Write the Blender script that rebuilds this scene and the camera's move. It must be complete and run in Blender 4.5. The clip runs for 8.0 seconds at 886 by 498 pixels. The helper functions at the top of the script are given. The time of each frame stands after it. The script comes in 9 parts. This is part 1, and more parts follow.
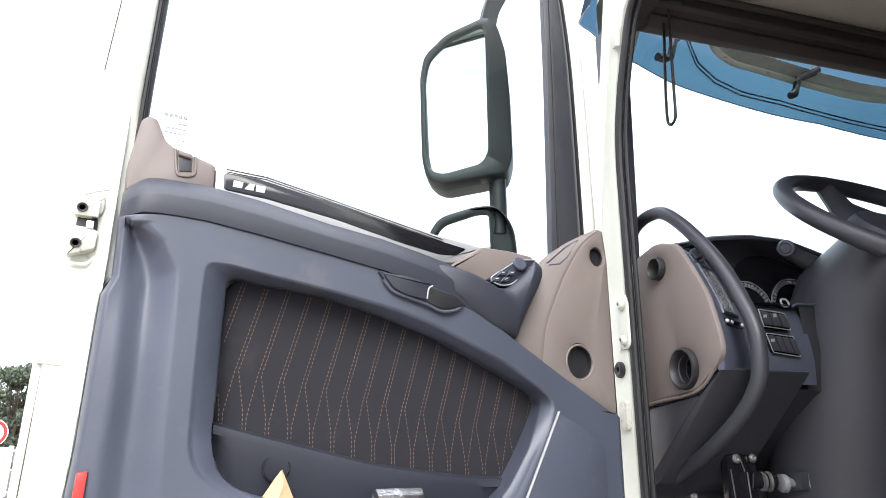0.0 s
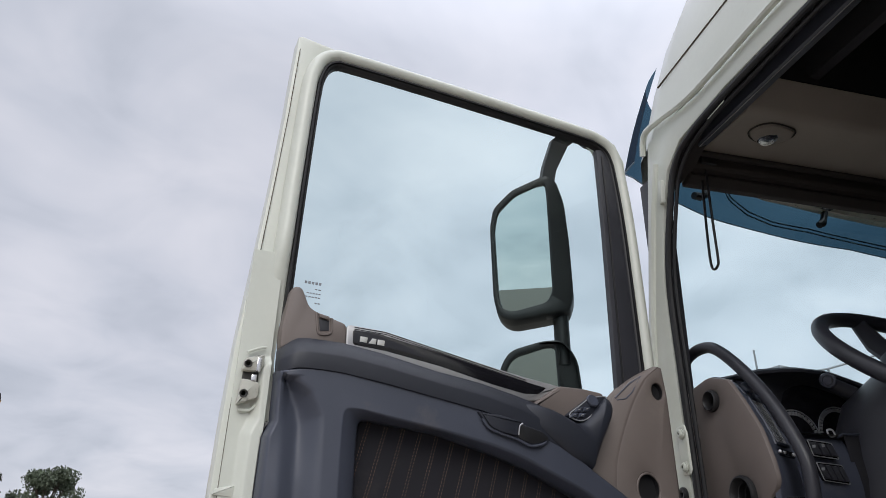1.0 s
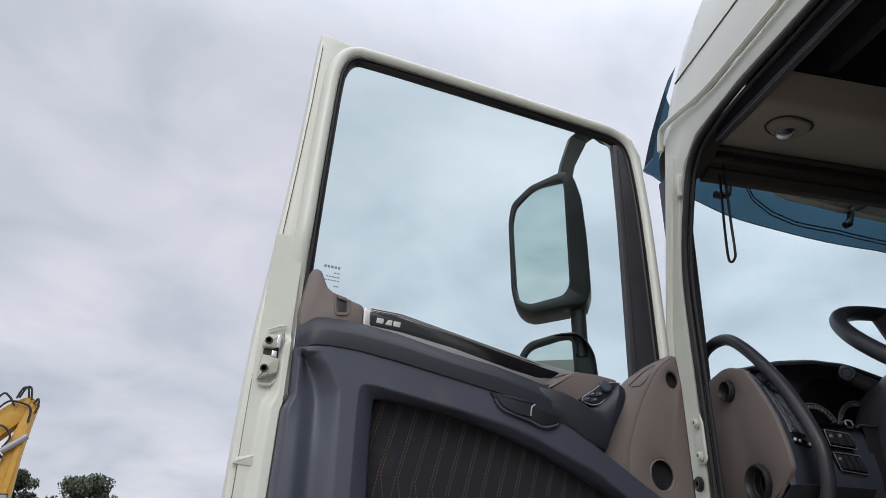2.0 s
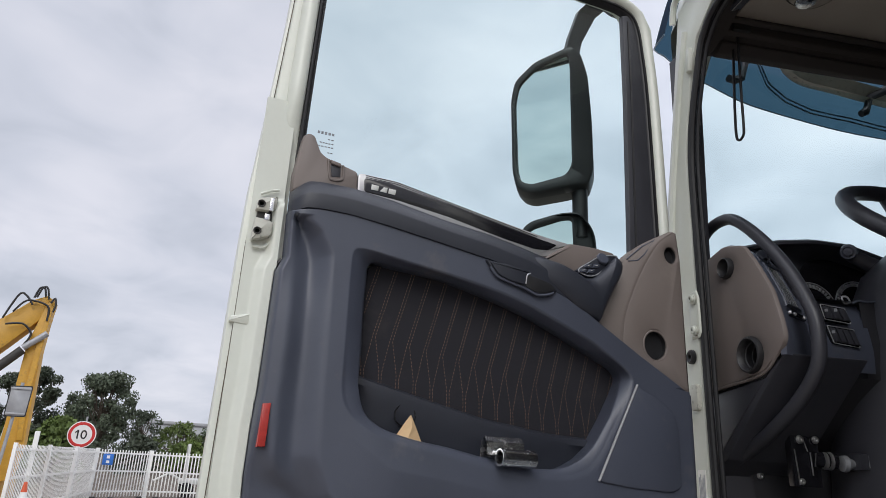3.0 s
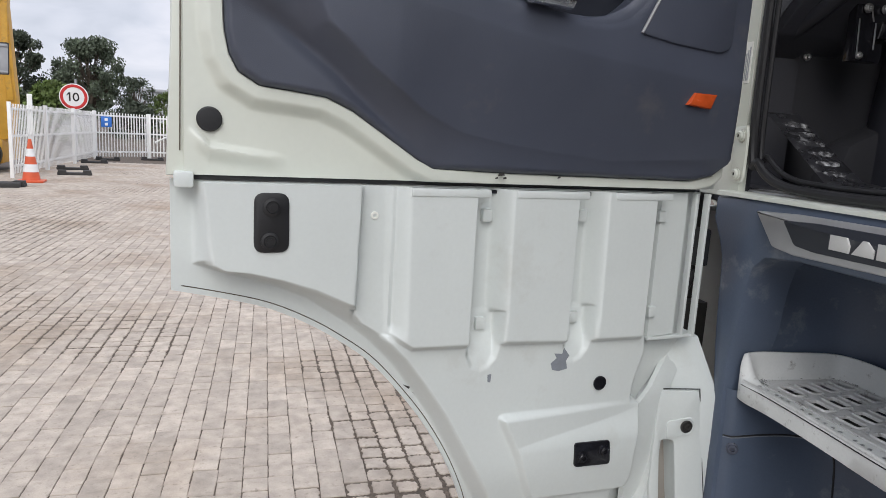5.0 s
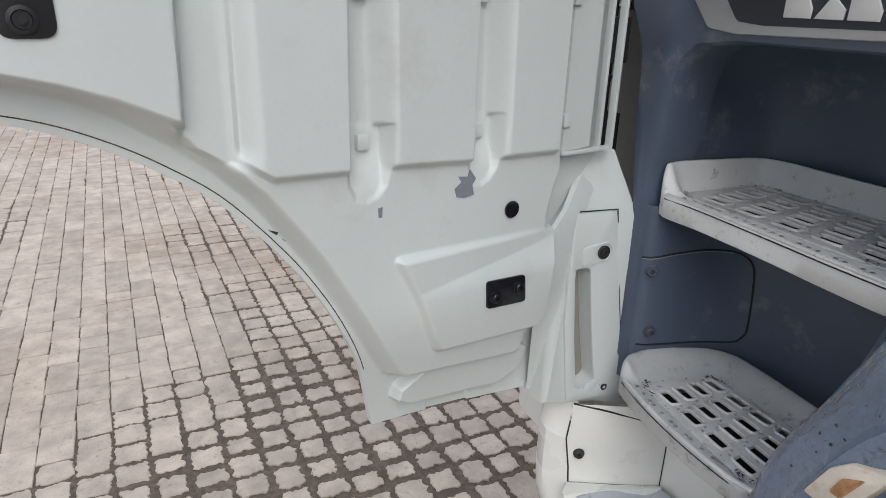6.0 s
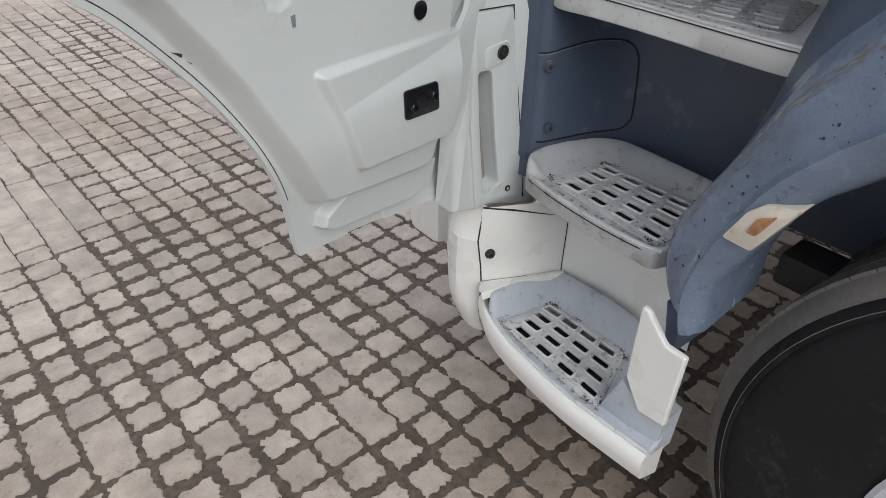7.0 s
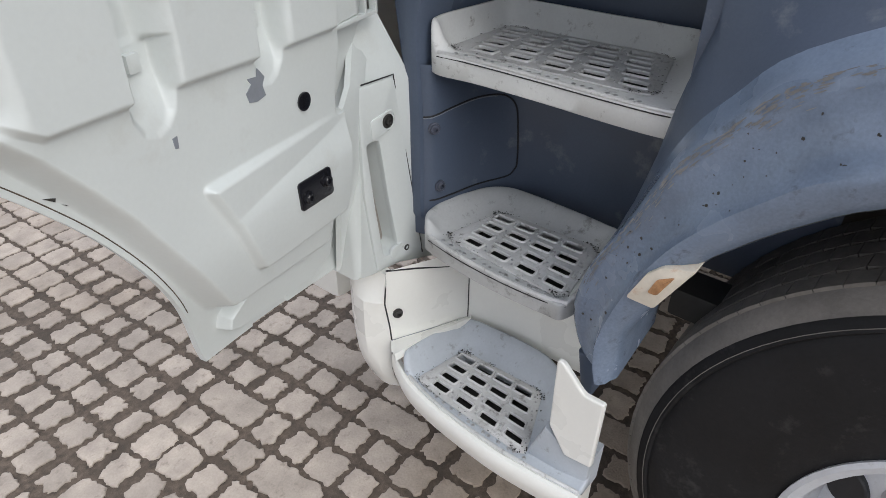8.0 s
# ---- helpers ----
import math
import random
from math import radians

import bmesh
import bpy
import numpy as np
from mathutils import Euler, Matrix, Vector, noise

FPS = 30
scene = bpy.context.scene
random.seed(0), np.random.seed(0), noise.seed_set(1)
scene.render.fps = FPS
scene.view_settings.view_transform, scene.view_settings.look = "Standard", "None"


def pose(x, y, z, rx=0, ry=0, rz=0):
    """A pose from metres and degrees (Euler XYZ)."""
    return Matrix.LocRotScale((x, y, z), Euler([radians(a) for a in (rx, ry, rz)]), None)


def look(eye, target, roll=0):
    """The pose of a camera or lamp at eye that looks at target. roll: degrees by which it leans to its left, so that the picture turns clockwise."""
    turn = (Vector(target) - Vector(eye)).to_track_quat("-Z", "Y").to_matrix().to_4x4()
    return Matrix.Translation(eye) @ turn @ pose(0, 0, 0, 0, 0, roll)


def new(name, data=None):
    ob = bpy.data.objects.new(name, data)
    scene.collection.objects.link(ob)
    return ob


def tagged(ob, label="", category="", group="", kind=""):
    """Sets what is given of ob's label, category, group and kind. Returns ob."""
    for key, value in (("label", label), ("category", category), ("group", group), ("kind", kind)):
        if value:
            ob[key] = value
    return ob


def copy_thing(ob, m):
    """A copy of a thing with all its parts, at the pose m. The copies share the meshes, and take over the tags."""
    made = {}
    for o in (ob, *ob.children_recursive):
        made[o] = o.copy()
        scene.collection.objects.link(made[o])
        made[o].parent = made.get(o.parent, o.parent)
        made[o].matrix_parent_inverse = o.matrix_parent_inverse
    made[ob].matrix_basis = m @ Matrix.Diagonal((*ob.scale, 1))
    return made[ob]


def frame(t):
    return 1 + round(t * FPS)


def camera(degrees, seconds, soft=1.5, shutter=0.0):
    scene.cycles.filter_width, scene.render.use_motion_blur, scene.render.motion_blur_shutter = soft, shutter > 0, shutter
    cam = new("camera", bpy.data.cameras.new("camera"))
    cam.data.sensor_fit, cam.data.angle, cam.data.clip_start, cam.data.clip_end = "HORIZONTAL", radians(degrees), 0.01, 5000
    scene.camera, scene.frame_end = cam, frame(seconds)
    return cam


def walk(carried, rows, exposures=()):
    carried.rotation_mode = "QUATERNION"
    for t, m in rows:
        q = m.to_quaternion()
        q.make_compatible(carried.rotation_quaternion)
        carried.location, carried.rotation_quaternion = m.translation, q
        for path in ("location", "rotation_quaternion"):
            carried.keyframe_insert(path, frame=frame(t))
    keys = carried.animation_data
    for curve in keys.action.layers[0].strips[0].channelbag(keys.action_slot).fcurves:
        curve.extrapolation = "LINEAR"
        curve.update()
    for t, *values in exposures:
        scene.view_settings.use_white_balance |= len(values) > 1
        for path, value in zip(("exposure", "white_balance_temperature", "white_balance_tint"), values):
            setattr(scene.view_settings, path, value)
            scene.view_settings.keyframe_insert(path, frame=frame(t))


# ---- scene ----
cam = camera(67.9, 8.0, soft=0.35)
PATH = [
    (0, (-0.929, -1.048, 1.906), (-0.045, 0.651, 2.482), 0.4),
    (0.5, (-1.096, -1.14, 1.919), (-0.278, 0.523, 2.669), 0.7),
    (1, (-1.147, -1.215, 1.92), (-0.39, 0.428, 2.773), 1.0),
    (1.2, (-1.153, -1.241, 1.918), (-0.412, 0.401, 2.793), 1.3),
    (2.3, (-1.115, -1.235, 1.839), (-0.459, 0.434, 2.725), 2.5),
    (2.5, (-1.114, -1.224, 1.841), (-0.438, 0.48, 2.642), 2.6),
    (3, (-1.078, -1.2, 1.787), (-0.381, 0.567, 2.416), 3.0),
    (3.5, (-1.074, -1.156, 1.736), (-0.335, 0.654, 2.157), 3.1),
    (4, (-1.063, -1.114, 1.679), (-0.297, 0.724, 1.87), 3.2),
    (4.5, (-1.065, -1.081, 1.627), (-0.291, 0.762, 1.54), 3.1),
    (4.7, (-1.057, -1.055, 1.617), (-0.285, 0.78, 1.423), 3.1),
    (5.8, (-0.935, -0.807, 1.477), (0.053, 0.808, 0.834), 2.1),
    (6, (-0.926, -0.782, 1.459), (0.15, 0.744, 0.742), 1.8),
    (6.5, (-0.975, -0.744, 1.431), (0.23, 0.542, 0.485), 1.6),
    (7, (-1.027, -0.691, 1.414), (0.259, 0.333, 0.275), 1.4),
    (7.5, (-1.055, -0.653, 1.466), (0.334, 0.2, 0.308), 1.1),
    (8, (-0.988, -0.617, 1.509), (0.493, 0.119, 0.384), 0.6),
]
EXPOSURES = [(0.0, 1.65), (0.15, 1.4), (0.3, 0.65), (0.5, 0.1), (0.8, -0.13), (2.5, -0.11), (3.2, 0.04), (4.0, 0.24), (4.5, 0.20), (6.0, 0.06), (7.0, -0.02), (7.5, -0.04), (8.0, 0.2)]
walk(cam, [(t, look(eye, target, roll)) for t, eye, target, roll in PATH], EXPOSURES)

# ---------------------------------------------------------------- helpers
TURN = radians(-11.7)                      # heading of the truck against the opened door
TM = Matrix.Rotation(TURN, 4, "Z")


def D(u, v, d):
    """Door plane: u to the right, v up, d away from the eye."""
    return Vector((u, d, v))


def S(u, v, d):
    """Truck side plane: u forward, v up, d inward."""
    return TM @ Vector((d, u, v))


def C(u, v, d):
    """Truck cross plane: u inward, v up, d forward."""
    return TM @ Vector((u, d, v))


def H(u, v, d):
    """Truck horizontal plane: u inward, v forward, d up."""
    return TM @ Vector((u, v, d))


def W(u, v, d):
    return Vector((u, v, d))


def finish(name, bm, mat, smooth=35.0):
    bmesh.ops.remove_doubles(bm, verts=bm.verts, dist=0.00005)
    bmesh.ops.recalc_face_normals(bm, faces=bm.faces)
    me = bpy.data.meshes.new(name)
    bm.to_mesh(me)
    bm.free()
    me.materials.append(mat)
    if smooth:
        me.shade_smooth()
        me.set_sharp_from_angle(angle=radians(smooth))
    return me


def part(name, bm, mat, parent, label="", smooth=35.0):
    """Links a bmesh as one mesh object under a thing or a part."""
    ob = new(name, finish(name, bm, mat, smooth))
    ob.parent = parent
    top = parent
    while top.parent:
        top = top.parent
    if parent == top:
        ob.matrix_parent_inverse = top.matrix_basis.inverted()
    if label:
        tagged(ob, label)
    return ob


def thing(name, at, label, category, group="", kind=""):
    ob = new(name)
    ob.matrix_basis = Matrix.Translation(at)
    ob.empty_display_size = 0.1
    return tagged(ob, label, category, group, kind)


def single(name, bm, mat, label, category, group="", kind="", smooth=35.0):
    return tagged(new(name, finish(name, bm, mat, smooth)), label, category, group, kind)


def area2(p):
    return sum(a[0] * b[1] - b[0] * a[1] for a, b in zip(p, p[1:] + p[:1])) / 2


def rounded(pts, r, n=4):
    """The polygon with its corners rounded by r."""
    out, m = [], len(pts)
    for i in range(m):
        a, b, c = Vector(pts[i - 1]), Vector(pts[i]), Vector(pts[(i + 1) % m])
        k = min(r, (a - b).length * 0.45, (c - b).length * 0.45)
        p, q = b + (a - b).normalized() * k, b + (c - b).normalized() * k
        for j in range(n + 1):
            t = j / n
            w = p * (1 - t) ** 2 + b * 2 * t * (1 - t) + q * t * t
            out.append((w.x, w.y))
    return out


def inset(p, d):
    """Moves the polygon's outline inward by d."""
    s = 1 if area2(p) > 0 else -1
    out, m = [], len(p)
    for i in range(m):
        a, b, c = Vector(p[i - 1]), Vector(p[i]), Vector(p[(i + 1) % m])
        e, f = (b - a), (c - b)
        if e.length < 1e-7 or f.length < 1e-7:
            out.append((b.x, b.y))
            continue
        e.normalize(), f.normalize()
        n1, n2 = Vector((-e.y, e.x)) * s, Vector((-f.y, f.x)) * s
        n = n1 + n2
        k = max(n.length_squared, 0.6)
        b = b + n * (2 * d / k)
        out.append((b.x, b.y))
    return out


def spline(pts, n=6, closed=False):
    """A smooth curve through the points."""
    P = [Vector(p) for p in pts]
    out, m = [], len(P)
    for i in range(m if closed else m - 1):
        if closed:
            a, b, c, d = P[i - 1], P[i], P[(i + 1) % m], P[(i + 2) % m]
        else:
            a, b, c, d = P[max(i - 1, 0)], P[i], P[i + 1], P[min(i + 2, m - 1)]
        for j in range(n):
            t = j / n
            out.append(0.5 * (2 * b + (c - a) * t + (2 * a - 5 * b + 4 * c - d) * t * t + (3 * b - a - 3 * c + d) * t ** 3))
    if not closed:
        out.append(P[-1])
    return out


def slab(bm, poly, d0, d1, M, bev=0.003, holes=()):
    """A plate with the outline poly from depth d0 (its face, with a bevelled edge) to d1, with holes through it."""
    s = 1 if d1 > d0 else -1
    fronts = []
    for p, sign in [(list(poly), 1)] + [(list(h), -1) for h in holes]:
        rings = [[bm.verts.new(M(u, v, d1)) for u, v in p], [bm.verts.new(M(u, v, d0 + s * bev)) for u, v in p]]
        if bev > 0:
            q = inset(p, sign * bev * 0.3)
            rings.append([bm.verts.new(M(u, v, d0 + s * bev * 0.3)) for u, v in q])
            q = inset(p, sign * bev)
            rings.append([bm.verts.new(M(u, v, d0)) for u, v in q])
        for a, b in zip(rings, rings[1:]):
            for i in range(len(a)):
                j = (i + 1) % len(a)
                bm.faces.new((a[i], a[j], b[j], b[i]))
        fronts.append((rings[-1], rings[0]))
    for k in (0, 1):
        if not holes:
            bm.faces.new(fronts[0][k])
        else:
            edges = []
            for f in fronts:
                r = f[k]
                edges += [bm.edges.get((r[i], r[(i + 1) % len(r)])) for i in range(len(r))]
            bmesh.ops.triangle_fill(bm, edges=edges, use_beauty=True)
    return bm


def box(bm, a, b, M=W, bev=0.004):
    """A bevelled block from corner a to corner b."""
    (x0, y0, z0), (x1, y1, z1) = a, b
    new_v = [bm.verts.new(M(x, y, z)) for x in (x0, x1) for y in (y0, y1) for z in (z0, z1)]
    fs = [bm.faces.new([new_v[i] for i in q]) for q in ((0, 1, 3, 2), (4, 6, 7, 5), (0, 4, 5, 1), (2, 3, 7, 6), (0, 2, 6, 4), (1, 5, 7, 3))]
    if bev:
        es = list({e for f in fs for e in f.edges})
        bmesh.ops.bevel(bm, geom=es, offset=bev, segments=2, affect="EDGES", profile=0.6)
    return bm


def tube(bm, pts, r, n=10, closed=False, flat=1.0):
    """A round bar along the points; r a number or one for each point."""
    P = [Vector(p) for p in pts]
    m = len(P)
    rings, up = [], None
    for i in range(m):
        a = P[i - 1] if (i or closed) else P[i]
        b = P[(i + 1) % m] if (i < m - 1 or closed) else P[i]
        t = (b - a).normalized()
        if up is None:
            up = t.orthogonal().normalized()
        up = (up - t * up.dot(t)).normalized()
        side = t.cross(up)
        k = r[i] if isinstance(r, (list, tuple)) else r
        rings.append([bm.verts.new(P[i] + up * math.cos(2 * math.pi * j / n) * k + side * math.sin(2 * math.pi * j / n) * k * flat) for j in range(n)])
    for i in range(m if closed else m - 1):
        a, b = rings[i], rings[(i + 1) % m]
        if closed and i == m - 1:
            s = min(range(n), key=lambda q: (b[q].co - a[0].co).length)
            b = b[s:] + b[:s]
        for j in range(n):
            bm.faces.new((a[j], a[(j + 1) % n], b[(j + 1) % n], b[j]))
    if not closed:
        bm.faces.new(rings[0])
        bm.faces.new(rings[-1])
    return bm


def lathe(bm, prof, centre, axis, n=24, cap=True):
    """Turns (radius, height along axis) about the axis through centre."""
    c, a = Vector(centre), Vector(axis).normalized()
    u = a.orthogonal().normalized()
    v = a.cross(u)
    rings = []
    for r, h in prof:
        rings.append([bm.verts.new(c + a * h + (u * math.cos(2 * math.pi * j / n) + v * math.sin(2 * math.pi * j / n)) * max(r, 1e-4)) for j in range(n)])
    for p, q in zip(rings, rings[1:]):
        for j in range(n):
            bm.faces.new((p[j], p[(j + 1) % n], q[(j + 1) % n], q[j]))
    if cap:
        bm.faces.new(rings[0])
        bm.faces.new(rings[-1])
    return bm


def loft(bm, sections, closed=False, caps=False):
    """Skins rows of points; closed: each row is a ring."""
    rows = [[bm.verts.new(p) for p in s] for s in sections]
    for a, b in zip(rows, rows[1:]):
        for j in range(len(a) if closed else len(a) - 1):
            k = (j + 1) % len(a)
            bm.faces.new((a[j], a[k], b[k], b[j]))
    if caps:
        bm.faces.new(rows[0])
        bm.faces.new(rows[-1])
    return bm


def inside_depth(P, poly):
    """Signed distance to the polygon for an array of points; positive inside."""
    Q = np.array(poly, float)
    best = np.full(len(P), 1e9)
    ins = np.zeros(len(P), bool)
    for a, b in zip(Q, np.roll(Q, -1, 0)):
        e = b - a
        w = P - a
        t = np.clip((w @ e) / max(e @ e, 1e-12), 0, 1)
        best = np.minimum(best, np.hypot(*(w - t[:, None] * e).T))
        c = (a[1] > P[:, 1]) != (b[1] > P[:, 1])
        x = (b[0] - a[0]) * (P[:, 1] - a[1]) / (b[1] - a[1] + 1e-12) + a[0]
        ins ^= c & (P[:, 0] < x)
    return np.where(ins, best, -best)


def ramp(x, a, b):
    t = np.clip((x - a) / (b - a), 0, 1)
    return t * t * (3 - 2 * t)


def relief(bm, xs, bottom, top, rows, height, M=D, back=None):
    """A moulded sheet: columns xs from bottom(x) to top(x), with the depth height(points)."""
    grid = []
    for x in xs:
        b, t = bottom(x), top(x)
        grid += [(x, b + (t - b) * j / rows) for j in range(rows + 1)]
    P = np.array(grid)
    y = height(P)
    vs = [bm.verts.new(M(float(p[0]), float(p[1]), float(d))) for p, d in zip(P, y)]
    n = rows + 1
    for i in range(len(xs) - 1):
        for j in range(rows):
            bm.faces.new((vs[i * n + j], vs[(i + 1) * n + j], vs[(i + 1) * n + j + 1], vs[i * n + j + 1]))
    if back is not None:
        edge = [i * n for i in range(len(xs))] + [(len(xs) - 1) * n + j for j in range(1, n)] + [i * n + rows for i in range(len(xs) - 2, -1, -1)] + [j for j in range(rows - 1, 0, -1)]
        low = [bm.verts.new(M(float(P[k][0]), float(P[k][1]), back)) for k in edge]
        for k in range(len(edge)):
            m = (k + 1) % len(edge)
            bm.faces.new((vs[edge[k]], vs[edge[m]], low[m], low[k]))
    return bm


def line(pairs):
    xs, zs = [p[0] for p in pairs], [p[1] for p in pairs]
    return lambda x: float(np.interp(x, xs, zs))


def bolt(bm, at, axis, r=0.009):
    """A socket screw with its washer."""
    lathe(bm, [(r * 1.5, 0), (r * 1.5, r * 0.35), (r * 1.2, r * 0.45), (r * 1.15, r * 1.0), (r, r * 1.15), (r * 0.55, r * 1.15), (r * 0.5, r * 0.5)], at, axis, 14)
    return bm

# ---------------------------------------------------------------- sky and light
SUN_EL, SUN_ROT = radians(36), radians(208)
world = bpy.data.worlds.new("overcast_sky")
scene.world = world
world.use_nodes = True
wt = world.node_tree
wt.nodes.clear()


def wnode(kind, **values):
    n = wt.nodes.new(kind)
    for key, value in values.items():
        n.inputs[key].default_value = value
    return n


sky = wnode("ShaderNodeTexSky")
sky.sky_type, sky.sun_disc, sky.sun_elevation, sky.sun_rotation = "NISHITA", False, SUN_EL, SUN_ROT
coord = wnode("ShaderNodeTexCoord")
sep = wnode("ShaderNodeSeparateXYZ")
wt.links.new(coord.outputs["Generated"], sep.inputs[0])
# the direction spread out on a flat cloud deck
lift = wnode("ShaderNodeMath")
lift.operation = "ADD"
lift.inputs[1].default_value = 0.28
absz = wnode("ShaderNodeMath")
absz.operation = "ABSOLUTE"
wt.links.new(sep.outputs["Z"], absz.inputs[0])
wt.links.new(absz.outputs[0], lift.inputs[0])
comb = wnode("ShaderNodeCombineXYZ")
for axis in ("X", "Y"):
    div = wnode("ShaderNodeMath")
    div.operation = "DIVIDE"
    wt.links.new(sep.outputs[axis], div.inputs[0])
    wt.links.new(lift.outputs[0], div.inputs[1])
    wt.links.new(div.outputs[0], comb.inputs[axis])
big = wnode("ShaderNodeTexNoise", Scale=1.15, Detail=5.0, Roughness=0.5, Distortion=0.35)
wt.links.new(comb.outputs[0], big.inputs["Vector"])
fine = wnode("ShaderNodeTexNoise", Scale=3.4, Detail=4.0, Roughness=0.5, Distortion=0.6)
wt.links.new(comb.outputs[0], fine.inputs["Vector"])
both = wnode("ShaderNodeMix")
both.inputs["Factor"].default_value = 0.35
wt.links.new(big.outputs["Fac"], both.inputs["A"])
wt.links.new(fine.outputs["Fac"], both.inputs["B"])
clouds = wnode("ShaderNodeValToRGB")
cr = clouds.color_ramp
cr.elements[0].position, cr.elements[0].color = 0.36, (0.50, 0.54, 0.63, 1)
cr.elements[1].position, cr.elements[1].color = 0.60, (0.80, 0.81, 0.90, 1)
mid = cr.elements.new(0.48)
mid.color = (0.66, 0.69, 0.79, 1)
wt.links.new(both.outputs["Result"], clouds.inputs["Fac"])
# an overcast sky is brighter overhead than at the horizon
zen = wnode("ShaderNodeMapRange")
zen.interpolation_type = "SMOOTHSTEP"
for key, value in (("From Min", 0.62), ("From Max", 1.0), ("To Min", 1.02), ("To Max", 2.9)):
    zen.inputs[key].default_value = value
wt.links.new(sep.outputs["Z"], zen.inputs["Value"])
deck = wnode("ShaderNodeBackground")
# thinner cloud, and a brighter sky, towards the truck's far side
thin = wnode("ShaderNodeMapRange")
thin.interpolation_type = "SMOOTHSTEP"
for key, value in (("From Min", 0.05), ("From Max", 0.75), ("To Min", 1.0), ("To Max", 1.32)):
    thin.inputs[key].default_value = value
wt.links.new(sep.outputs["X"], thin.inputs["Value"])
total = wnode("ShaderNodeMath")
total.operation = "MULTIPLY"
wt.links.new(zen.outputs["Result"], total.inputs[0])
wt.links.new(thin.outputs["Result"], total.inputs[1])
wt.links.new(total.outputs[0], deck.inputs["Strength"])
wt.links.new(clouds.outputs["Color"], deck.inputs["Color"])
clear = wnode("ShaderNodeBackground", Strength=0.06)
wt.links.new(sky.outputs["Color"], clear.inputs["Color"])
mixw = wnode("ShaderNodeMixShader", Fac=0.92)
wt.links.new(clear.outputs[0], mixw.inputs[1])
wt.links.new(deck.outputs[0], mixw.inputs[2])
outw = wnode("ShaderNodeOutputWorld")
wt.links.new(mixw.outputs[0], outw.inputs["Surface"])

sun_data = bpy.data.lights.new("sun", "SUN")
sun_data.energy, sun_data.angle, sun_data.color = 1.5, radians(40), (1.0, 0.975, 0.93)
sun_ob = new("sun", sun_data)
sun_ob.matrix_basis = look((0, 0, 0), (-math.sin(SUN_ROT) * math.cos(SUN_EL), -math.cos(SUN_ROT) * math.cos(SUN_EL), -math.sin(SUN_EL)))

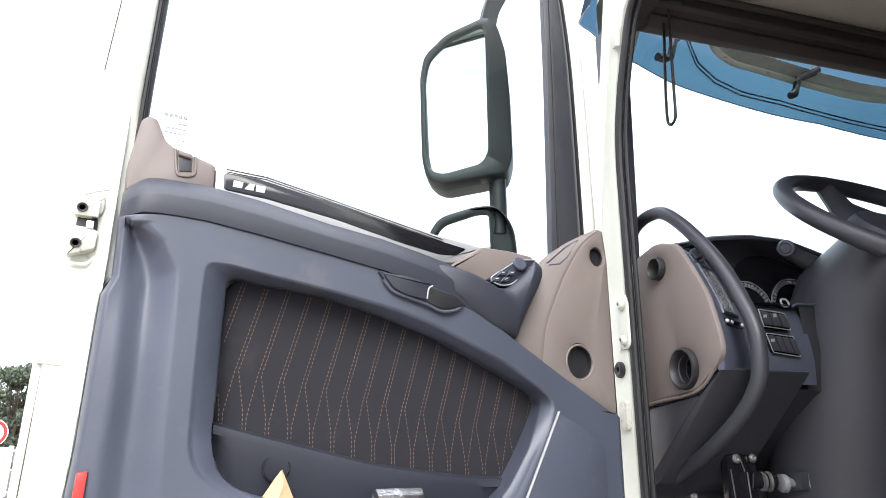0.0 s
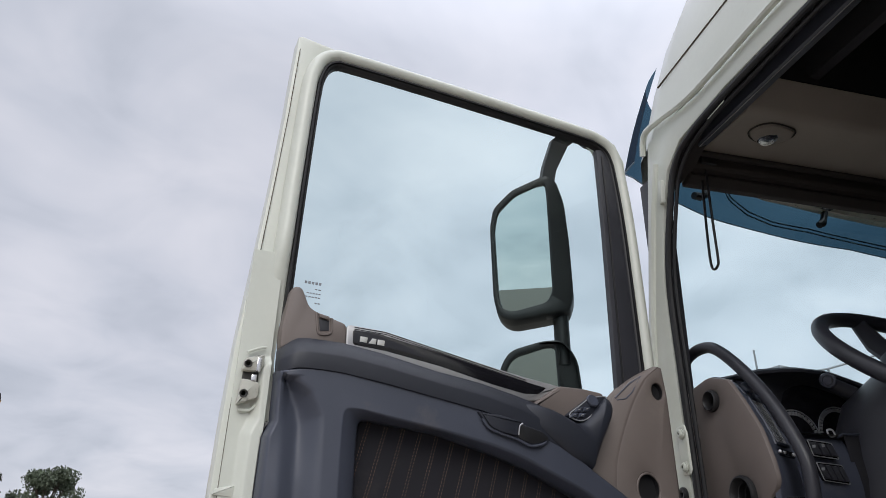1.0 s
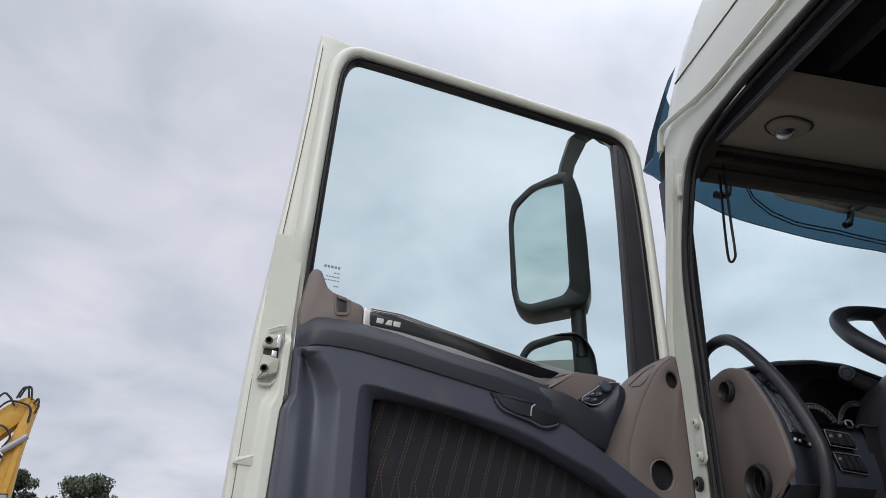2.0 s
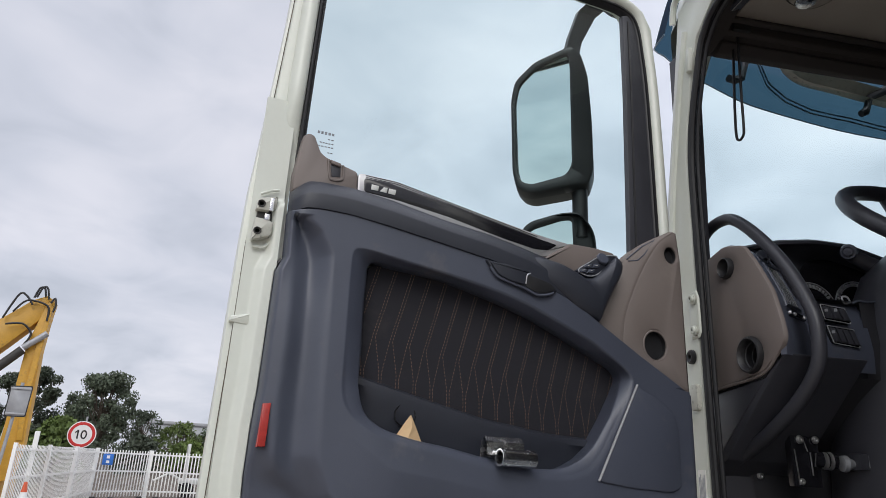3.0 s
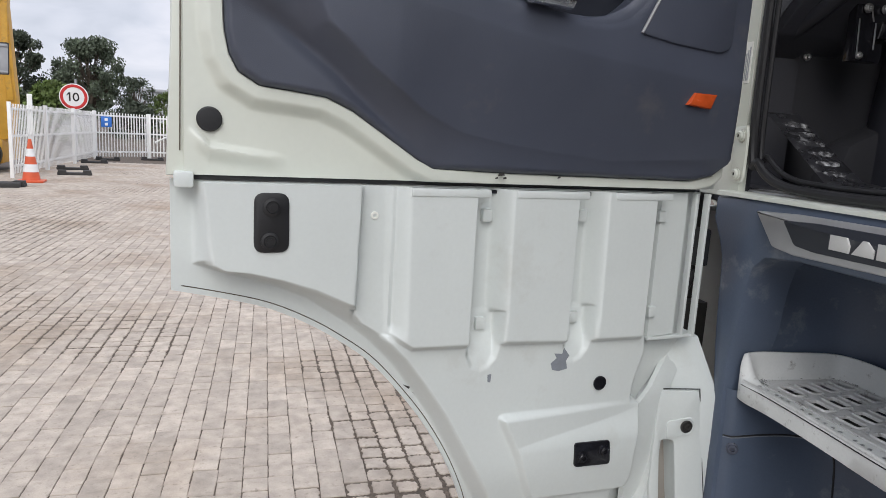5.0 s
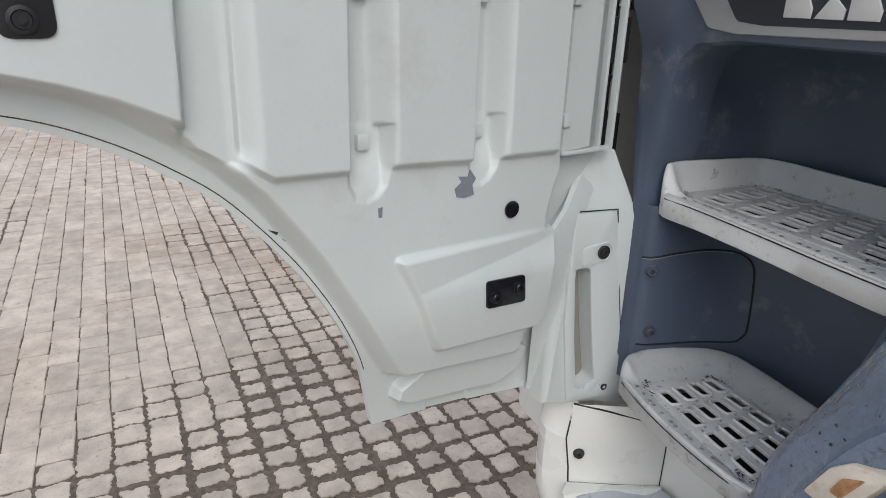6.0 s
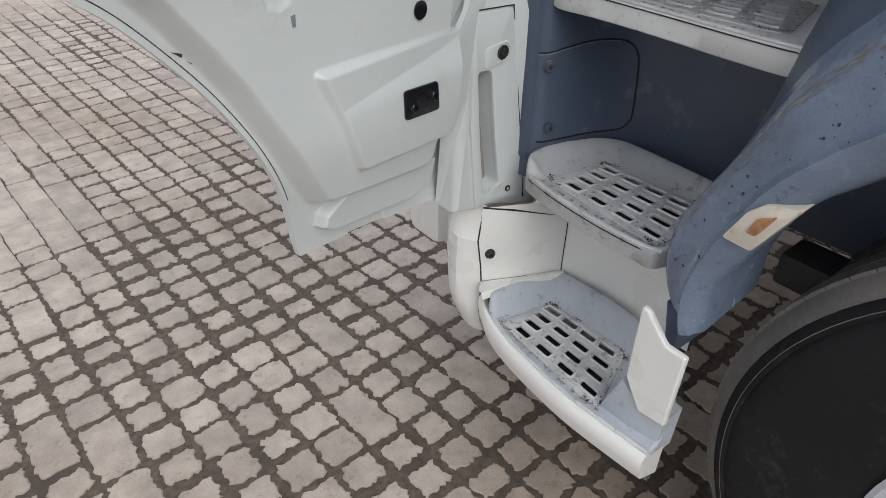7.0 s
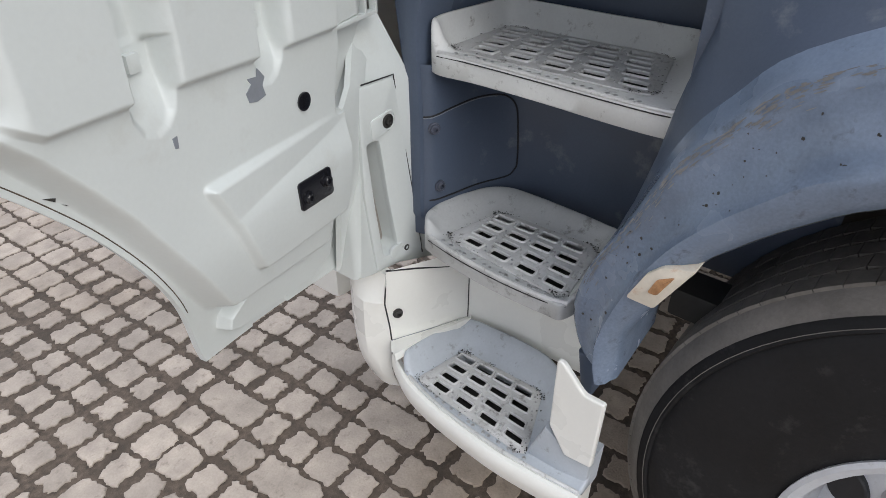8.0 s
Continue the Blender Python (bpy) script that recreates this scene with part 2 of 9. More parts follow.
# ---------------------------------------------------------------- materials
def material(name, base, rough=0.5, metal=0.0, vary=0.12, scale=9.0, fine=160.0, bump=0.05, dirt=None, dirt_amount=0.0, dirt_scale=3.0, coat=0.0, island=0.0, spec=0.5, rvary=0.15, stain=None, placed=False):
    """A surface with two scales of variation, a fine relief and, where asked, dirt."""
    m = bpy.data.materials.new(name)
    m.use_nodes = True
    nt = m.node_tree
    b = nt.nodes["Principled BSDF"]
    b.inputs["Metallic"].default_value = metal
    b.inputs["Coat Weight"].default_value = coat
    b.inputs["Coat Roughness"].default_value = 0.12
    b.inputs["Specular IOR Level"].default_value = spec
    L = nt.links.new
    where = nt.nodes.new("ShaderNodeNewGeometry").outputs["Position"] if placed else nt.nodes.new("ShaderNodeTexCoord").outputs["Object"]

    def tex(s, d=4.0, r=0.55):
        n = nt.nodes.new("ShaderNodeTexNoise")
        n.inputs["Scale"].default_value, n.inputs["Detail"].default_value, n.inputs["Roughness"].default_value = s, d, r
        L(where, n.inputs["Vector"])
        return n

    def mix(fac, a, c, kind="MIX"):
        n = nt.nodes.new("ShaderNodeMix")
        n.data_type, n.blend_type = "RGBA", kind
        for sock, val in ((n.inputs["Factor"], fac), (n.inputs["A"], a), (n.inputs["B"], c)):
            if isinstance(val, (int, float)):
                sock.default_value = val
            elif isinstance(val, tuple):
                sock.default_value = (*val, 1)
            else:
                L(val, sock)
        return n.outputs["Result"]

    def rampn(src, lo, hi):
        n = nt.nodes.new("ShaderNodeMapRange")
        n.inputs["From Min"].default_value, n.inputs["From Max"].default_value = lo, hi
        L(src, n.inputs["Value"])
        return n.outputs["Result"]

    large, small = tex(scale), tex(fine, 3.0)
    dark = tuple(c * (1 - vary) for c in base)
    light = tuple(min(1, c * (1 + vary)) for c in base)
    col = mix(rampn(large.outputs["Fac"], 0.3, 0.7), dark, light)
    col = mix(rampn(small.outputs["Fac"], 0.25, 0.75), col, mix(1.0, col, (1 - vary * 0.8,) * 3, "MULTIPLY"))
    if island:
        for kind in ("ShaderNodeNewGeometry", "ShaderNodeObjectInfo"):
            g = nt.nodes.new(kind)
            src = g.outputs["Random Per Island"] if kind == "ShaderNodeNewGeometry" else g.outputs["Random"]
            v = nt.nodes.new("ShaderNodeMapRange")
            v.inputs["To Min"].default_value, v.inputs["To Max"].default_value = 1 - island, 1 + island
            L(src, v.inputs["Value"])
            sc = nt.nodes.new("ShaderNodeVectorMath")
            sc.operation = "SCALE"
            L(col, sc.inputs[0])
            L(v.outputs["Result"], sc.inputs["Scale"])
            col = sc.outputs["Vector"]
    if dirt:
        d = tex(dirt_scale, 7.0, 0.68)
        col = mix(rampn(d.outputs["Fac"], 0.62 - dirt_amount * 0.3, 0.78 - dirt_amount * 0.25), col, dirt)
    if stain:
        wide = tex(0.55, 5.0, 0.6)
        col = mix(rampn(wide.outputs["Fac"], 0.48, 0.72), col, mix(1.0, col, stain, "MULTIPLY"))
    L(col, b.inputs["Base Color"])
    rr = nt.nodes.new("ShaderNodeMapRange")
    rr.inputs["To Min"].default_value, rr.inputs["To Max"].default_value = max(0.02, rough - rvary), min(1, rough + rvary)
    L(large.outputs["Fac"], rr.inputs["Value"])
    L(rr.outputs["Result"], b.inputs["Roughness"])
    if bump:
        bp = nt.nodes.new("ShaderNodeBump")
        bp.inputs["Strength"].default_value, bp.inputs["Distance"].default_value = bump, 0.002
        L(small.outputs["Fac"], bp.inputs["Height"])
        L(bp.outputs["Normal"], b.inputs["Normal"])
    return m


def glassy(name, tint, rough=0.0, ior=1.45, body=None, gloss=None):
    m = bpy.data.materials.new(name)
    m.use_nodes = True
    nt = m.node_tree
    nt.nodes.clear()
    out = nt.nodes.new("ShaderNodeOutputMaterial")
    tr = nt.nodes.new("ShaderNodeBsdfTransparent")
    tr.inputs["Color"].default_value = (*tint, 1)
    gl = nt.nodes.new("ShaderNodeBsdfGlossy")
    gl.inputs["Roughness"].default_value = rough
    fr = nt.nodes.new("ShaderNodeFresnel")
    fr.inputs["IOR"].default_value = ior
    mx = nt.nodes.new("ShaderNodeMixShader")
    if gloss is None:
        nt.links.new(fr.outputs[0], mx.inputs[0])
    else:
        mx.inputs[0].default_value = gloss
    first = tr
    if body:
        df = nt.nodes.new("ShaderNodeBsdfDiffuse")
        df.inputs["Color"].default_value = (*body[0], 1)
        m2 = nt.nodes.new("ShaderNodeMixShader")
        m2.inputs[0].default_value = body[1]
        nt.links.new(tr.outputs[0], m2.inputs[1])
        nt.links.new(df.outputs[0], m2.inputs[2])
        first = m2
    nt.links.new(first.outputs[0], mx.inputs[1])
    nt.links.new(gl.outputs[0], mx.inputs[2])
    nt.links.new(mx.outputs[0], out.inputs[0])
    return m


WHITE = material("cream_white_paint", (0.65, 0.675, 0.608), 0.34, vary=0.035, scale=4.0, fine=90, bump=0.02, dirt=(0.5, 0.49, 0.43), dirt_amount=0.08, dirt_scale=2.5, coat=0.25)
SKIRT = material("satin_white_plastic", (0.635, 0.672, 0.658), 0.42, vary=0.04, scale=3.5, fine=140, bump=0.03, dirt=(0.52, 0.53, 0.50), dirt_amount=0.1, dirt_scale=3.0)
FRESH = material("glossy_white_plastic", (0.82, 0.82, 0.77), 0.3, vary=0.03, scale=5, fine=120, bump=0.02, dirt=(0.62, 0.6, 0.54), dirt_amount=0.06, coat=0.2)
TRIM = material("dark_grey_moulded_plastic", (0.066, 0.074, 0.101), 0.38, vary=0.1, scale=5, fine=700, bump=0.16, dirt=(0.10, 0.10, 0.115), dirt_amount=0.04, dirt_scale=9)
# darker plastic tone; on the armrest it is TRIM with its shade added
ARM = material("dark_shade_plastic", (0.024, 0.027, 0.038), 0.46, vary=0.1, scale=5, fine=700, bump=0.16)
TRIM2 = material("black_moulded_plastic", (0.040, 0.041, 0.050), 0.42, vary=0.12, scale=6, fine=600, bump=0.14)
TAN = material("brown_grey_plastic", (0.178, 0.149, 0.136), 0.55, vary=0.07, scale=5, fine=600, bump=0.14, dirt=(0.2, 0.17, 0.15), dirt_amount=0.04, dirt_scale=7)
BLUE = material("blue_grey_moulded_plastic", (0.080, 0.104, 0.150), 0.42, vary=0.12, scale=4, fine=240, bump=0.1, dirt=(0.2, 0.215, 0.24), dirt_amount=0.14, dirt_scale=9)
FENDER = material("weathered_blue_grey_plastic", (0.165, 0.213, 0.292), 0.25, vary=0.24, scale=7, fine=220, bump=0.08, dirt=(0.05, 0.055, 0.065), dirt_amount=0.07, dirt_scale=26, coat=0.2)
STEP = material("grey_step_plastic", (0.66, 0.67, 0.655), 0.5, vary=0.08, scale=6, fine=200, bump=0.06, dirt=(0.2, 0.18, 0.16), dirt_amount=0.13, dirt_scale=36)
ALU = material("worn_aluminium_tread", (0.64, 0.64, 0.63), 0.40, metal=0.25, vary=0.14, scale=14, fine=260, bump=0.12, dirt=(0.16, 0.145, 0.13), dirt_amount=0.17, dirt_scale=40)
BLUSH = material("pale_blue_step_plastic", (0.46, 0.495, 0.53), 0.5, vary=0.09, scale=7, fine=180, bump=0.06, dirt=(0.22, 0.215, 0.21), dirt_amount=0.12, dirt_scale=42)
RUBBER = material("black_rubber", (0.016, 0.016, 0.018), 0.48, vary=0.2, scale=10, fine=200, bump=0.08)
TYRE = material("worn_tyre_rubber", (0.0115, 0.0115, 0.0125), 0.66, vary=0.3, scale=7, fine=120, bump=0.25, dirt=(0.045, 0.044, 0.043), dirt_amount=0.24, dirt_scale=13, spec=0.3)
TREADRUB = material("dusty_tyre_tread", (0.19, 0.175, 0.155), 0.85, vary=0.3, scale=9, fine=90, bump=0.3, dirt=(0.19, 0.17, 0.15), dirt_amount=0.3, dirt_scale=8)
SCRAPE = material("scraped_pale_plastic", (0.185, 0.185, 0.185), 0.7, vary=0.25, scale=40, fine=300, bump=0.2)
AMBER = material("amber_lamp_lens", (0.42, 0.22, 0.10), 0.15, vary=0.3, scale=60, fine=300, bump=0.05)
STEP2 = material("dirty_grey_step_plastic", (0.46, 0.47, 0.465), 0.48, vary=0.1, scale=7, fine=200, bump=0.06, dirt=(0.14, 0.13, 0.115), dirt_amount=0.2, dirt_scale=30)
RIM = material("silver_wheel_paint", (0.60, 0.62, 0.65), 0.4, metal=0.2, vary=0.08, scale=14, fine=200, bump=0.03, dirt=(0.3, 0.29, 0.27), dirt_amount=0.08, dirt_scale=20)
DUST = material("dusty_shoulder_and_ring_highlight", (0.20, 0.187, 0.17), 0.85, vary=0.22, scale=12, fine=160, bump=0.3, dirt=(0.13, 0.12, 0.11), dirt_amount=0.25, dirt_scale=10)
STEEL = material("zinc_steel", (0.55, 0.55, 0.55), 0.35, metal=0.9, vary=0.15, scale=30, fine=300, bump=0.05)
CHROME = material("chromed_metal", (0.74, 0.74, 0.75), 0.24, metal=1.0, vary=0.1, scale=60, fine=300, bump=0.12)
SATIN = material("satin_silver_trim", (0.46, 0.46, 0.47), 0.36, metal=0.5, vary=0.05, scale=20, fine=400, bump=0.03)
GLOSSBLACK = material("gloss_black_trim", (0.012, 0.012, 0.015), 0.14, vary=0.1, scale=10, fine=200, bump=0.0, rvary=0.05)
FABRIC = material("dark_woven_fabric", (0.0175, 0.0175, 0.024), 0.9, vary=0.2, scale=30, fine=1400, bump=0.5, dirt=(0.030, 0.028, 0.032), dirt_amount=0.12, dirt_scale=10)
THREAD = material("orange_grey_thread", (0.160, 0.098, 0.072), 0.8, vary=0.25, scale=40, fine=900, bump=0.1)
REDPLASTIC = material("red_reflector_plastic", (0.42, 0.035, 0.028), 0.22, vary=0.15, scale=60, fine=500, bump=0.25)
ORANGEPLASTIC = material("orange_reflector_plastic", (0.55, 0.085, 0.02), 0.22, vary=0.15, scale=60, fine=500, bump=0.25)
LAMPWHITE = material("clouded_lamp_lens", (0.62, 0.57, 0.48), 0.2, vary=0.12, scale=20, fine=200, bump=0.05, dirt=(0.42, 0.2, 0.09), dirt_amount=0.14, dirt_scale=16)
BEIGE = material("beige_headliner", (0.30, 0.275, 0.245), 0.85, vary=0.05, scale=6, fine=900, bump=0.2)
HEADER = material("dark_brown_header_plastic", (0.050, 0.045, 0.044), 0.7, vary=0.1, scale=6, fine=500, bump=0.12, spec=0.25)
SCUFF = material("scuffed_black_plate", (0.030, 0.030, 0.034), 0.28, vary=0.2, scale=20, fine=300, bump=0.1, dirt=(0.42, 0.42, 0.43), dirt_amount=0.17, dirt_scale=34)
WORN = material("worn_bare_ridge", (0.05, 0.05, 0.055), 0.25, vary=0.2, scale=20, fine=300, bump=0.1, dirt=(0.62, 0.62, 0.63), dirt_amount=0.42, dirt_scale=45)
# greasy paint of the latch; on the roof edge its tone holds shade
DULLCREAM = material("greasy_shaded_cream_paint", (0.50, 0.50, 0.44), 0.4, vary=0.08, scale=20, fine=200, bump=0.05, dirt=(0.12, 0.11, 0.09), dirt_amount=0.15, dirt_scale=60)
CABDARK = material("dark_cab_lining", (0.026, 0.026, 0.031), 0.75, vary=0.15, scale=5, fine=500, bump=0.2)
PAPER = material("buff_paper", (0.62, 0.43, 0.24), 0.85, vary=0.06, scale=20, fine=300, bump=0.05)
LETTER = material("pale_grey_badge", (0.62, 0.62, 0.60), 0.35, metal=0.2, vary=0.05, scale=30, fine=300, bump=0.02)
CHIP = material("bare_grey_primer", (0.24, 0.26, 0.29), 0.6, vary=0.1, scale=30, fine=200, bump=0.05)
WINDOW = glassy("green_tinted_window_glass", (0.84, 0.965, 0.955), ior=1.2)
SCREEN = glassy("tinted_windscreen_glass", (0.80, 0.925, 0.918), gloss=0.03)
# opaque pale blue-grey: highlights on the visor's lines, put into the colour
VISORLINE = material("blue_visor_highlight", (0.13, 0.20, 0.27), 0.4, vary=0.1, scale=10, fine=200, bump=0.02)
VISORBLUE = glassy("blue_smoked_acrylic", (0.055, 0.115, 0.165), rough=0.05, body=((0.025, 0.06, 0.11), 0.2), gloss=0.03)
MIRROR = bpy.data.materials.new("mirror_silver")
MIRROR.use_nodes = True
_m = MIRROR.node_tree.nodes["Principled BSDF"]
_m.inputs["Base Color"].default_value, _m.inputs["Metallic"].default_value, _m.inputs["Roughness"].default_value = (0.78, 0.80, 0.80, 1), 1.0, 0.01
STONE = material("pink_grey_paving_stone", (0.405, 0.348, 0.290), 0.88, vary=0.2, scale=11, fine=150, bump=1.0, dirt=(0.22, 0.185, 0.150), dirt_amount=0.18, dirt_scale=30, island=0.12, stain=(0.70, 0.62, 0.53), placed=True)
JOINT = material("brown_grey_grit", (0.118, 0.090, 0.067), 0.95, vary=0.45, scale=55, fine=330, bump=1.0, dirt=(0.062, 0.048, 0.036), dirt_amount=0.40, dirt_scale=5, placed=True)
YELLOW = material("worn_yellow_paint", (0.55, 0.30, 0.035), 0.5, vary=0.15, scale=3, fine=40, bump=0.05, dirt=(0.2, 0.13, 0.05), dirt_amount=0.12, dirt_scale=3)
HOSE = material("black_hose", (0.02, 0.02, 0.022), 0.5, vary=0.2, scale=5, fine=60, bump=0.05)
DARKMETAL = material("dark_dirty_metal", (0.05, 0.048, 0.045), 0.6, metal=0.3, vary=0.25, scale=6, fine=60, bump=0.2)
FENCEWHITE = material("white_fence_coating", (0.82, 0.82, 0.80), 0.45, vary=0.04, scale=2, fine=30, bump=0.02)
FOOT = material("black_recycled_rubber_foot", (0.045, 0.043, 0.042), 0.85, vary=0.25, scale=8, fine=60, bump=0.3)
CONEORANGE = material("red_orange_cone_plastic", (0.62, 0.10, 0.035), 0.5, vary=0.1, scale=6, fine=60, bump=0.05)
CONEWHITE = material("white_reflective_band", (0.75, 0.75, 0.74), 0.4, vary=0.06, scale=10, fine=60, bump=0.02)
SIGNRED = material("red_sign_film", (0.55, 0.03, 0.03), 0.4, vary=0.05, scale=6, fine=60, bump=0.0)
SIGNWHITE = material("white_sign_film", (0.8, 0.8, 0.8), 0.4, vary=0.03, scale=6, fine=60, bump=0.0)
SIGNBLACK = material("black_sign_film", (0.015, 0.015, 0.015), 0.4, vary=0.03, scale=6, fine=60, bump=0.0)
SIGNBLUE = material("blue_sign_film", (0.03, 0.16, 0.55), 0.4, vary=0.05, scale=6, fine=60, bump=0.0)
GALV = material("galvanised_sheet", (0.36, 0.37, 0.39), 0.5, metal=0.35, vary=0.1, scale=5, fine=40, bump=0.03)
BARK = material("grey_brown_bark", (0.10, 0.08, 0.06), 0.9, vary=0.25, scale=5, fine=40, bump=0.5)
LEAF = material("dark_green_leaves", (0.082, 0.104, 0.066), 0.7, vary=0.3, scale=0.6, fine=4, bump=0.0, island=0.3)
LEAF2 = material("bright_green_leaves", (0.115, 0.165, 0.04), 0.7, vary=0.3, scale=0.6, fine=4, bump=0.0, island=0.25)
ROOFING = material("pale_grey_cladding", (0.42, 0.44, 0.46), 0.7, vary=0.05, scale=0.2, fine=2, bump=0.0)

# ---------------------------------------------------------------- the truck: cab
truck = thing("truck", (0.2, -0.6, 0.0), "cream-white heavy truck with its cab door swung open", "truck")

# A-pillar, sill corner and frame round the doorway, one pressed sheet
bm = bmesh.new()
frame_poly = [(0.014, 1.50), (0.014, 2.30), (0.010, 2.60), (-0.036, 2.80), (-0.077, 2.886), (-0.150, 2.936), (-0.35, 2.955), (-1.10, 2.953), (-1.10, 3.03),
              (-0.55, 3.02), (-0.25, 3.012), (-0.10, 3.03), (0.0, 3.02), (0.06, 2.742), (0.135, 2.408), (0.15, 2.0), (0.15, 1.5)]
slab(bm, frame_poly, 0.055, 0.072, S, 0.006)
pillar = part("door_frame", bm, WHITE, truck)
bm = bmesh.new()
slab(bm, frame_poly, 0.0722, 0.082, S, 0.0)
part("frame_lining", bm, TRIM2, truck)
# raised flange along the pillar
bm = bmesh.new()
tube(bm, spline([S(0.10, 1.55, 0.055), S(0.105, 2.0, 0.055), S(0.095, 2.4, 0.055), S(0.03, 2.72, 0.055), S(-0.03, 2.93, 0.055)], 8), 0.011, 8)
part("pillar_flange", bm, WHITE, pillar)
bm = bmesh.new()
tube(bm, spline([S(0.02, 2.99, 0.05), S(-0.01, 3.045, 0.045), S(-0.10, 3.035, 0.042), S(-0.25, 3.01, 0.042), S(-0.55, 3.014, 0.042), S(-1.1, 3.02, 0.042)], 8), 0.009, 8)
part("drip_rail", bm, WHITE, pillar)
bm = bmesh.new()
slab(bm, rounded([(-0.048, 2.80), (-0.032, 2.80), (-0.041, 2.866), (-0.057, 2.866)], 0.004), 0.045, 0.056, S, 0.003)
part("bump_stop", bm, WHITE, pillar, "small cream rubber bump stop")
bm = bmesh.new()
tube(bm, [S(-0.08, 3.165, 0.0645), S(-0.24, 3.172, 0.0652), S(-0.41, 3.18, 0.066), S(-0.8, 3.19, 0.067)], 0.0028, 6)
part("roof_seam", bm, JOINT, pillar, "thin dark body seam")

# roof side above the doorway
bm = bmesh.new()
rows = []
for z, r, f in ((3.02, 0.055, 0.0), (3.09, 0.058, -0.045), (3.20, 0.068, -0.10), (3.32, 0.085, -0.165), (3.5, 0.13, -0.30), (3.7, 0.2, -0.5), (3.9, 0.33, -0.75)):
    rows.append([H(r + 0.28, f + 0.34, z), H(r + 0.12, f + 0.24, z), H(r + 0.035, f + 0.10, z), H(r, f - 0.03, z), H(r, f - 0.3, z), H(r, -1.1, z), H(r, -2.1, z)])
loft(bm, rows)
part("roof_side", bm, WHITE, truck)
bm = bmesh.new()
slab(bm, [(0.33, -0.75), (2.1, -0.75), (2.1, -2.1), (0.33, -2.1)], 3.9, 3.86, H, 0.0)
slab(bm, [(0.62, 0.33), (2.1, 0.33), (2.1, -0.75), (0.62, -0.75)], 3.70, 3.66, H, 0.0)
part("roof", bm, WHITE, truck)
# front above the windscreen
bm = bmesh.new()
slab(bm, [(0.42, 3.26), (2.2, 3.26), (2.2, 3.70), (0.62, 3.70)], 0.30, 0.34, C, 0.0)
part("roof_front", bm, WHITE, truck)

# lining that closes the cab
bm = bmesh.new()
slab(bm, [(0.13, 0.42), (2.36, 0.42), (2.36, -2.1), (0.13, -2.1)], 1.52, 1.48, H, 0.0)
part("cab_floor", bm, CABDARK, truck)
bm = bmesh.new()
slab(bm, [(0.13, 1.48), (2.36, 1.48), (2.36, 3.66), (0.13, 3.66)], -2.06, -2.1, C, 0.0)
part("cab_rear_wall", bm, CABDARK, truck)
bm = bmesh.new()
slab(bm, [(0.42, 1.48), (-2.1, 1.48), (-2.1, 3.66), (0.42, 3.66)], 2.32, 2.36, S, 0.0)
part("cab_side_wall", bm, CABDARK, truck)
bm = bmesh.new()
slab(bm, [(-1.08, 1.48), (-2.1, 1.48), (-2.1, 3.02), (-1.08, 3.02)], 0.10, 0.06, S, 0.0)
slab(bm, [(0.10, 3.05), (-2.1, 3.05), (-2.1, 3.66), (-0.35, 3.66)], 0.36, 0.33, S, 0.0)
part("cab_side_lining", bm, CABDARK, truck)
bm = bmesh.new()
slab(bm, [(-1.08, 1.48), (-2.1, 1.48), (-2.1, 3.05), (-1.08, 3.05)], 0.055, 0.059, S, 0.0)
part("cab_rear_side", bm, WHITE, truck)
bm = bmesh.new()
slab(bm, [(0.13, 1.48), (2.36, 1.48), (2.36, 2.32), (0.13, 2.32)], 0.36, 0.42, C, 0.0)
part("front_bulkhead", bm, CABDARK, truck)
bm = bmesh.new()
slab(bm, [(0.14, 2.30), (0.14, 3.0), (0.18, 3.0), (0.16, 2.30)], 0.10, 0.20, C, 0.004)
part("pillar_lining", bm, TRIM2, truck)

# outer skin of the cab's far side, rear and front
bm = bmesh.new()
slab(bm, [(0.42, 1.0), (-2.1, 1.0), (-2.1, 3.66), (0.30, 3.66)], 2.362, 2.38, S, 0.0)
part("far_side_skin", bm, WHITE, truck)
bm = bmesh.new()
slab(bm, [(0.06, 1.0), (2.36, 1.0), (2.36, 3.66), (0.20, 3.66)], -2.122, -2.104, C, 0.0)
part("rear_skin", bm, WHITE, truck)
bm = bmesh.new()
slab(bm, [(0.30, 1.44), (2.36, 1.44), (2.36, 2.30), (0.16, 2.30), (0.16, 1.7)], 0.424, 0.44, C, 0.0)
part("front_panel", bm, WHITE, truck)
# windscreen
bm = bmesh.new()
rows = []
for z, df in ((2.28, 0.0), (2.6, -0.035), (2.9, -0.075), (3.14, -0.11)):
    rows.append([H(r, f + df, z) for r, f in ((0.20, 0.34), (0.35, 0.42), (0.8, 0.49), (1.25, 0.51), (1.7, 0.49), (2.15, 0.42), (2.30, 0.34))])
loft(bm, rows)
windscreen = part("windscreen", bm, SCREEN, truck, "green-tinted curved windscreen")
windscreen.visible_shadow = False

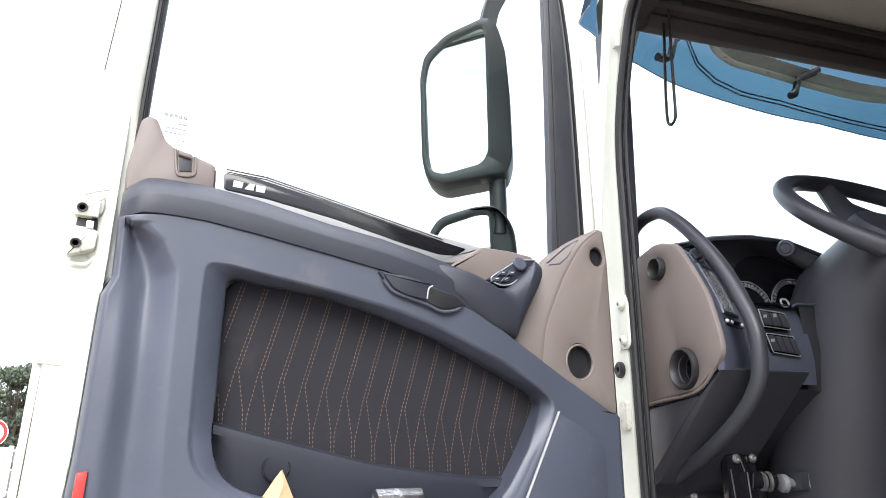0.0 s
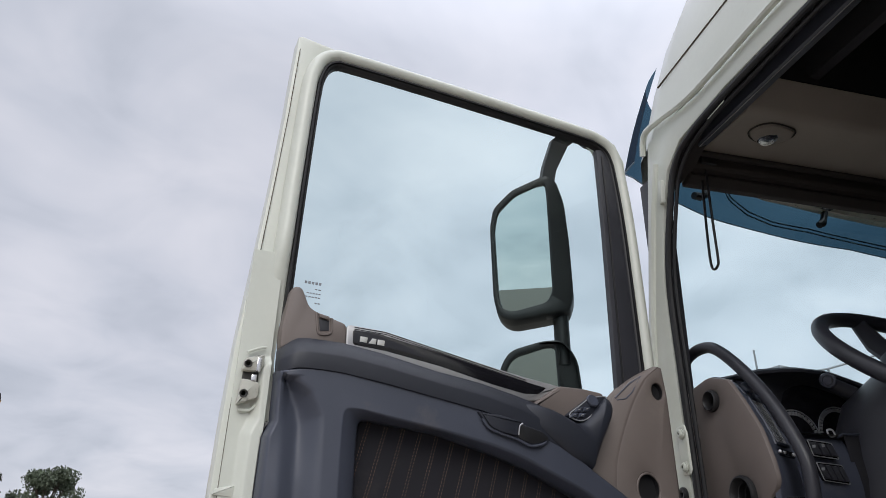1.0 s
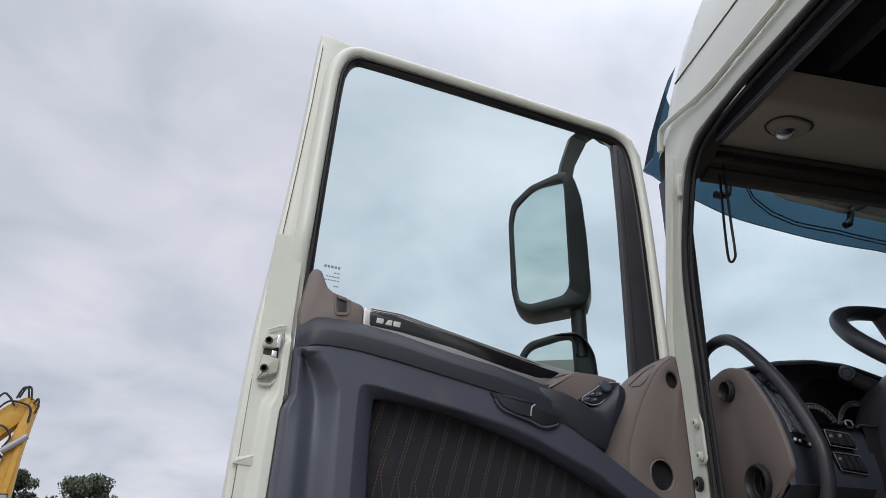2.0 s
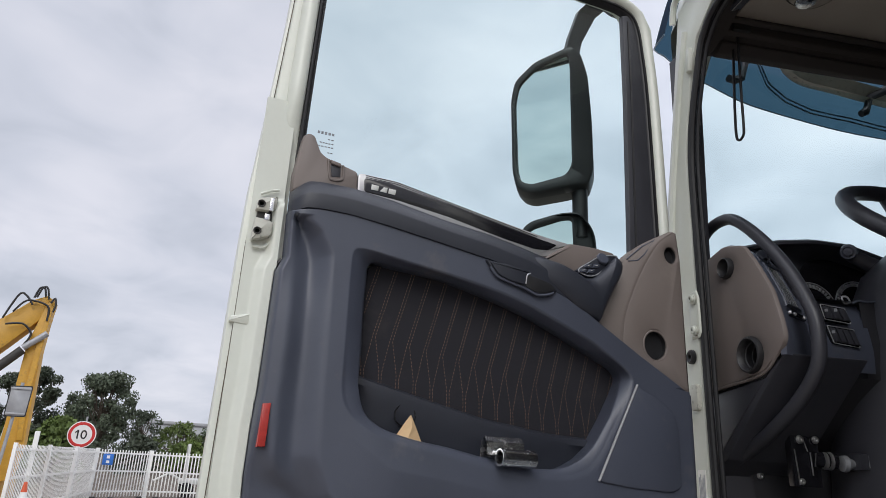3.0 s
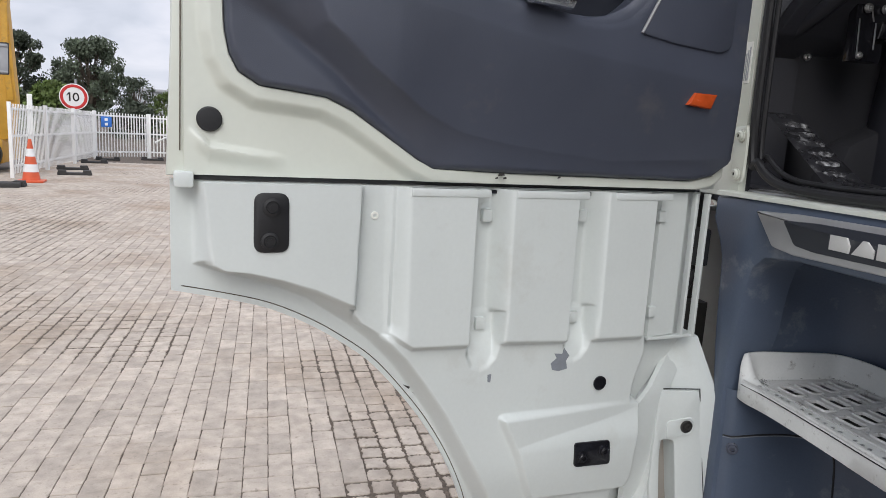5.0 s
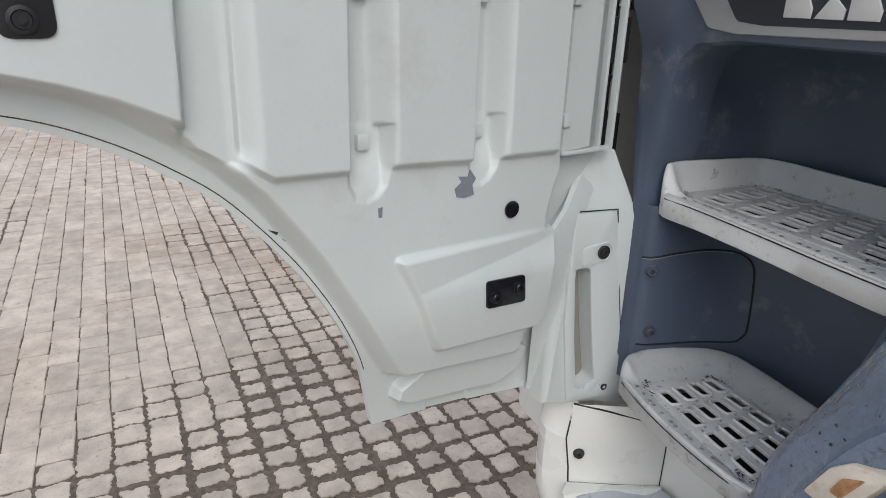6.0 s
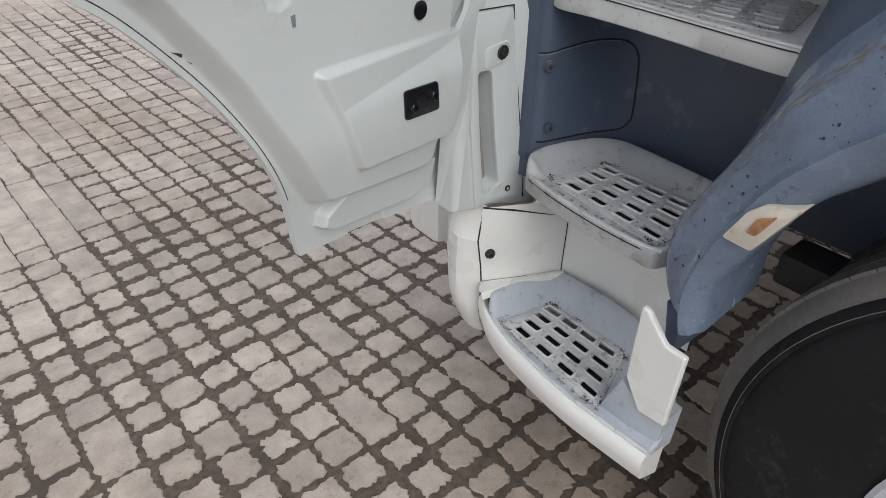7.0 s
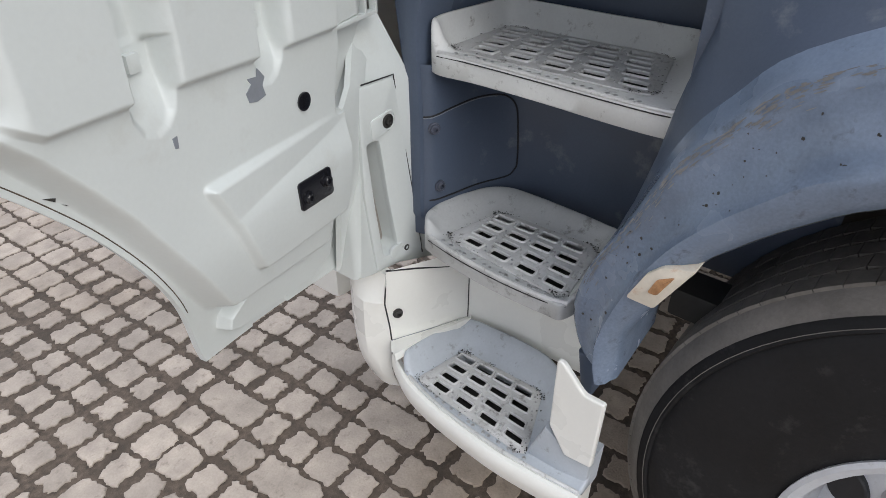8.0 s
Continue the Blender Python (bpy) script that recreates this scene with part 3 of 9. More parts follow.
# sun visor of smoked acrylic outside the windscreen
bm = bmesh.new()
plan = spline([(0.088, 0.13), (0.12, 0.25), (0.26, 0.38), (0.45, 0.48), (0.8, 0.56), (1.25, 0.60), (1.7, 0.56), (2.1, 0.45)], 6)
lower = line([(0.075, 3.03), (0.13, 3.088), (0.20, 3.128), (0.30, 3.146), (0.46, 3.149), (0.63, 3.127), (0.83, 3.123), (1.07, 3.115), (1.33, 3.110), (1.61, 3.070), (2.1, 3.07)])
upper = line([(0.075, 3.40), (0.16, 3.40), (0.30, 3.42), (0.45, 3.6), (0.7, 3.72), (2.1, 3.72)])
rows = []
for k in range(7):
    t = k / 6
    rows.append([H(p[0] + 0.10 * t * max(0, 1 - (p[0] - 0.075) / 0.5), p[1] - 0.05 * t + 0.02 * math.sin(t * 3.1), lower(p[0]) * (1 - t) + upper(p[0]) * t) for p in plan])
loft(bm, rows)
visor = part("sun_visor", bm, VISORBLUE, truck, "blue smoked acrylic sun visor over the windscreen")
visor.visible_shadow = False
bm = bmesh.new()
tube(bm, [H(p[0], p[1], lower(p[0]) + 0.002) for p in plan], 0.0025, 6)
part("visor_edge", bm, VISORLINE, visor)
ridge = line([(0.705, 3.40), (0.725, 3.345), (0.76, 3.250), (0.84, 3.203), (0.96, 3.180), (1.15, 3.181), (1.33, 3.163), (1.62, 3.125), (2.1, 3.11)])
reach = line([(p[0], p[1]) for p in plan])
# ridges drawn as pale lines, so their highlight is painted on
for lift in (0.0, 0.016):
    bm = bmesh.new()
    tube(bm, [H(r - 0.5 * lift, reach(r) - 0.004, ridge(r) - lift) for r in np.concatenate([np.linspace(0.712, 0.84, 12), np.linspace(0.86, 2.05, 26)])], 0.0034, 6)
    part("visor_ridge", bm, VISORLINE, visor)
for pts in ([(0.517, 0.447, 3.166), (0.548, 0.455, 3.170), (0.578, 0.460, 3.184), (0.605, 0.467, 3.262), (0.68, 0.482, 3.33)], [(1.150, 0.545, 3.176), (1.168, 0.543, 3.186), (1.180, 0.545, 3.205), (1.200, 0.546, 3.255), (1.30, 0.55, 3.315)]):
    bm = bmesh.new()
    tube(bm, [H(*p) for p in pts], [0.014, 0.016, 0.013, 0.014, 0.020], 10)
    part("visor_bracket", bm, RUBBER, visor, "black visor bracket")
# rolled edge of the roof behind the visor, its shade put into a duller cream
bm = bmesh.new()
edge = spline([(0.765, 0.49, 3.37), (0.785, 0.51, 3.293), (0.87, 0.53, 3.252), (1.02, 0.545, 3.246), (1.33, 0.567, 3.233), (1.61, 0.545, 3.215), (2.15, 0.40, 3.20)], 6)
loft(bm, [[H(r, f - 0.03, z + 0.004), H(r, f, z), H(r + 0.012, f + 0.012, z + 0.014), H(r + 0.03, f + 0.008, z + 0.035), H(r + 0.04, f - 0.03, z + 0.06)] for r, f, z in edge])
part("roof_edge", bm, DULLCREAM, visor, "cream rolled edge of the roof, darkened for its shade")

# rubber seal of the doorway
ring = [(0.016, 1.64), (0.02, 2.3), (0.014, 2.6), (-0.042, 2.80), (-0.083, 2.884), (-0.16, 2.928), (-0.35, 2.946), (-0.98, 2.943), (-1.05, 2.87), (-1.06, 2.2), (-1.05, 1.62), (-0.98, 1.533),
        (-0.38, 1.528), (-0.17, 1.528), (-0.07, 1.538), (-0.012, 1.572)]
bm = bmesh.new()
tube(bm, spline([S(u - (0.018 if u > -0.5 else 0.0), v, 0.064) for u, v in ring], 6, True), 0.0092, 10, True)
seal = part("door_seal", bm, RUBBER, truck, "black rubber door seal")
bm = bmesh.new()
tube(bm, spline([S(u - 0.0275 * (1 if u > -0.5 else -0.4), v + (0.014 if v < 1.6 else -0.012 if v > 2.85 else 0), 0.076) for u, v in ring], 6, True), 0.0055, 10, True)
part("seal_lip", bm, RUBBER, seal)

# header inside: roller blind case, overhead console with its lamp, roof lining
# stepped dark cover of the roller blind, each step a strip of its own
bm = bmesh.new()
slab(bm, rounded([(0.03, 2.99), (-0.060, 2.985), (-0.072, 2.955), (-0.060, 2.925), (-0.02, 2.905), (0.03, 2.93)], 0.010), 0.145, 2.3, S, 0.004)
header = part("blind_case", bm, HEADER, truck, "dark brown roller-blind case over the windscreen")
for pts in ([(-0.092, 2.962), (-0.096, 2.949), (-0.084, 2.943), (-0.074, 2.952)], [(-0.070, 2.951), (-0.076, 2.925), (-0.066, 2.915), (-0.054, 2.928)], [(-0.046, 2.916), (-0.050, 2.904), (-0.026, 2.888), (0.0, 2.890), (0.0, 2.905)]):
    bm = bmesh.new()
    slab(bm, rounded(pts, 0.004, 3), 0.15, 2.3, S, 0.002)
    part("blind_strip", bm, HEADER, header)
bm = bmesh.new()
slab(bm, [(0.02, 2.98), (0.24, 3.16), (0.26, 3.10), (0.06, 2.94)], 0.24, 2.3, S, 0.003)
part("blind_cover", bm, HEADER, header)
bm = bmesh.new()
slab(bm, rounded([(-0.070, 2.962), (-0.275, 2.956), (-0.292, 2.963), (-0.340, 3.030), (-0.070, 3.030)], 0.008), 0.168, 2.3, S, 0.004)
console = part("overhead_console", bm, BEIGE, truck, "beige overhead console")
bm = bmesh.new()
loft(bm, [[H(0.124, f, 2.946), H(0.130, f, 2.940), H(0.156, f + 0.006, 2.950), H(0.162, f + 0.004, 2.970), H(0.126, f, 2.985)] for f in (-0.128, -0.4, -0.7, -1.05)], True, True)
rail = part("headliner_rail", bm, TRIM, console, "grey rail along the headliner")
bm = bmesh.new()
tube(bm, [H(0.129, -0.130, 2.9397), H(0.129, -1.05, 2.9397)], 0.0012, 5)
part("rail_edge", bm, SATIN, rail)
lamp_outline = [(0.228, -0.205), (0.262, -0.178), (0.325, -0.172), (0.352, -0.215), (0.335, -0.245), (0.27, -0.256), (0.235, -0.238)]
bm = bmesh.new()
slab(bm, rounded(lamp_outline, 0.02), 2.946, 2.97, H, 0.005)
lampseam = bmesh.new()
tube(lampseam, spline([H(u, v, 2.9535) for u, v in lamp_outline], 4, True), 0.0022, 6, True)
lamp = part("reading_lamp", bm, BEIGE, truck, "oval reading lamp set in the headliner")
bm = bmesh.new()
lathe(bm, [(0.026, 0.0), (0.024, 0.003), (0.018, 0.004), (0.012, 0.007), (0.003, 0.008)], H(0.288, -0.200, 2.947), H(-0.1, -0.15, -1), 20)
part("lamp_seam", lampseam, HEADER, lamp)
part("lens", bm, CHROME, lamp, "small round chromed lens")
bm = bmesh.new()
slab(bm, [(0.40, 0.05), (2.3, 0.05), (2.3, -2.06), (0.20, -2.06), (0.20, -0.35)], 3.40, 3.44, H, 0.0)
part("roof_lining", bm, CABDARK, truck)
# dark sheets fill the locker opening in place of its shade
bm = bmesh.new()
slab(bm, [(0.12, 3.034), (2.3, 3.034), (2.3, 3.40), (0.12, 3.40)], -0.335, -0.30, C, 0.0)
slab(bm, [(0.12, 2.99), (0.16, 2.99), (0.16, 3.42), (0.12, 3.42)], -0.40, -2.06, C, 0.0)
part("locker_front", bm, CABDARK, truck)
# added block that stops sky leaking in beside the blind case
bm = bmesh.new()
slab(bm, rounded([(0.04, 2.90), (0.04, 3.02), (-0.16, 3.02), (-0.15, 2.955), (-0.075, 2.915)], 0.01), 0.083, 0.148, S, 0.004)
part("header_end", bm, HEADER, header)
# loop of black wire hanging by the pillar
bm = bmesh.new()
loop = [(u + 0.012, v + 0.002) for u, v in [(-0.045, 2.99), (-0.05, 2.93), (-0.044, 2.85), (-0.032, 2.74), (-0.026, 2.65), (-0.036, 2.628), (-0.052, 2.632), (-0.058, 2.65), (-0.062, 2.74), (-0.068, 2.85), (-0.072, 2.93), (-0.066, 2.99)]]
tube(bm, spline([S(u, v, 0.19) for u, v in loop], 5), 0.0035, 8)
hook = part("hanging_loop", bm, RUBBER, truck, "thin black wire loop")
bm = bmesh.new()
box(bm, (-0.085, 2.925, 0.165), (-0.035, 2.985, 0.215), S, 0.006)
part("clamp", bm, RUBBER, hook)

# ---------------------------------------------------------------- dashboard
side_poly = rounded([(0.14, 2.30), (0.055, 2.325), (-0.008, 2.337), (-0.083, 2.316), (-0.127, 2.255), (-0.166, 2.188), (-0.186, 2.12), (-0.192, 2.077), (-0.172, 2.054), (-0.105, 2.014), (0.035, 2.000), (0.14, 1.985)], 0.014)
outlets = ((-0.080, 2.058, 0.040), (-0.0185, 2.277, 0.0245))
bm = bmesh.new()
slab(bm, side_poly, 0.125, 0.136, S, 0.006, [[(f + 0.9 * r * math.cos(a), z + 0.9 * r * math.sin(a)) for a in [2 * math.pi * k / 28 for k in range(28)]] for f, z, r in outlets])
dash = part("dashboard", bm, TAN, truck, "brown-grey dashboard end panel")
# deep round outlets with a rolled black ring
for f, z, r in outlets:
    bm = bmesh.new()
    lathe(bm, [(r * 1.0, -0.004), (r * 1.05, 0.006), (r * 1.0, 0.013), (r * 0.90, 0.015), (r * 0.81, 0.010), (r * 0.77, -0.002), (r * 0.72, -0.004), (r * 0.70, -0.018), (r * 0.66, -0.019), (r * 0.62, -0.050), (0.0, -0.055)], S(f, z, 0.127), S(0, 0, -1) - S(0, 0, 0), 32, False)
    part("air_vent", bm, RUBBER, dash, "round black air vent")
# face of the dash: turned towards the driver beyond the end panel
near = line([(2.00, -0.172), (2.03, -0.180), (2.08, -0.186), (2.12, -0.180), (2.188, -0.160), (2.255, -0.121), (2.312, -0.078), (2.334, -0.030)])
mid = line([(2.00, -0.118), (2.03, -0.122), (2.075, -0.126), (2.116, -0.122), (2.158, -0.112), (2.21, -0.084), (2.29, -0.038), (2.343, 0.010)])


def face(r, z):
    """How far forward the dash face lies."""
    return near(z) + (mid(z) - near(z)) * min(1.0, (r - 0.137) / 0.103) - 0.02 * max(0.0, r - 0.24)


# strip and switch face take the lighter TRIM in place of windscreen light
bm = bmesh.new()
rows = []
for z in np.linspace(2.335, 2.046, 22):
    rows.append([H(0.130, near(z) + 0.012, z), H(0.137, near(z) + 0.004, z)] + [H(r, face(r, z), z) for r in (0.145, 0.17, 0.205, 0.235)] + [H(0.243, face(0.24, z) + 0.003, z + 0.002), H(0.252, face(0.24, z) + 0.03, z + 0.004)])
loft(bm, rows)
part("switch_strip", bm, TRIM, dash)
bm = bmesh.new()
loft(bm, [[H(r, face(r, z), z) for r in (0.24, 0.30, 0.385, 0.395)] for z in np.linspace(2.196, 2.03, 8)])
part("switch_face", bm, TRIM, dash)
# brim of the hood and the top of the dash
top = line([(0.14, 2.334), (0.178, 2.345), (0.27, 2.369), (0.375, 2.383), (0.48, 2.381), (0.585, 2.354), (0.627, 2.325), (0.75, 2.30), (2.3, 2.29)])
bm = bmesh.new()
rows = []
for r in np.concatenate([np.linspace(0.14, 0.66, 20), np.linspace(0.75, 2.3, 8)]):
    t = top(r)
    b = float(np.interp(r, [0.14, 0.20, 0.27], [0.0, 0.012, 0.0]))
    rows.append([H(r, 0.36, t - 0.09), H(r, 0.22, t - 0.04), H(r, 0.09, t - 0.012), H(r, 0.01 + b, t), H(r, -0.014 + b, t - 0.001), H(r, -0.022 + b, t - 0.007), H(r, -0.021 + b, t - 0.014), H(r, -0.008 + b, t - 0.017), H(r, 0.06, t - 0.03)])
loft(bm, rows)
part("dash_top", bm, TRIM2, dash, "black dashboard top with an instrument hood")
# bowl of the hood, narrowing to the instruments
mouth = [(0.246, -0.088, 2.198), (0.246, -0.060, 2.25), (0.247, -0.028, 2.30), (0.252, 0.0, 2.345), (0.30, -0.014, 2.361), (0.375, -0.016, 2.368), (0.48, -0.016, 2.366), (0.585, -0.016, 2.339), (0.63, -0.018, 2.305), (0.66, -0.04, 2.25), (0.66, -0.08, 2.195), (0.55, -0.105, 2.194), (0.45, -0.118, 2.194), (0.35, -0.120, 2.194), (0.28, -0.118, 2.195)]
throat = [(0.369, 0.045, 2.216), (0.364, 0.045, 2.26), (0.372, 0.045, 2.30), (0.385, 0.045, 2.328), (0.412, 0.045, 2.346), (0.45, 0.045, 2.354), (0.50, 0.045, 2.353), (0.56, 0.045, 2.338), (0.595, 0.045, 2.31), (0.610, 0.045, 2.26), (0.60, 0.045, 2.218), (0.55, 0.045, 2.206), (0.48, 0.045, 2.203), (0.43, 0.045, 2.203), (0.39, 0.045, 2.207)]
a, b = spline(mouth, 4, True), spline(throat, 4, True)
bm = bmesh.new()
loft(bm, [[H(*(Vector(p).lerp(Vector(q), k))) for p, q in zip(a, b)] for k in (0.0, 0.12, 0.9, 1.0)], True)
part("instrument_bowl", bm, TRIM2, dash)
bm = bmesh.new()
slab(bm, [(p[0], p[2]) for p in b], 0.047, 0.06, C, 0.0)
part("instrument_panel", bm, GLOSSBLACK, dash, "black instrument panel")
for r, z, rad, a0, a1 in ((0.40, 2.215, 0.066, 5, 108), (0.535, 2.235, 0.062, -20, 200)):
    bm = bmesh.new()
    for a in range(a0, a1, 9):
        x, y = math.cos(radians(a)), math.sin(radians(a))
        x2, y2 = math.cos(radians(a + 6.5)), math.sin(radians(a + 6.5))
        slab(bm, [(r + x * rad * 0.86, z + y * rad * 0.86), (r + x2 * rad * 0.86, z + y2 * rad * 0.86), (r + x2 * rad * 1.0, z + y2 * rad * 1.0), (r + x * rad * 1.0, z + y * rad * 1.0)], 0.0435, 0.046, C, 0.0)
    tube(bm, [C(r + math.cos(radians(a)) * rad * 1.05, z + math.sin(radians(a)) * rad * 1.05, 0.0435) for a in range(a0, a1 + 4, 6)], 0.0018, 6)
    part("gauge", bm, GALV, dash, "round gauge with pale graduations")
# plate with a rotary light switch at the head of the strip
bm = bmesh.new()
plate = [(0.166, 2.300), (0.178, 2.328), (0.228, 2.332), (0.232, 2.318), (0.226, 2.282), (0.172, 2.280)]
tube(bm, spline([H(r, face(r, z) - 0.001, z) for r, z in plate], 5, True), 0.0022, 6, True)
part("switch_bezel", bm, TRIM, dash)
out = Vector((-0.62, -0.66, 0.42))
bm = bmesh.new()
lathe(bm, [(0.019, 0.0), (0.019, 0.004), (0.015, 0.006), (0.014, 0.014), (0.011, 0.016)], H(0.206, face(0.206, 2.304), 2.304), TM.to_3x3() @ out, 24)
knob = part("rotary_switch", bm, TRIM, dash)
bm = bmesh.new()
box(bm, (0.2035, face(0.206, 2.304) - 0.017, 2.294), (0.2085, face(0.206, 2.304) - 0.005, 2.314), H, 0.001)
part("grip_bar", bm, TRIM2, knob)
for r, z in ((0.172, 2.324), (0.182, 2.329)):
    bm = bmesh.new()
    lathe(bm, [(0.003, 0), (0.0025, 0.0015)], H(r, face(r, z) - 0.001, z), TM.to_3x3() @ out, 8)
    part("switch_symbol", bm, GALV, dash)
# louvre vent with lengthwise slats, a bezel and a row of tabs below
louvre = np.linspace(2.272, 2.162, 9)
bm = bmesh.new()
loft(bm, [[H(r, face(r, z) - 0.0015, z) for r in (0.172, 0.20, 0.228)] for z in louvre])
part("vent_back", bm, GLOSSBLACK, dash)
bm = bmesh.new()
tube(bm, [H(0.169, face(0.169, z) - 0.002, z) for z in louvre] + [H(0.231, face(0.231, z) - 0.002, z) for z in louvre[::-1]], 0.0036, 8, True)
part("vent_bezel", bm, TRIM, dash)
for k in range(6):
    bm = bmesh.new()
    r = 0.176 + 0.0094 * k
    tube(bm, [H(r, face(r, z) - 0.0025, z) for z in louvre], 0.0012, 6)
    part("vent_slat", bm, SATIN, dash)
bm = bmesh.new()
loft(bm, [[H(r, face(r, z) - d, z) for r in (0.166, 0.20, 0.236)] for z, d in ((2.150, 0.0), (2.148, 0.005), (2.137, 0.006), (2.134, 0.0))])
tabs = part("vent_slide", bm, GLOSSBLACK, dash)
for r in (0.170, 0.190, 0.232):
    bm = bmesh.new()
    lathe(bm, [(0.0042, 0), (0.0038, 0.003), (0.002, 0.004)], H(r, face(r, 2.142) - 0.005, 2.142), TM.to_3x3() @ Vector((-0.5, -0.8, 0.1)), 12)
    part("vent_tab", bm, SATIN, tabs, "tiny bright tab")
# two blocks of rocker switches with pale edges
for corners, n in (([(0.269, 2.176), (0.331, 2.171), (0.342, 2.137), (0.277, 2.142)], 3), ([(0.280, 2.128), (0.346, 2.124), (0.357, 2.084), (0.292, 2.090)], 4)):
    bm = bmesh.new()
    slab(bm, rounded(corners, 0.003), -0.134, -0.110, C, 0.003)
    block = part("switch_block", bm, GLOSSBLACK, dash, "block of black dashboard switches")
    bm = bmesh.new()
    tube(bm, [C(a, b, -0.134) for a, b in rounded(corners, 0.003)], 0.0011, 5, True)
    part("switch_rim", bm, GALV, block)
    (ax, az), (bx, bz), (cx, cz), (dx, dz) = corners
    for k in range(n):
        u, w = (k + 0.10) / n, (k + 0.90) / n
        quad = [(ax + (bx - ax) * u, az + (bz - az) * u - 0.004), (ax + (bx - ax) * w, az + (bz - az) * w - 0.004), (dx + (cx - dx) * w, dz + (cz - dz) * w + 0.004), (dx + (cx - dx) * u, dz + (cz - dz) * u + 0.004)]
        bm = bmesh.new()
        slab(bm, quad, -0.139, -0.132, C, 0.002)
        part("rocker", bm, TRIM2, block)
    bm = bmesh.new()
    slab(bm, [(ax + 0.006, az - 0.012), (ax + 0.013, az - 0.011), (ax + 0.013, az - 0.017), (ax + 0.006, az - 0.018)], -0.1402, -0.138, C, 0.0)
    if n == 3:
        slab(bm, [(ax + 0.030, az - 0.009), (ax + 0.037, az - 0.008), (ax + 0.037, az - 0.015), (ax + 0.030, az - 0.016)], -0.1402, -0.138, C, 0.0)
    part("switch_symbol", bm, GALV, block)
# small release loop and a bright line on the shelf under the instruments
bm = bmesh.new()
tube(bm, spline([C(0.350, 2.205, -0.11), C(0.362, 2.206, -0.112), C(0.366, 2.194, -0.113), C(0.353, 2.191, -0.112)], 4, True), 0.0022, 6, True)
part("release_loop", bm, GALV, dash)
bm = bmesh.new()
tube(bm, spline([C(0.366, 2.189, -0.121), C(0.380, 2.196, -0.121), C(0.40, 2.196, -0.121), C(0.435, 2.199, -0.121)], 4), 0.0025, 6)
part("shelf_edge", bm, TRIM, dash)
# box under the dash: its back face slopes forward down to the foot well
bm = bmesh.new()
slab(bm, rounded([(0.14, 1.988), (0.035, 1.997), (-0.105, 2.011), (-0.150, 2.052), (-0.174, 2.050), (-0.160, 2.036), (0.058, 1.836), (0.14, 1.80)], 0.006), 0.133, 0.335, S, 0.007)
knee = part("knee_panel", bm, TRIM2, truck, "black knee panel under the dashboard")
bm = bmesh.new()
tube(bm, spline([S(0.13, 1.989, 0.129), S(0.035, 1.999, 0.128), S(-0.105, 2.013, 0.128), S(-0.160, 2.050, 0.130)], 5), 0.0035, 6)
part("edge_strip", bm, TAN, knee)
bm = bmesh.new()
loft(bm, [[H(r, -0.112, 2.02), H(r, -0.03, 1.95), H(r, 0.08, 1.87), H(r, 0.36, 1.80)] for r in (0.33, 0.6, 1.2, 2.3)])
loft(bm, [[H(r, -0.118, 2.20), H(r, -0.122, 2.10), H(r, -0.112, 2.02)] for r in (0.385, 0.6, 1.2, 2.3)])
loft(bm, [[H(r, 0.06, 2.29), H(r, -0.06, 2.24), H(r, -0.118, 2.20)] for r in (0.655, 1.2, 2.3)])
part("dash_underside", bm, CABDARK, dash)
# grab handle
bm = bmesh.new()
grip = [(0.16, 2.415), (0.13, 2.432), (0.075, 2.438), (0.015, 2.421), (-0.066, 2.352), (-0.150, 2.253), (-0.210, 2.145), (-0.222, 2.085), (-0.208, 2.018), (-0.145, 1.957), (-0.03, 1.890), (0.11, 1.830), (0.16, 1.81)]
tube(bm, spline([S(u, v, 0.18) for u, v in grip], 6), 0.0150, 12)
part("grab_handle", bm, TRIM2, truck, "long curved black grab handle")
# steering wheel
wheel_c = H(0.565, -0.235, 2.352)
wheel_m = TM @ pose(0.565, -0.235, 2.352, 42, 0, 0)
bm = bmesh.new()
tube(bm, [wheel_m @ (TM.inverted() @ (TM @ Vector((0.235 * math.cos(a), 0.235 * math.sin(a), 0)))) for a in [2 * math.pi * k / 48 for k in range(48)]], 0.0195, 12, True)
steering = part("steering_wheel", bm, TRIM2, truck, "black leather-rimmed steering wheel")
bm = bmesh.new()
lathe(bm, [(0.085, -0.06), (0.095, -0.03), (0.085, -0.005), (0.03, 0.005)], wheel_m @ Vector((0, 0, 0)), wheel_m.to_3x3() @ Vector((0, 0, 1)), 24)
part("hub", bm, TRIM2, steering)
for a in (200, 340, 90):
    bm = bmesh.new()
    x, y = math.cos(radians(a)), math.sin(radians(a))
    tube(bm, [wheel_m @ Vector((x * 0.05, y * 0.05, -0.03)), wheel_m @ Vector((x * 0.15, y * 0.15, -0.03)), wheel_m @ Vector((x * 0.23, y * 0.23, -0.003))], [0.035, 0.026, 0.018], 10, flat=0.5)
    part("spoke", bm, TRIM2, steering)
bm = bmesh.new()
axis = wheel_m.to_3x3() @ Vector((0, 0, -1))
tube(bm, [wheel_c + axis * 0.05, wheel_c + axis * 0.16, wheel_c + axis * 0.30 + Vector((0, 0, -0.1)), wheel_c + axis * 0.4 + Vector((0, 0, -0.5)), wheel_c + axis * 0.42 + Vector((0, 0, -0.9))], [0.085, 0.135, 0.168, 0.16, 0.13], 28)
part("steering_column", bm, TRIM2, truck, "bulky black steering column cover")
bm = bmesh.new()
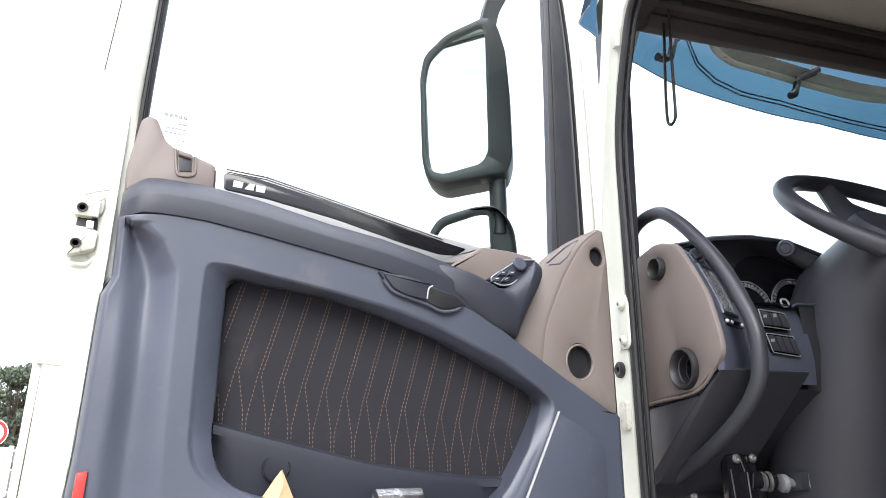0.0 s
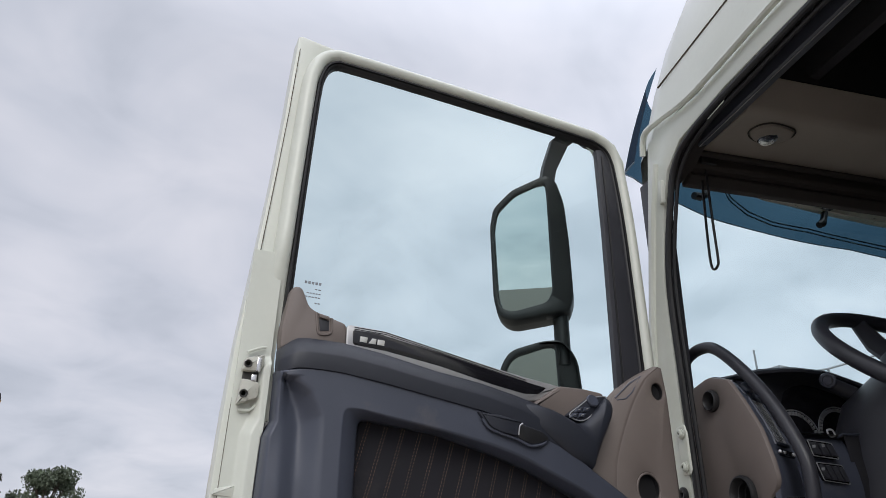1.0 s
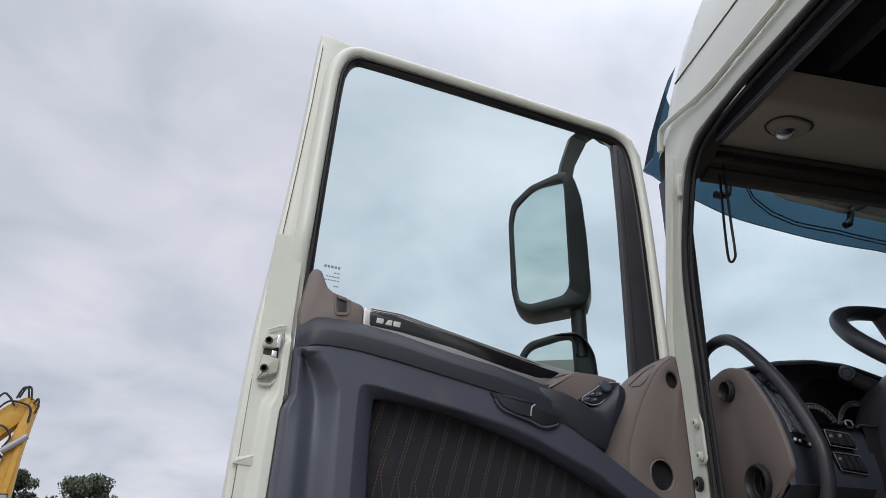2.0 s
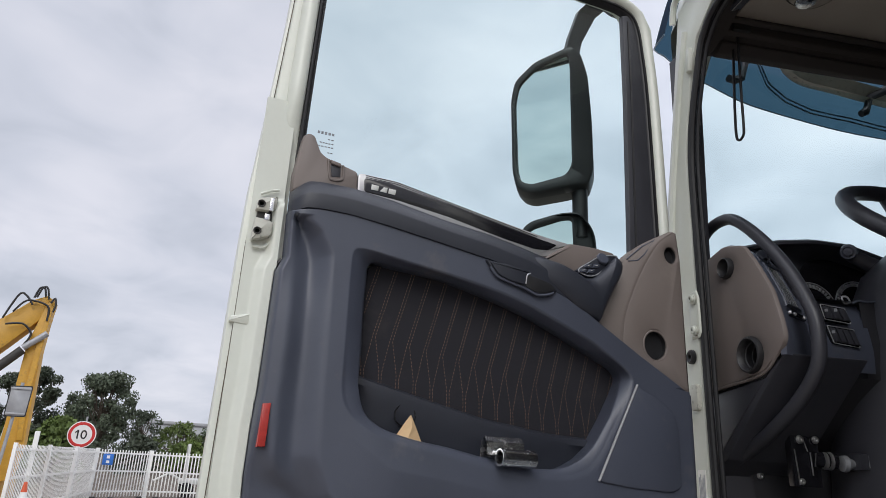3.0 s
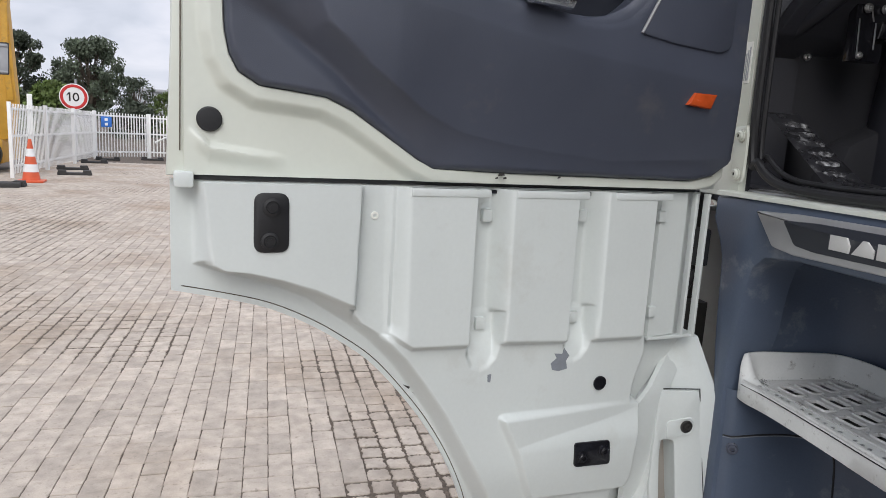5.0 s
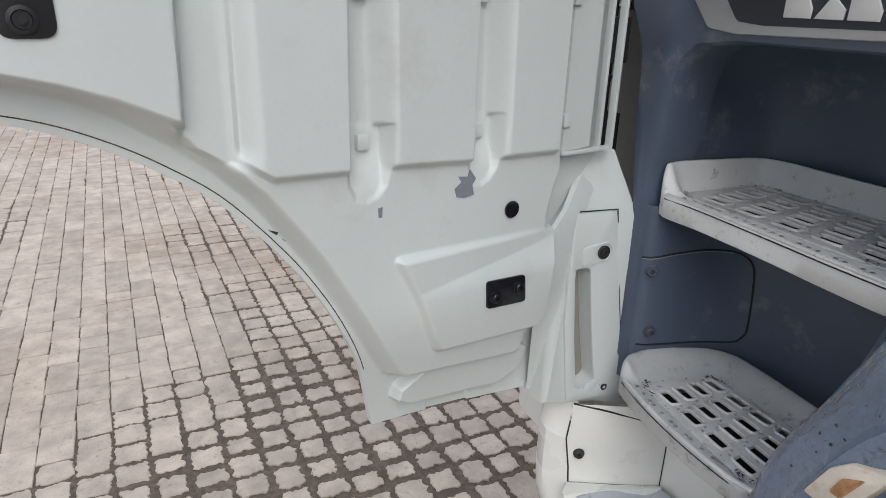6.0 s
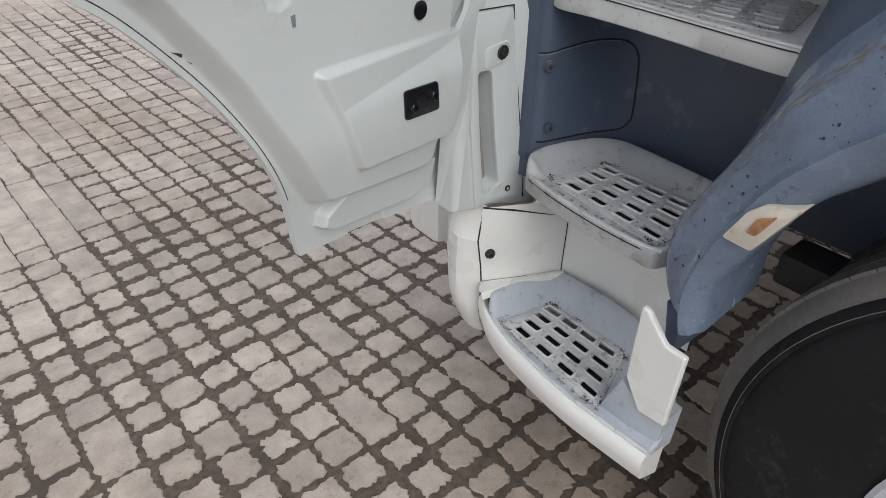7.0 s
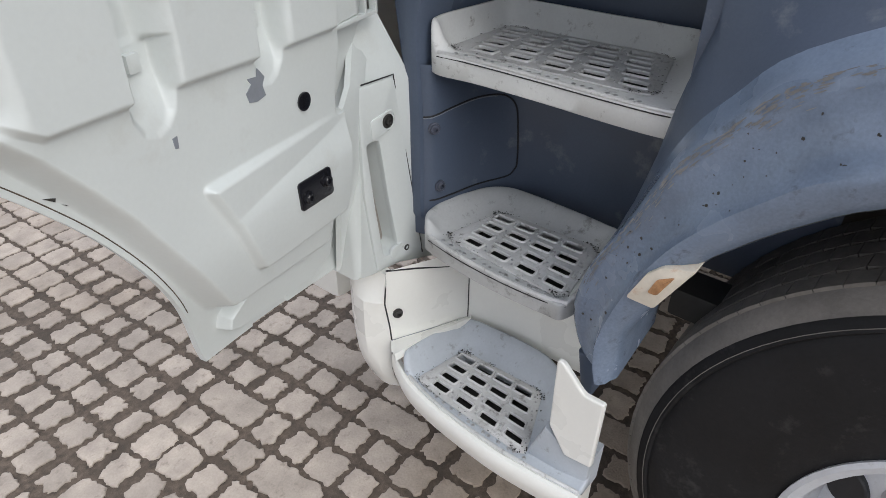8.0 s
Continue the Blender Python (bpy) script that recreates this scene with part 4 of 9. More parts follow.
tube(bm, [H(0.56, -0.06, 2.285), H(0.50, -0.05, 2.315), H(0.452, -0.04, 2.342)], [0.026, 0.021, 0.016], 12)
stalk = part("stalk", bm, TRIM2, truck, "black stalk with a round knob")
bm = bmesh.new()
lathe(bm, [(0.014, -0.014), (0.0185, -0.008), (0.0195, 0.004), (0.0175, 0.009), (0.0125, 0.010), (0.0118, 0.006), (0.0105, 0.006), (0.010, 0.012), (0.004, 0.013)], H(0.438, -0.055, 2.342), TM.to_3x3() @ Vector((-0.72, -0.62, -0.25)), 24)
part("knob", bm, TRIM, stalk)
# foot well: bracket with a connector, small screws
bm = bmesh.new()
box(bm, (0.252, 1.785, -0.010), (0.322, 1.895, 0.012), C, 0.003)
bracket = part("pedal_bracket", bm, GLOSSBLACK, truck, "black steel bracket under the dashboard")
for r, z, rad in ((0.273, 1.887, 0.0065), (0.313, 1.888, 0.006), (0.268, 1.796, 0.005)):
    part("bracket_screw", bolt(bmesh.new(), C(r, z, -0.012), C(0, 0, -1) - C(0, 0, 0), rad), STEEL, bracket)
for a, b in (((0.257, 1.866), (0.262, 1.790)), ((0.296, 1.860), (0.298, 1.810)), ((0.283, 1.884), (0.290, 1.862))):
    bm = bmesh.new()
    tube(bm, [C(a[0], a[1], -0.013), C(b[0], b[1], -0.013)], 0.0016, 6)
    part("bracket_flange", bm, STEEL, bracket)
bm = bmesh.new()
tube(bm, [C(0.300, 1.846, -0.02), C(0.345, 1.843, -0.03)], 0.017, 12)
conn = part("connector", bm, GLOSSBLACK, truck, "black cable connector with a pale collar")
for r, rad in ((0.318, 0.019), (0.331, 0.020), (0.343, 0.016)):
    bm = bmesh.new()
    lathe(bm, [(rad * 0.8, -0.004), (rad, -0.002), (rad, 0.002), (rad * 0.8, 0.004)], C(r, 1.843, -0.028), C(1, 0, -0.2) - C(0, 0, 0), 20)
    part("ring", bm, STEEL, conn)
bm = bmesh.new()
lathe(bm, [(0.010, -0.010), (0.0175, -0.007), (0.0185, 0.003), (0.013, 0.009), (0.009, 0.02)], C(0.368, 1.839, -0.03), C(1, 0, -0.2) - C(0, 0, 0), 18)
part("collar", bm, GALV, conn)
bm = bmesh.new()
box(bm, (0.385, 1.826, -0.055), (0.435, 1.862, -0.02), C, 0.004)
plug = part("plug", bm, TRIM2, conn)
bm = bmesh.new()
tube(bm, [C(0.408, 1.858, -0.056), C(0.430, 1.858, -0.056), C(0.430, 1.833, -0.056), C(0.408, 1.833, -0.056)], 0.0013, 5, True)
part("plug_frame", bm, GALV, plug)
part("lining_screw", bolt(bmesh.new(), C(0.257, 1.806, 0.118), C(0, 0, -1) - C(0, 0, 0), 0.006), STEEL, truck)
# scuff plate and tunnel on the floor
incline = line([(-0.9, 1.534), (-0.20, 1.534), (-0.115, 1.540), (-0.095, 1.546), (0.09, 1.678)])
bm = bmesh.new()
loft(bm, [[H(0.150, f - 0.008, incline(f)), H(0.154, f - 0.004, incline(f) + 0.003), H(w - 0.004, f, incline(f) + 0.003), H(w, f + 0.004, incline(f))] for f, w in ((0.09, 0.235), (0.0, 0.240), (-0.095, 0.25), (-0.115, 0.28), (-0.20, 0.31), (-0.9, 0.33))])
bmesh.ops.solidify(bm, geom=bm.faces[:], thickness=0.006)
scuff = part("scuff_plate", bm, SCUFF, truck, "scratched glossy scuff plate behind the sill")
# raised ribs across the plate, worn to bare metal
rng = random.Random(5)
for k in range(6):
    f = 0.052 - 0.0265 * k
    a, b = 0.163 + rng.uniform(0, 0.008), 0.229 + rng.uniform(-0.010, 0.004)
    bm = bmesh.new()
    rows = []
    for q in np.linspace(0, 1, 11):
        w = 0.0082 * math.sqrt(max(0.02, 1 - (2 * q - 1) ** 4)) * rng.uniform(0.9, 1.08)
        r = a + (b - a) * q
        rows.append([H(r, f + g * w, incline(f + g * w) + lift) for g, lift in ((-1, 0.001), (-0.6, 0.006), (0.0, 0.0075), (0.6, 0.006), (1, 0.001))])
    loft(bm, rows)
    part("scuff_rib", bm, WORN, scuff, "worn bright ridge")
bm = bmesh.new()
slab(bm, [(0.08, 0.02), (0.15, 0.02), (0.15, -1.05), (0.08, -1.05)], 1.520, 1.49, H, 0.004)
part("sill_plate", bm, SATIN, truck, "worn bare sill edge")
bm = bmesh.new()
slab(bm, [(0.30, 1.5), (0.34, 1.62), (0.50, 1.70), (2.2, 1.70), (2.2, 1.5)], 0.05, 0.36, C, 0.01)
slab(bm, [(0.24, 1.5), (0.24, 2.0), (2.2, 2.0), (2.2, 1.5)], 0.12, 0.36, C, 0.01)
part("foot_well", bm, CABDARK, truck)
bm = bmesh.new()
for a, b in (((0.45, -1.15, 1.52), (0.95, -0.65, 1.95)), ((0.45, -1.25, 1.95), (0.95, -1.1, 2.75))):
    box(bm, a, b, H, 0.05)
part("driver_seat", bm, CABDARK, truck, "dark driver's seat")

# ---------------------------------------------------------------- the open door
outline = [(-1.017, 1.515), (-1.009, 1.70), (-1.006, 1.92), (-1.006, 2.03), (-1.005, 2.15), (-1.002, 2.27), (-0.992, 2.42), (-0.978, 2.65), (-0.972, 2.80), (-0.966, 3.018), (-0.957, 3.022), (-0.86, 3.012), (-0.80, 3.012), (-0.60, 3.012), (-0.20, 3.014), (-0.105, 3.014), (-0.055, 2.992), (-0.03, 2.94), (-0.018, 2.6),
           (-0.012, 2.33), (-0.004, 2.0), (0.0, 1.66), (0.0, 1.60), (-0.012, 1.562), (-0.04, 1.535), (-0.11, 1.515)]
opening = rounded([(-0.928, 2.20), (-0.914, 2.999), (-0.095, 2.999), (-0.062, 2.20)], 0.05, 8)
bm = bmesh.new()
slab(bm, outline, 0.0, 0.05, D, 0.004, [opening])
door = part("door", bm, WHITE, truck, "cream-white cab door opened wide, grey trim inside")
# raised inner frame: a rounded pressing that runs round the window and down the hinge side
rail = spline([(-0.958, 2.32), (-0.957, 2.45), (-0.953, 2.65), (-0.947, 2.86), (-0.940, 2.925), (-0.922, 2.970), (-0.888, 2.998), (-0.83, 3.0055), (-0.53, 3.008), (-0.20, 3.006), (-0.125, 3.000), (-0.078, 2.976), (-0.053, 2.93), (-0.042, 2.86), (-0.032, 2.733), (-0.027, 2.55), (-0.024, 2.36), (-0.018, 2.0), (-0.014, 1.72), (-0.014, 1.60)], 7)


def sweep(bm, path, prof, M):
    """Runs a profile of (distance to the right of the path, depth) along an open path."""
    rows = []
    for k, p in enumerate(path):
        t = (path[min(k + 1, len(path) - 1)] - path[max(k - 1, 0)]).normalized()
        rows.append([M(p.x + t.y * o, p.y - t.x * o, d) for o, d in prof])
    return loft(bm, rows)


def fade(u, v, d):
    """The pressed frame runs out above the latch."""
    k = float(ramp(np.array([v]), 2.33, 2.50)[0]) if u < -0.88 else 1.0
    return D(u, v, d * k + 0.001 * (1 - k))


bm = bmesh.new()
sweep(bm, rail, [(-0.001, 0.004), (0.0, -0.008), (0.003, -0.016), (0.008, -0.0225), (0.0145, -0.026), (0.021, -0.0255), (0.0275, -0.022), (0.032, -0.0155), (0.0345, -0.007), (0.035, 0.006)], fade)
part("inner_frame", bm, WHITE, door, "", 60)
bm = bmesh.new()
sweep(bm, [q for q in rail if q.y > 2.18], [(0.0325, 0.004), (0.033, -0.0120), (0.0345, -0.0165), (0.0380, -0.0160), (0.0395, -0.0110), (0.0405, -0.0110), (0.0420, -0.0140), (0.0450, -0.0120), (0.0475, -0.0050), (0.0480, 0.0045)], D)
part("window_seal", bm, RUBBER, door, "black rubber window seal", 60)
bm = bmesh.new()
slab(bm, [(-0.142, 2.18), (-0.1385, 2.35), (-0.1325, 2.70), (-0.1335, 2.945), (-0.115, 2.952), (-0.095, 2.94), (-0.080, 2.90), (-0.066, 2.73), (-0.060, 2.50), (-0.056, 2.18)], -0.0105, 0.004, D, 0.003)
guide = part("window_guide", bm, TRIM2, door, "black window guide")
bm = bmesh.new()
tube(bm, [D(-0.1245, 2.20, -0.0105), D(-0.121, 2.40, -0.0105), D(-0.1165, 2.70, -0.0105), D(-0.117, 2.93, -0.0105)], 0.0035, 6)
part("guide_bead", bm, RUBBER, guide)
bm = bmesh.new()
loft(bm, [[D(-0.93, z, 0.002), D(-0.5, z, 0.002), D(-0.105, z, 0.002)] for z in (2.2, 2.6, 2.985)])
glass = part("window_glass", bm, WINDOW, door, "green-tinted side window, wound up")
glass.visible_shadow = False
bm = bmesh.new()
for k, (w, zz) in enumerate(((0.036, 2.412), (0.014, 2.401), (0.03, 2.392), (0.032, 2.384), (0.012, 2.372))):
    h = 0.0055 if k == 0 else 0.0022
    n = 5 if k in (0, 2, 3) else 2
    for j in range(n):
        x0 = -0.852 - w + w * j / n
        slab(bm, [(x0, zz), (x0 + w / n * 0.7, zz), (x0 + w / n * 0.7, zz + h), (x0, zz + h)], 0.0005, 0.0012, D, 0.0)
part("glass_marking", bm, CHIP, door, "small printed marking", 0)


# latch on the shut edge: two cream claws round a steel catch in a dark gap
def LATCH(u, v, d):
    return D(u + 0.012, v - 0.009, d)


bm = bmesh.new()
slab(bm, rounded([(-0.996, 2.172), (-0.966, 2.182), (-0.963, 2.262), (-0.994, 2.25)], 0.006), -0.019, -0.008, LATCH, 0.001)
latch = part("latch", bm, DARKMETAL, door, "steel door latch between two cream claws")
for poly, c in ((((-0.9990, 2.2260), (-0.9760, 2.2260), (-0.9630, 2.2340), (-0.9620, 2.2590), (-0.9960, 2.2480)), (-0.9900, 2.2380)), (((-1.0000, 2.1660), (-0.9660, 2.1800), (-0.9650, 2.2060), (-0.9760, 2.2100), (-0.9980, 2.2110)), (-0.9910, 2.1850))):
    bm = bmesh.new()
    slab(bm, rounded(list(poly), 0.004), -0.031, -0.015, LATCH, 0.003)
    part("claw", bm, DULLCREAM, latch, "cream latch claw")
    bm = bmesh.new()
    lathe(bm, [(0.0072, 0.0), (0.0072, 0.002), (0.006, 0.0022), (0.004, 0.0005)], LATCH(c[0], c[1], -0.0305), (0, -1, 0), 16)
    part("socket_bolt", bm, DARKMETAL, latch)
bm = bmesh.new()
box(bm, (-0.976, 2.2240, -0.037), (-0.9680, 2.2500, -0.016), LATCH, 0.002)
box(bm, (-0.9820, 2.2070, -0.032), (-0.9720, 2.2200, -0.016), LATCH, 0.002)
part("catch", bm, CHROME, latch, "worn steel catch")
for path in (((-0.9920, 2.2620, -0.0165), (-0.9750, 2.2710, -0.0175), (-0.9600, 2.2760, -0.0165)), ((-0.9950, 2.1590, -0.0165), (-0.9750, 2.1600, -0.0175), (-0.9650, 2.1720, -0.0165))):
    bm = bmesh.new()
    tube(bm, spline([LATCH(*q) for q in path], 4), 0.0024, 6)
    part("latch_fold", bm, WHITE, latch)
bm = bmesh.new()
tube(bm, [D(-0.999, 1.55, -0.0035), D(-0.994, 2.0, -0.0035), D(-0.994, 2.15, -0.0035), D(-0.984, 2.42, -0.0035), D(-0.972, 2.65, -0.0035), D(-0.9650, 2.8, -0.0035), D(-0.960, 2.98, -0.0035)], 0.0009, 5)
part("hem_seam", bm, JOINT, door, "thin seam along the door's hem")

bm = bmesh.new()
slab(bm, rounded([(-1.003, 2.010), (-1.001, 2.020), (-0.966, 2.028), (-0.965, 2.007)], 0.002), -0.013, -0.002, D, 0.002)
part("hem_tab", bm, WHITE, door, "small cream tab on the door's hem")

# ---- trim panel


# outline of the whole moulding, its body inside the outer border, and the raised main face
border = [(-0.9310, 2.2190), (-0.9300, 2.2050), (-0.928, 2.1326), (-0.9383, 2.1061), (-0.9393, 2.0), (-0.9403, 1.898), (-0.9434, 1.8388), (-0.9444, 1.7552), (-0.9424, 1.7144), (-0.9362, 1.6838), (-0.924, 1.6614), (-0.8953, 1.645), (-0.8492, 1.641), (-0.8011, 1.6359), (-0.7602, 1.6185), (-0.7182, 1.592), (-0.6538, 1.5512), (-0.6261, 1.5379), (-0.4808, 1.5349), (-0.1041, 1.5328), (-0.0509, 1.543), (-0.0253, 1.5634), (-0.012, 1.594),
          (-0.0059, 1.796), (-0.0059, 1.9776), (-0.0581, 1.9714), (-0.1676, 2.0326), (-0.274, 2.0959), (-0.3088, 2.1173), (-0.3754, 2.1479), (-0.4398, 2.1734), (-0.5299, 2.204), (-0.6261, 2.2193), (-0.7397, 2.2346), (-0.8462, 2.2330), (-0.9014, 2.2250)]
body = [(-0.9188, 2.306), (-0.9147, 2.1224), (-0.9168, 2.0612), (-0.9147, 1.9725), (-0.9168, 1.8858), (-0.9158, 1.7929), (-0.9086, 1.7654), (-0.8922, 1.747), (-0.8431, 1.7113), (-0.7919, 1.6746), (-0.7397, 1.6287), (-0.6865, 1.5838), (-0.6445, 1.541), (-0.6036, 1.439), (0.1129, 1.439), (0.1129, 2.306)]
main_face = [(-1.0028, 2.306), (-1.0028, 2.2111), (-0.8994, 2.2071), (-0.8666, 2.1836), (-0.8431, 2.1428), (-0.839, 2.0704), (-0.8339, 1.9021), (-0.8288, 1.7899), (-0.8103, 1.7358), (-0.7489, 1.6838), (-0.6548, 1.6246), (-0.5903, 1.5971), (-0.4808, 1.5798), (-0.3017, 1.5634), (-0.0509, 1.5767), (0.0924, 1.5818), (0.0924, 2.306)]
mouth = rounded([(-0.8022, 1.9062), (-0.8042, 2.0051), (-0.8063, 2.1081), (-0.8052, 2.1591), (-0.7725, 2.1601), (-0.7346, 2.154), (-0.621, 2.1387), (-0.5013, 2.1183), (-0.4378, 2.101), (-0.2925, 2.0449), (-0.2229, 2.0031), (-0.1973, 1.9837), (-0.2075, 1.9439), (-0.2413, 1.8878), (-0.2802, 1.8246), (-0.3088, 1.796), (-0.3477, 1.7838), (-0.3866, 1.7807), (-0.4296, 1.7827), (-0.491, 1.7929), (-0.6036, 1.8113), (-0.6578, 1.8195), (-0.706, 1.8286), (-0.7418, 1.8399), (-0.7755, 1.8592), (-0.794, 1.8776)], 0.014, 4)
throat = rounded([(-0.7755, 1.9184), (-0.7704, 1.9857), (-0.7725, 2.0694), (-0.7715, 2.1459), (-0.7469, 2.1499), (-0.7233, 2.1459), (-0.6671, 2.1418), (-0.6087, 2.1357), (-0.5473, 2.1214), (-0.4849, 2.1051), (-0.4194, 2.0857), (-0.3528, 2.0602), (-0.2679, 2.0235), (-0.2198, 2.0031), (-0.2055, 1.9847), (-0.2229, 1.948), (-0.2505, 1.9), (-0.2904, 1.8409), (-0.317, 1.8164), (-0.3549, 1.798), (-0.3866, 1.7929), (-0.4286, 1.7929), (-0.489, 1.8021), (-0.535, 1.8082), (-0.6036, 1.8215), (-0.6578, 1.8286), (-0.7008, 1.8378), (-0.7315, 1.847), (-0.7592, 1.8664), (-0.7704, 1.8898)], 0.012, 4)
swell = line([(-0.9618, 1.8572), (-0.795, 1.8368), (-0.71, 1.7787), (-0.6046, 1.7644), (-0.492, 1.745), (-0.3723, 1.7307), (-0.1082, 1.7083), (0.0105, 1.6991)])


def trim_depth(P):
    x, z = P[:, 0], P[:, 1]
    s = inside_depth(P, main_face)
    g = inside_depth(P, body)
    zc = np.array([swell(v) for v in x])
    face = -0.074 - 0.008 * np.clip(1 - np.abs(z - zc) / np.where(z > zc, 0.07, 0.16), 0, 1) * ramp(x, -0.84, -0.70)
    face = face + 0.030 * ramp(zc - z, 0.0, 0.19) * ramp(x, -0.80, -0.60)
    w = np.clip(-s / np.maximum(-s + np.maximum(g, 0), 1e-5), 0, 1)
    scoop = -0.074 + (0.020 + 0.014 * ramp(z, 2.02, 2.18)) * ramp(w, -0.02, 0.58) - 0.010 * ramp(w, 0.50, 1.0)
    slope = face + (-0.022 - face) * w ** 0.85
    k = ramp(-z, -1.80, -1.70)
    low = scoop * (1 - k) + slope * k
    k = ramp(s, -0.003, 0.005)
    d = low * (1 - k) + face * k
    k = ramp(g, -0.022, 0.014)
    edge = -0.036 - 0.022 * ramp(z, 1.74, 1.86)
    return edge * (1 - k) + d * k


def cast(poly, angle):
    """The place at which a ray from the pocket's middle meets an outline."""
    ox, oz, dx, dz, best = -0.50, 1.965, math.cos(angle), math.sin(angle), None
    for (ax, az), (bx, bz) in zip(poly, poly[1:] + poly[:1]):
        ex, ez = bx - ax, bz - az
        det = dx * -ez + ex * dz
        if abs(det) < 1e-12:
            continue
        r = ((ax - ox) * -ez + ex * (az - oz)) / det
        q = (dx * (az - oz) - dz * (ax - ox)) / det
        if r > 0 and -1e-6 <= q <= 1 + 1e-6 and (best is None or r < best):
            best = r
    return best


angles = sorted(set([round(2 * math.pi * k / 420, 4) for k in range(420)] + [round(math.atan2(v - 1.965, u + 0.50) % (2 * math.pi), 4) for u, v in border]))
steps_out = [0, 0.015, 0.04] + [0.04 + 0.92 * k / 92 for k in range(1, 93)] + [0.972, 0.982, 0.99, 0.996, 1.0]
pts, edge_k = [], []
for a in angles:
    r0, r1 = cast(mouth, a), cast(border, a)
    for st in steps_out:
        r = r0 + (r1 - r0) * st
        pts.append((-0.50 + r * math.cos(a), 1.965 + r * math.sin(a)))
        edge_k.append((r1 - r, r - r0))
P = np.array(pts)
Y = trim_depth(P)
for k, (e, i) in enumerate(edge_k):
    t = min(1, e / 0.011)
    Y[k] = -0.019 + (Y[k] + 0.019) * math.sqrt(max(0, 1 - (1 - t) ** 2))
    Y[k] = max(Y[k], -0.030 - 1.1 * max(0.0, -0.010 - float(P[k][0])))          # the hinge side slants back
    if i < 0.006:
        Y[k] += 0.003 * (1 - i / 0.006) ** 2
bm = bmesh.new()
n = len(steps_out)
vs = [bm.verts.new(D(float(q[0]), float(q[1]), float(y))) for q, y in zip(P, Y)]
inner_rings = []
for j, a in enumerate(angles):
    c, sn = math.cos(a), math.sin(a)
    r0, r1 = cast(mouth, a), cast(throat, a)
    zt = 1.965 + r1 * sn
    y1 = -0.066 + 0.022 * float(np.clip((zt - 1.90) / 0.10, 0, 1))
    y0 = float(Y[j * n])
    ring = []
    for r, y in ((r0 + (r1 - r0) * 0.12, y0 + (y1 - y0) * 0.06), (r0 + (r1 - r0) * 0.88, y0 + (y1 - y0) * 0.90), (r1, y1 + 0.002), (r1 + 0.001, y1 + 0.006), (r1 + 0.006, -0.004)):
        ring.append(bm.verts.new(D(-0.50 + r * c, 1.965 + r * sn, y)))
    inner_rings.append([vs[j * n]] + ring)
m = len(angles)
for j in range(m):
    q = (j + 1) % m
    for i in range(n - 1):
        bm.faces.new((vs[j * n + i], vs[q * n + i], vs[q * n + i + 1], vs[j * n + i + 1]))
    for i in range(5):
        bm.faces.new((inner_rings[j][i], inner_rings[q][i], inner_rings[q][i + 1], inner_rings[j][i + 1]))
part("trim_panel", bm, TRIM, door, "dark grey moulded door panel", 60)
bm = bmesh.new()
tube(bm, spline([D(u, v, -0.0185) for u, v in border[2:20]], 4), 0.0042, 6)
part("panel_gasket", bm, RUBBER, door, "thin black gasket round the panel")
# fabric inlay
fab_low = line([(-0.775, 1.936), (-0.70, 1.918), (-0.51, 1.875), (-0.36, 1.856), (-0.24, 1.850)])
fab = [(-0.772, 1.93), (-0.772, 2.05), (-0.768, 2.14), (-0.74, 2.165), (-0.7, 2.168), (-0.52, 2.15), (-0.383, 2.12), (-0.275, 2.07), (-0.195, 2.01), (-0.188, 1.975), (-0.235, 1.895), (-0.265, 1.84), (-0.36, 1.85), (-0.51, 1.868), (-0.7, 1.91)]
bm = bmesh.new()
slab(bm, rounded(fab, 0.01), -0.014, -0.002, D, 0.005)
part("fabric_inlay", bm, FABRIC, door, "dark quilted fabric inlay with orange stitching")
bm = bmesh.new()


def dash_line(a, b):
    a, b = Vector(a), Vector(b)
    n = max(1, int((b - a).length / 0.0066))
    t = (b - a).normalized()
    s = Vector((-t.y, t.x)) * 0.00065
    for k in range(n):
        p = a + (b - a) * (k / n)
        q = p + t * 0.0042
        if inside_depth(np.array([(q.x, q.y)]), fab)[0] > 0.008:
            vs = [bm.verts.new(D(*(w), -0.0152)) for w in (p + s, p - s, q - s, q + s)]
            bm.faces.new(vs)


pitch = 0.0345
for i in range(21):
    xt = -0.775 + pitch * i
    zc = 2.02 - 0.115 * (i / 19)               # the seams part lower down towards the hinge
    lean = 0.26
    up = lambda z: xt + lean * (z - zc)
    for sgn in (-1, 1):
        o = 0.0028 * sgn
        dash_line((up(2.17) + o, 2.17), (up(zc) + o, zc))
        dash_line((xt + o, zc), (xt + sgn * (pitch / 2 - 0.0028), zc - 0.062))
        dash_line((xt + sgn * (pitch / 2 - 0.0028), zc - 0.062), (xt + sgn * (pitch / 2 - 0.0028) + 0.004, 1.83))
tagged(part("stitching", bm, THREAD, door, "orange and grey double stitching", 0), kind="stuff")
# map pocket behind the lip
bm = bmesh.new()
rows = []
for i in range(30):
    x = -0.768 + 0.505 * i / 29
    z = fab_low(x)
    zl = max(1.80, float(np.interp(x, [-0.775, -0.73, -0.64, -0.47, -0.34, -0.27], [1.92, 1.85, 1.825, 1.80, 1.798, 1.83])))
    rows.append([D(x, z + 0.006, -0.012), D(x, z, -0.026), D(x, z - 0.012, -0.028), D(x, (z + zl) / 2, -0.022), D(x, zl - 0.01, -0.016)])
loft(bm, rows)
part("map_pocket", bm, ARM, door, "black map pocket along the panel")
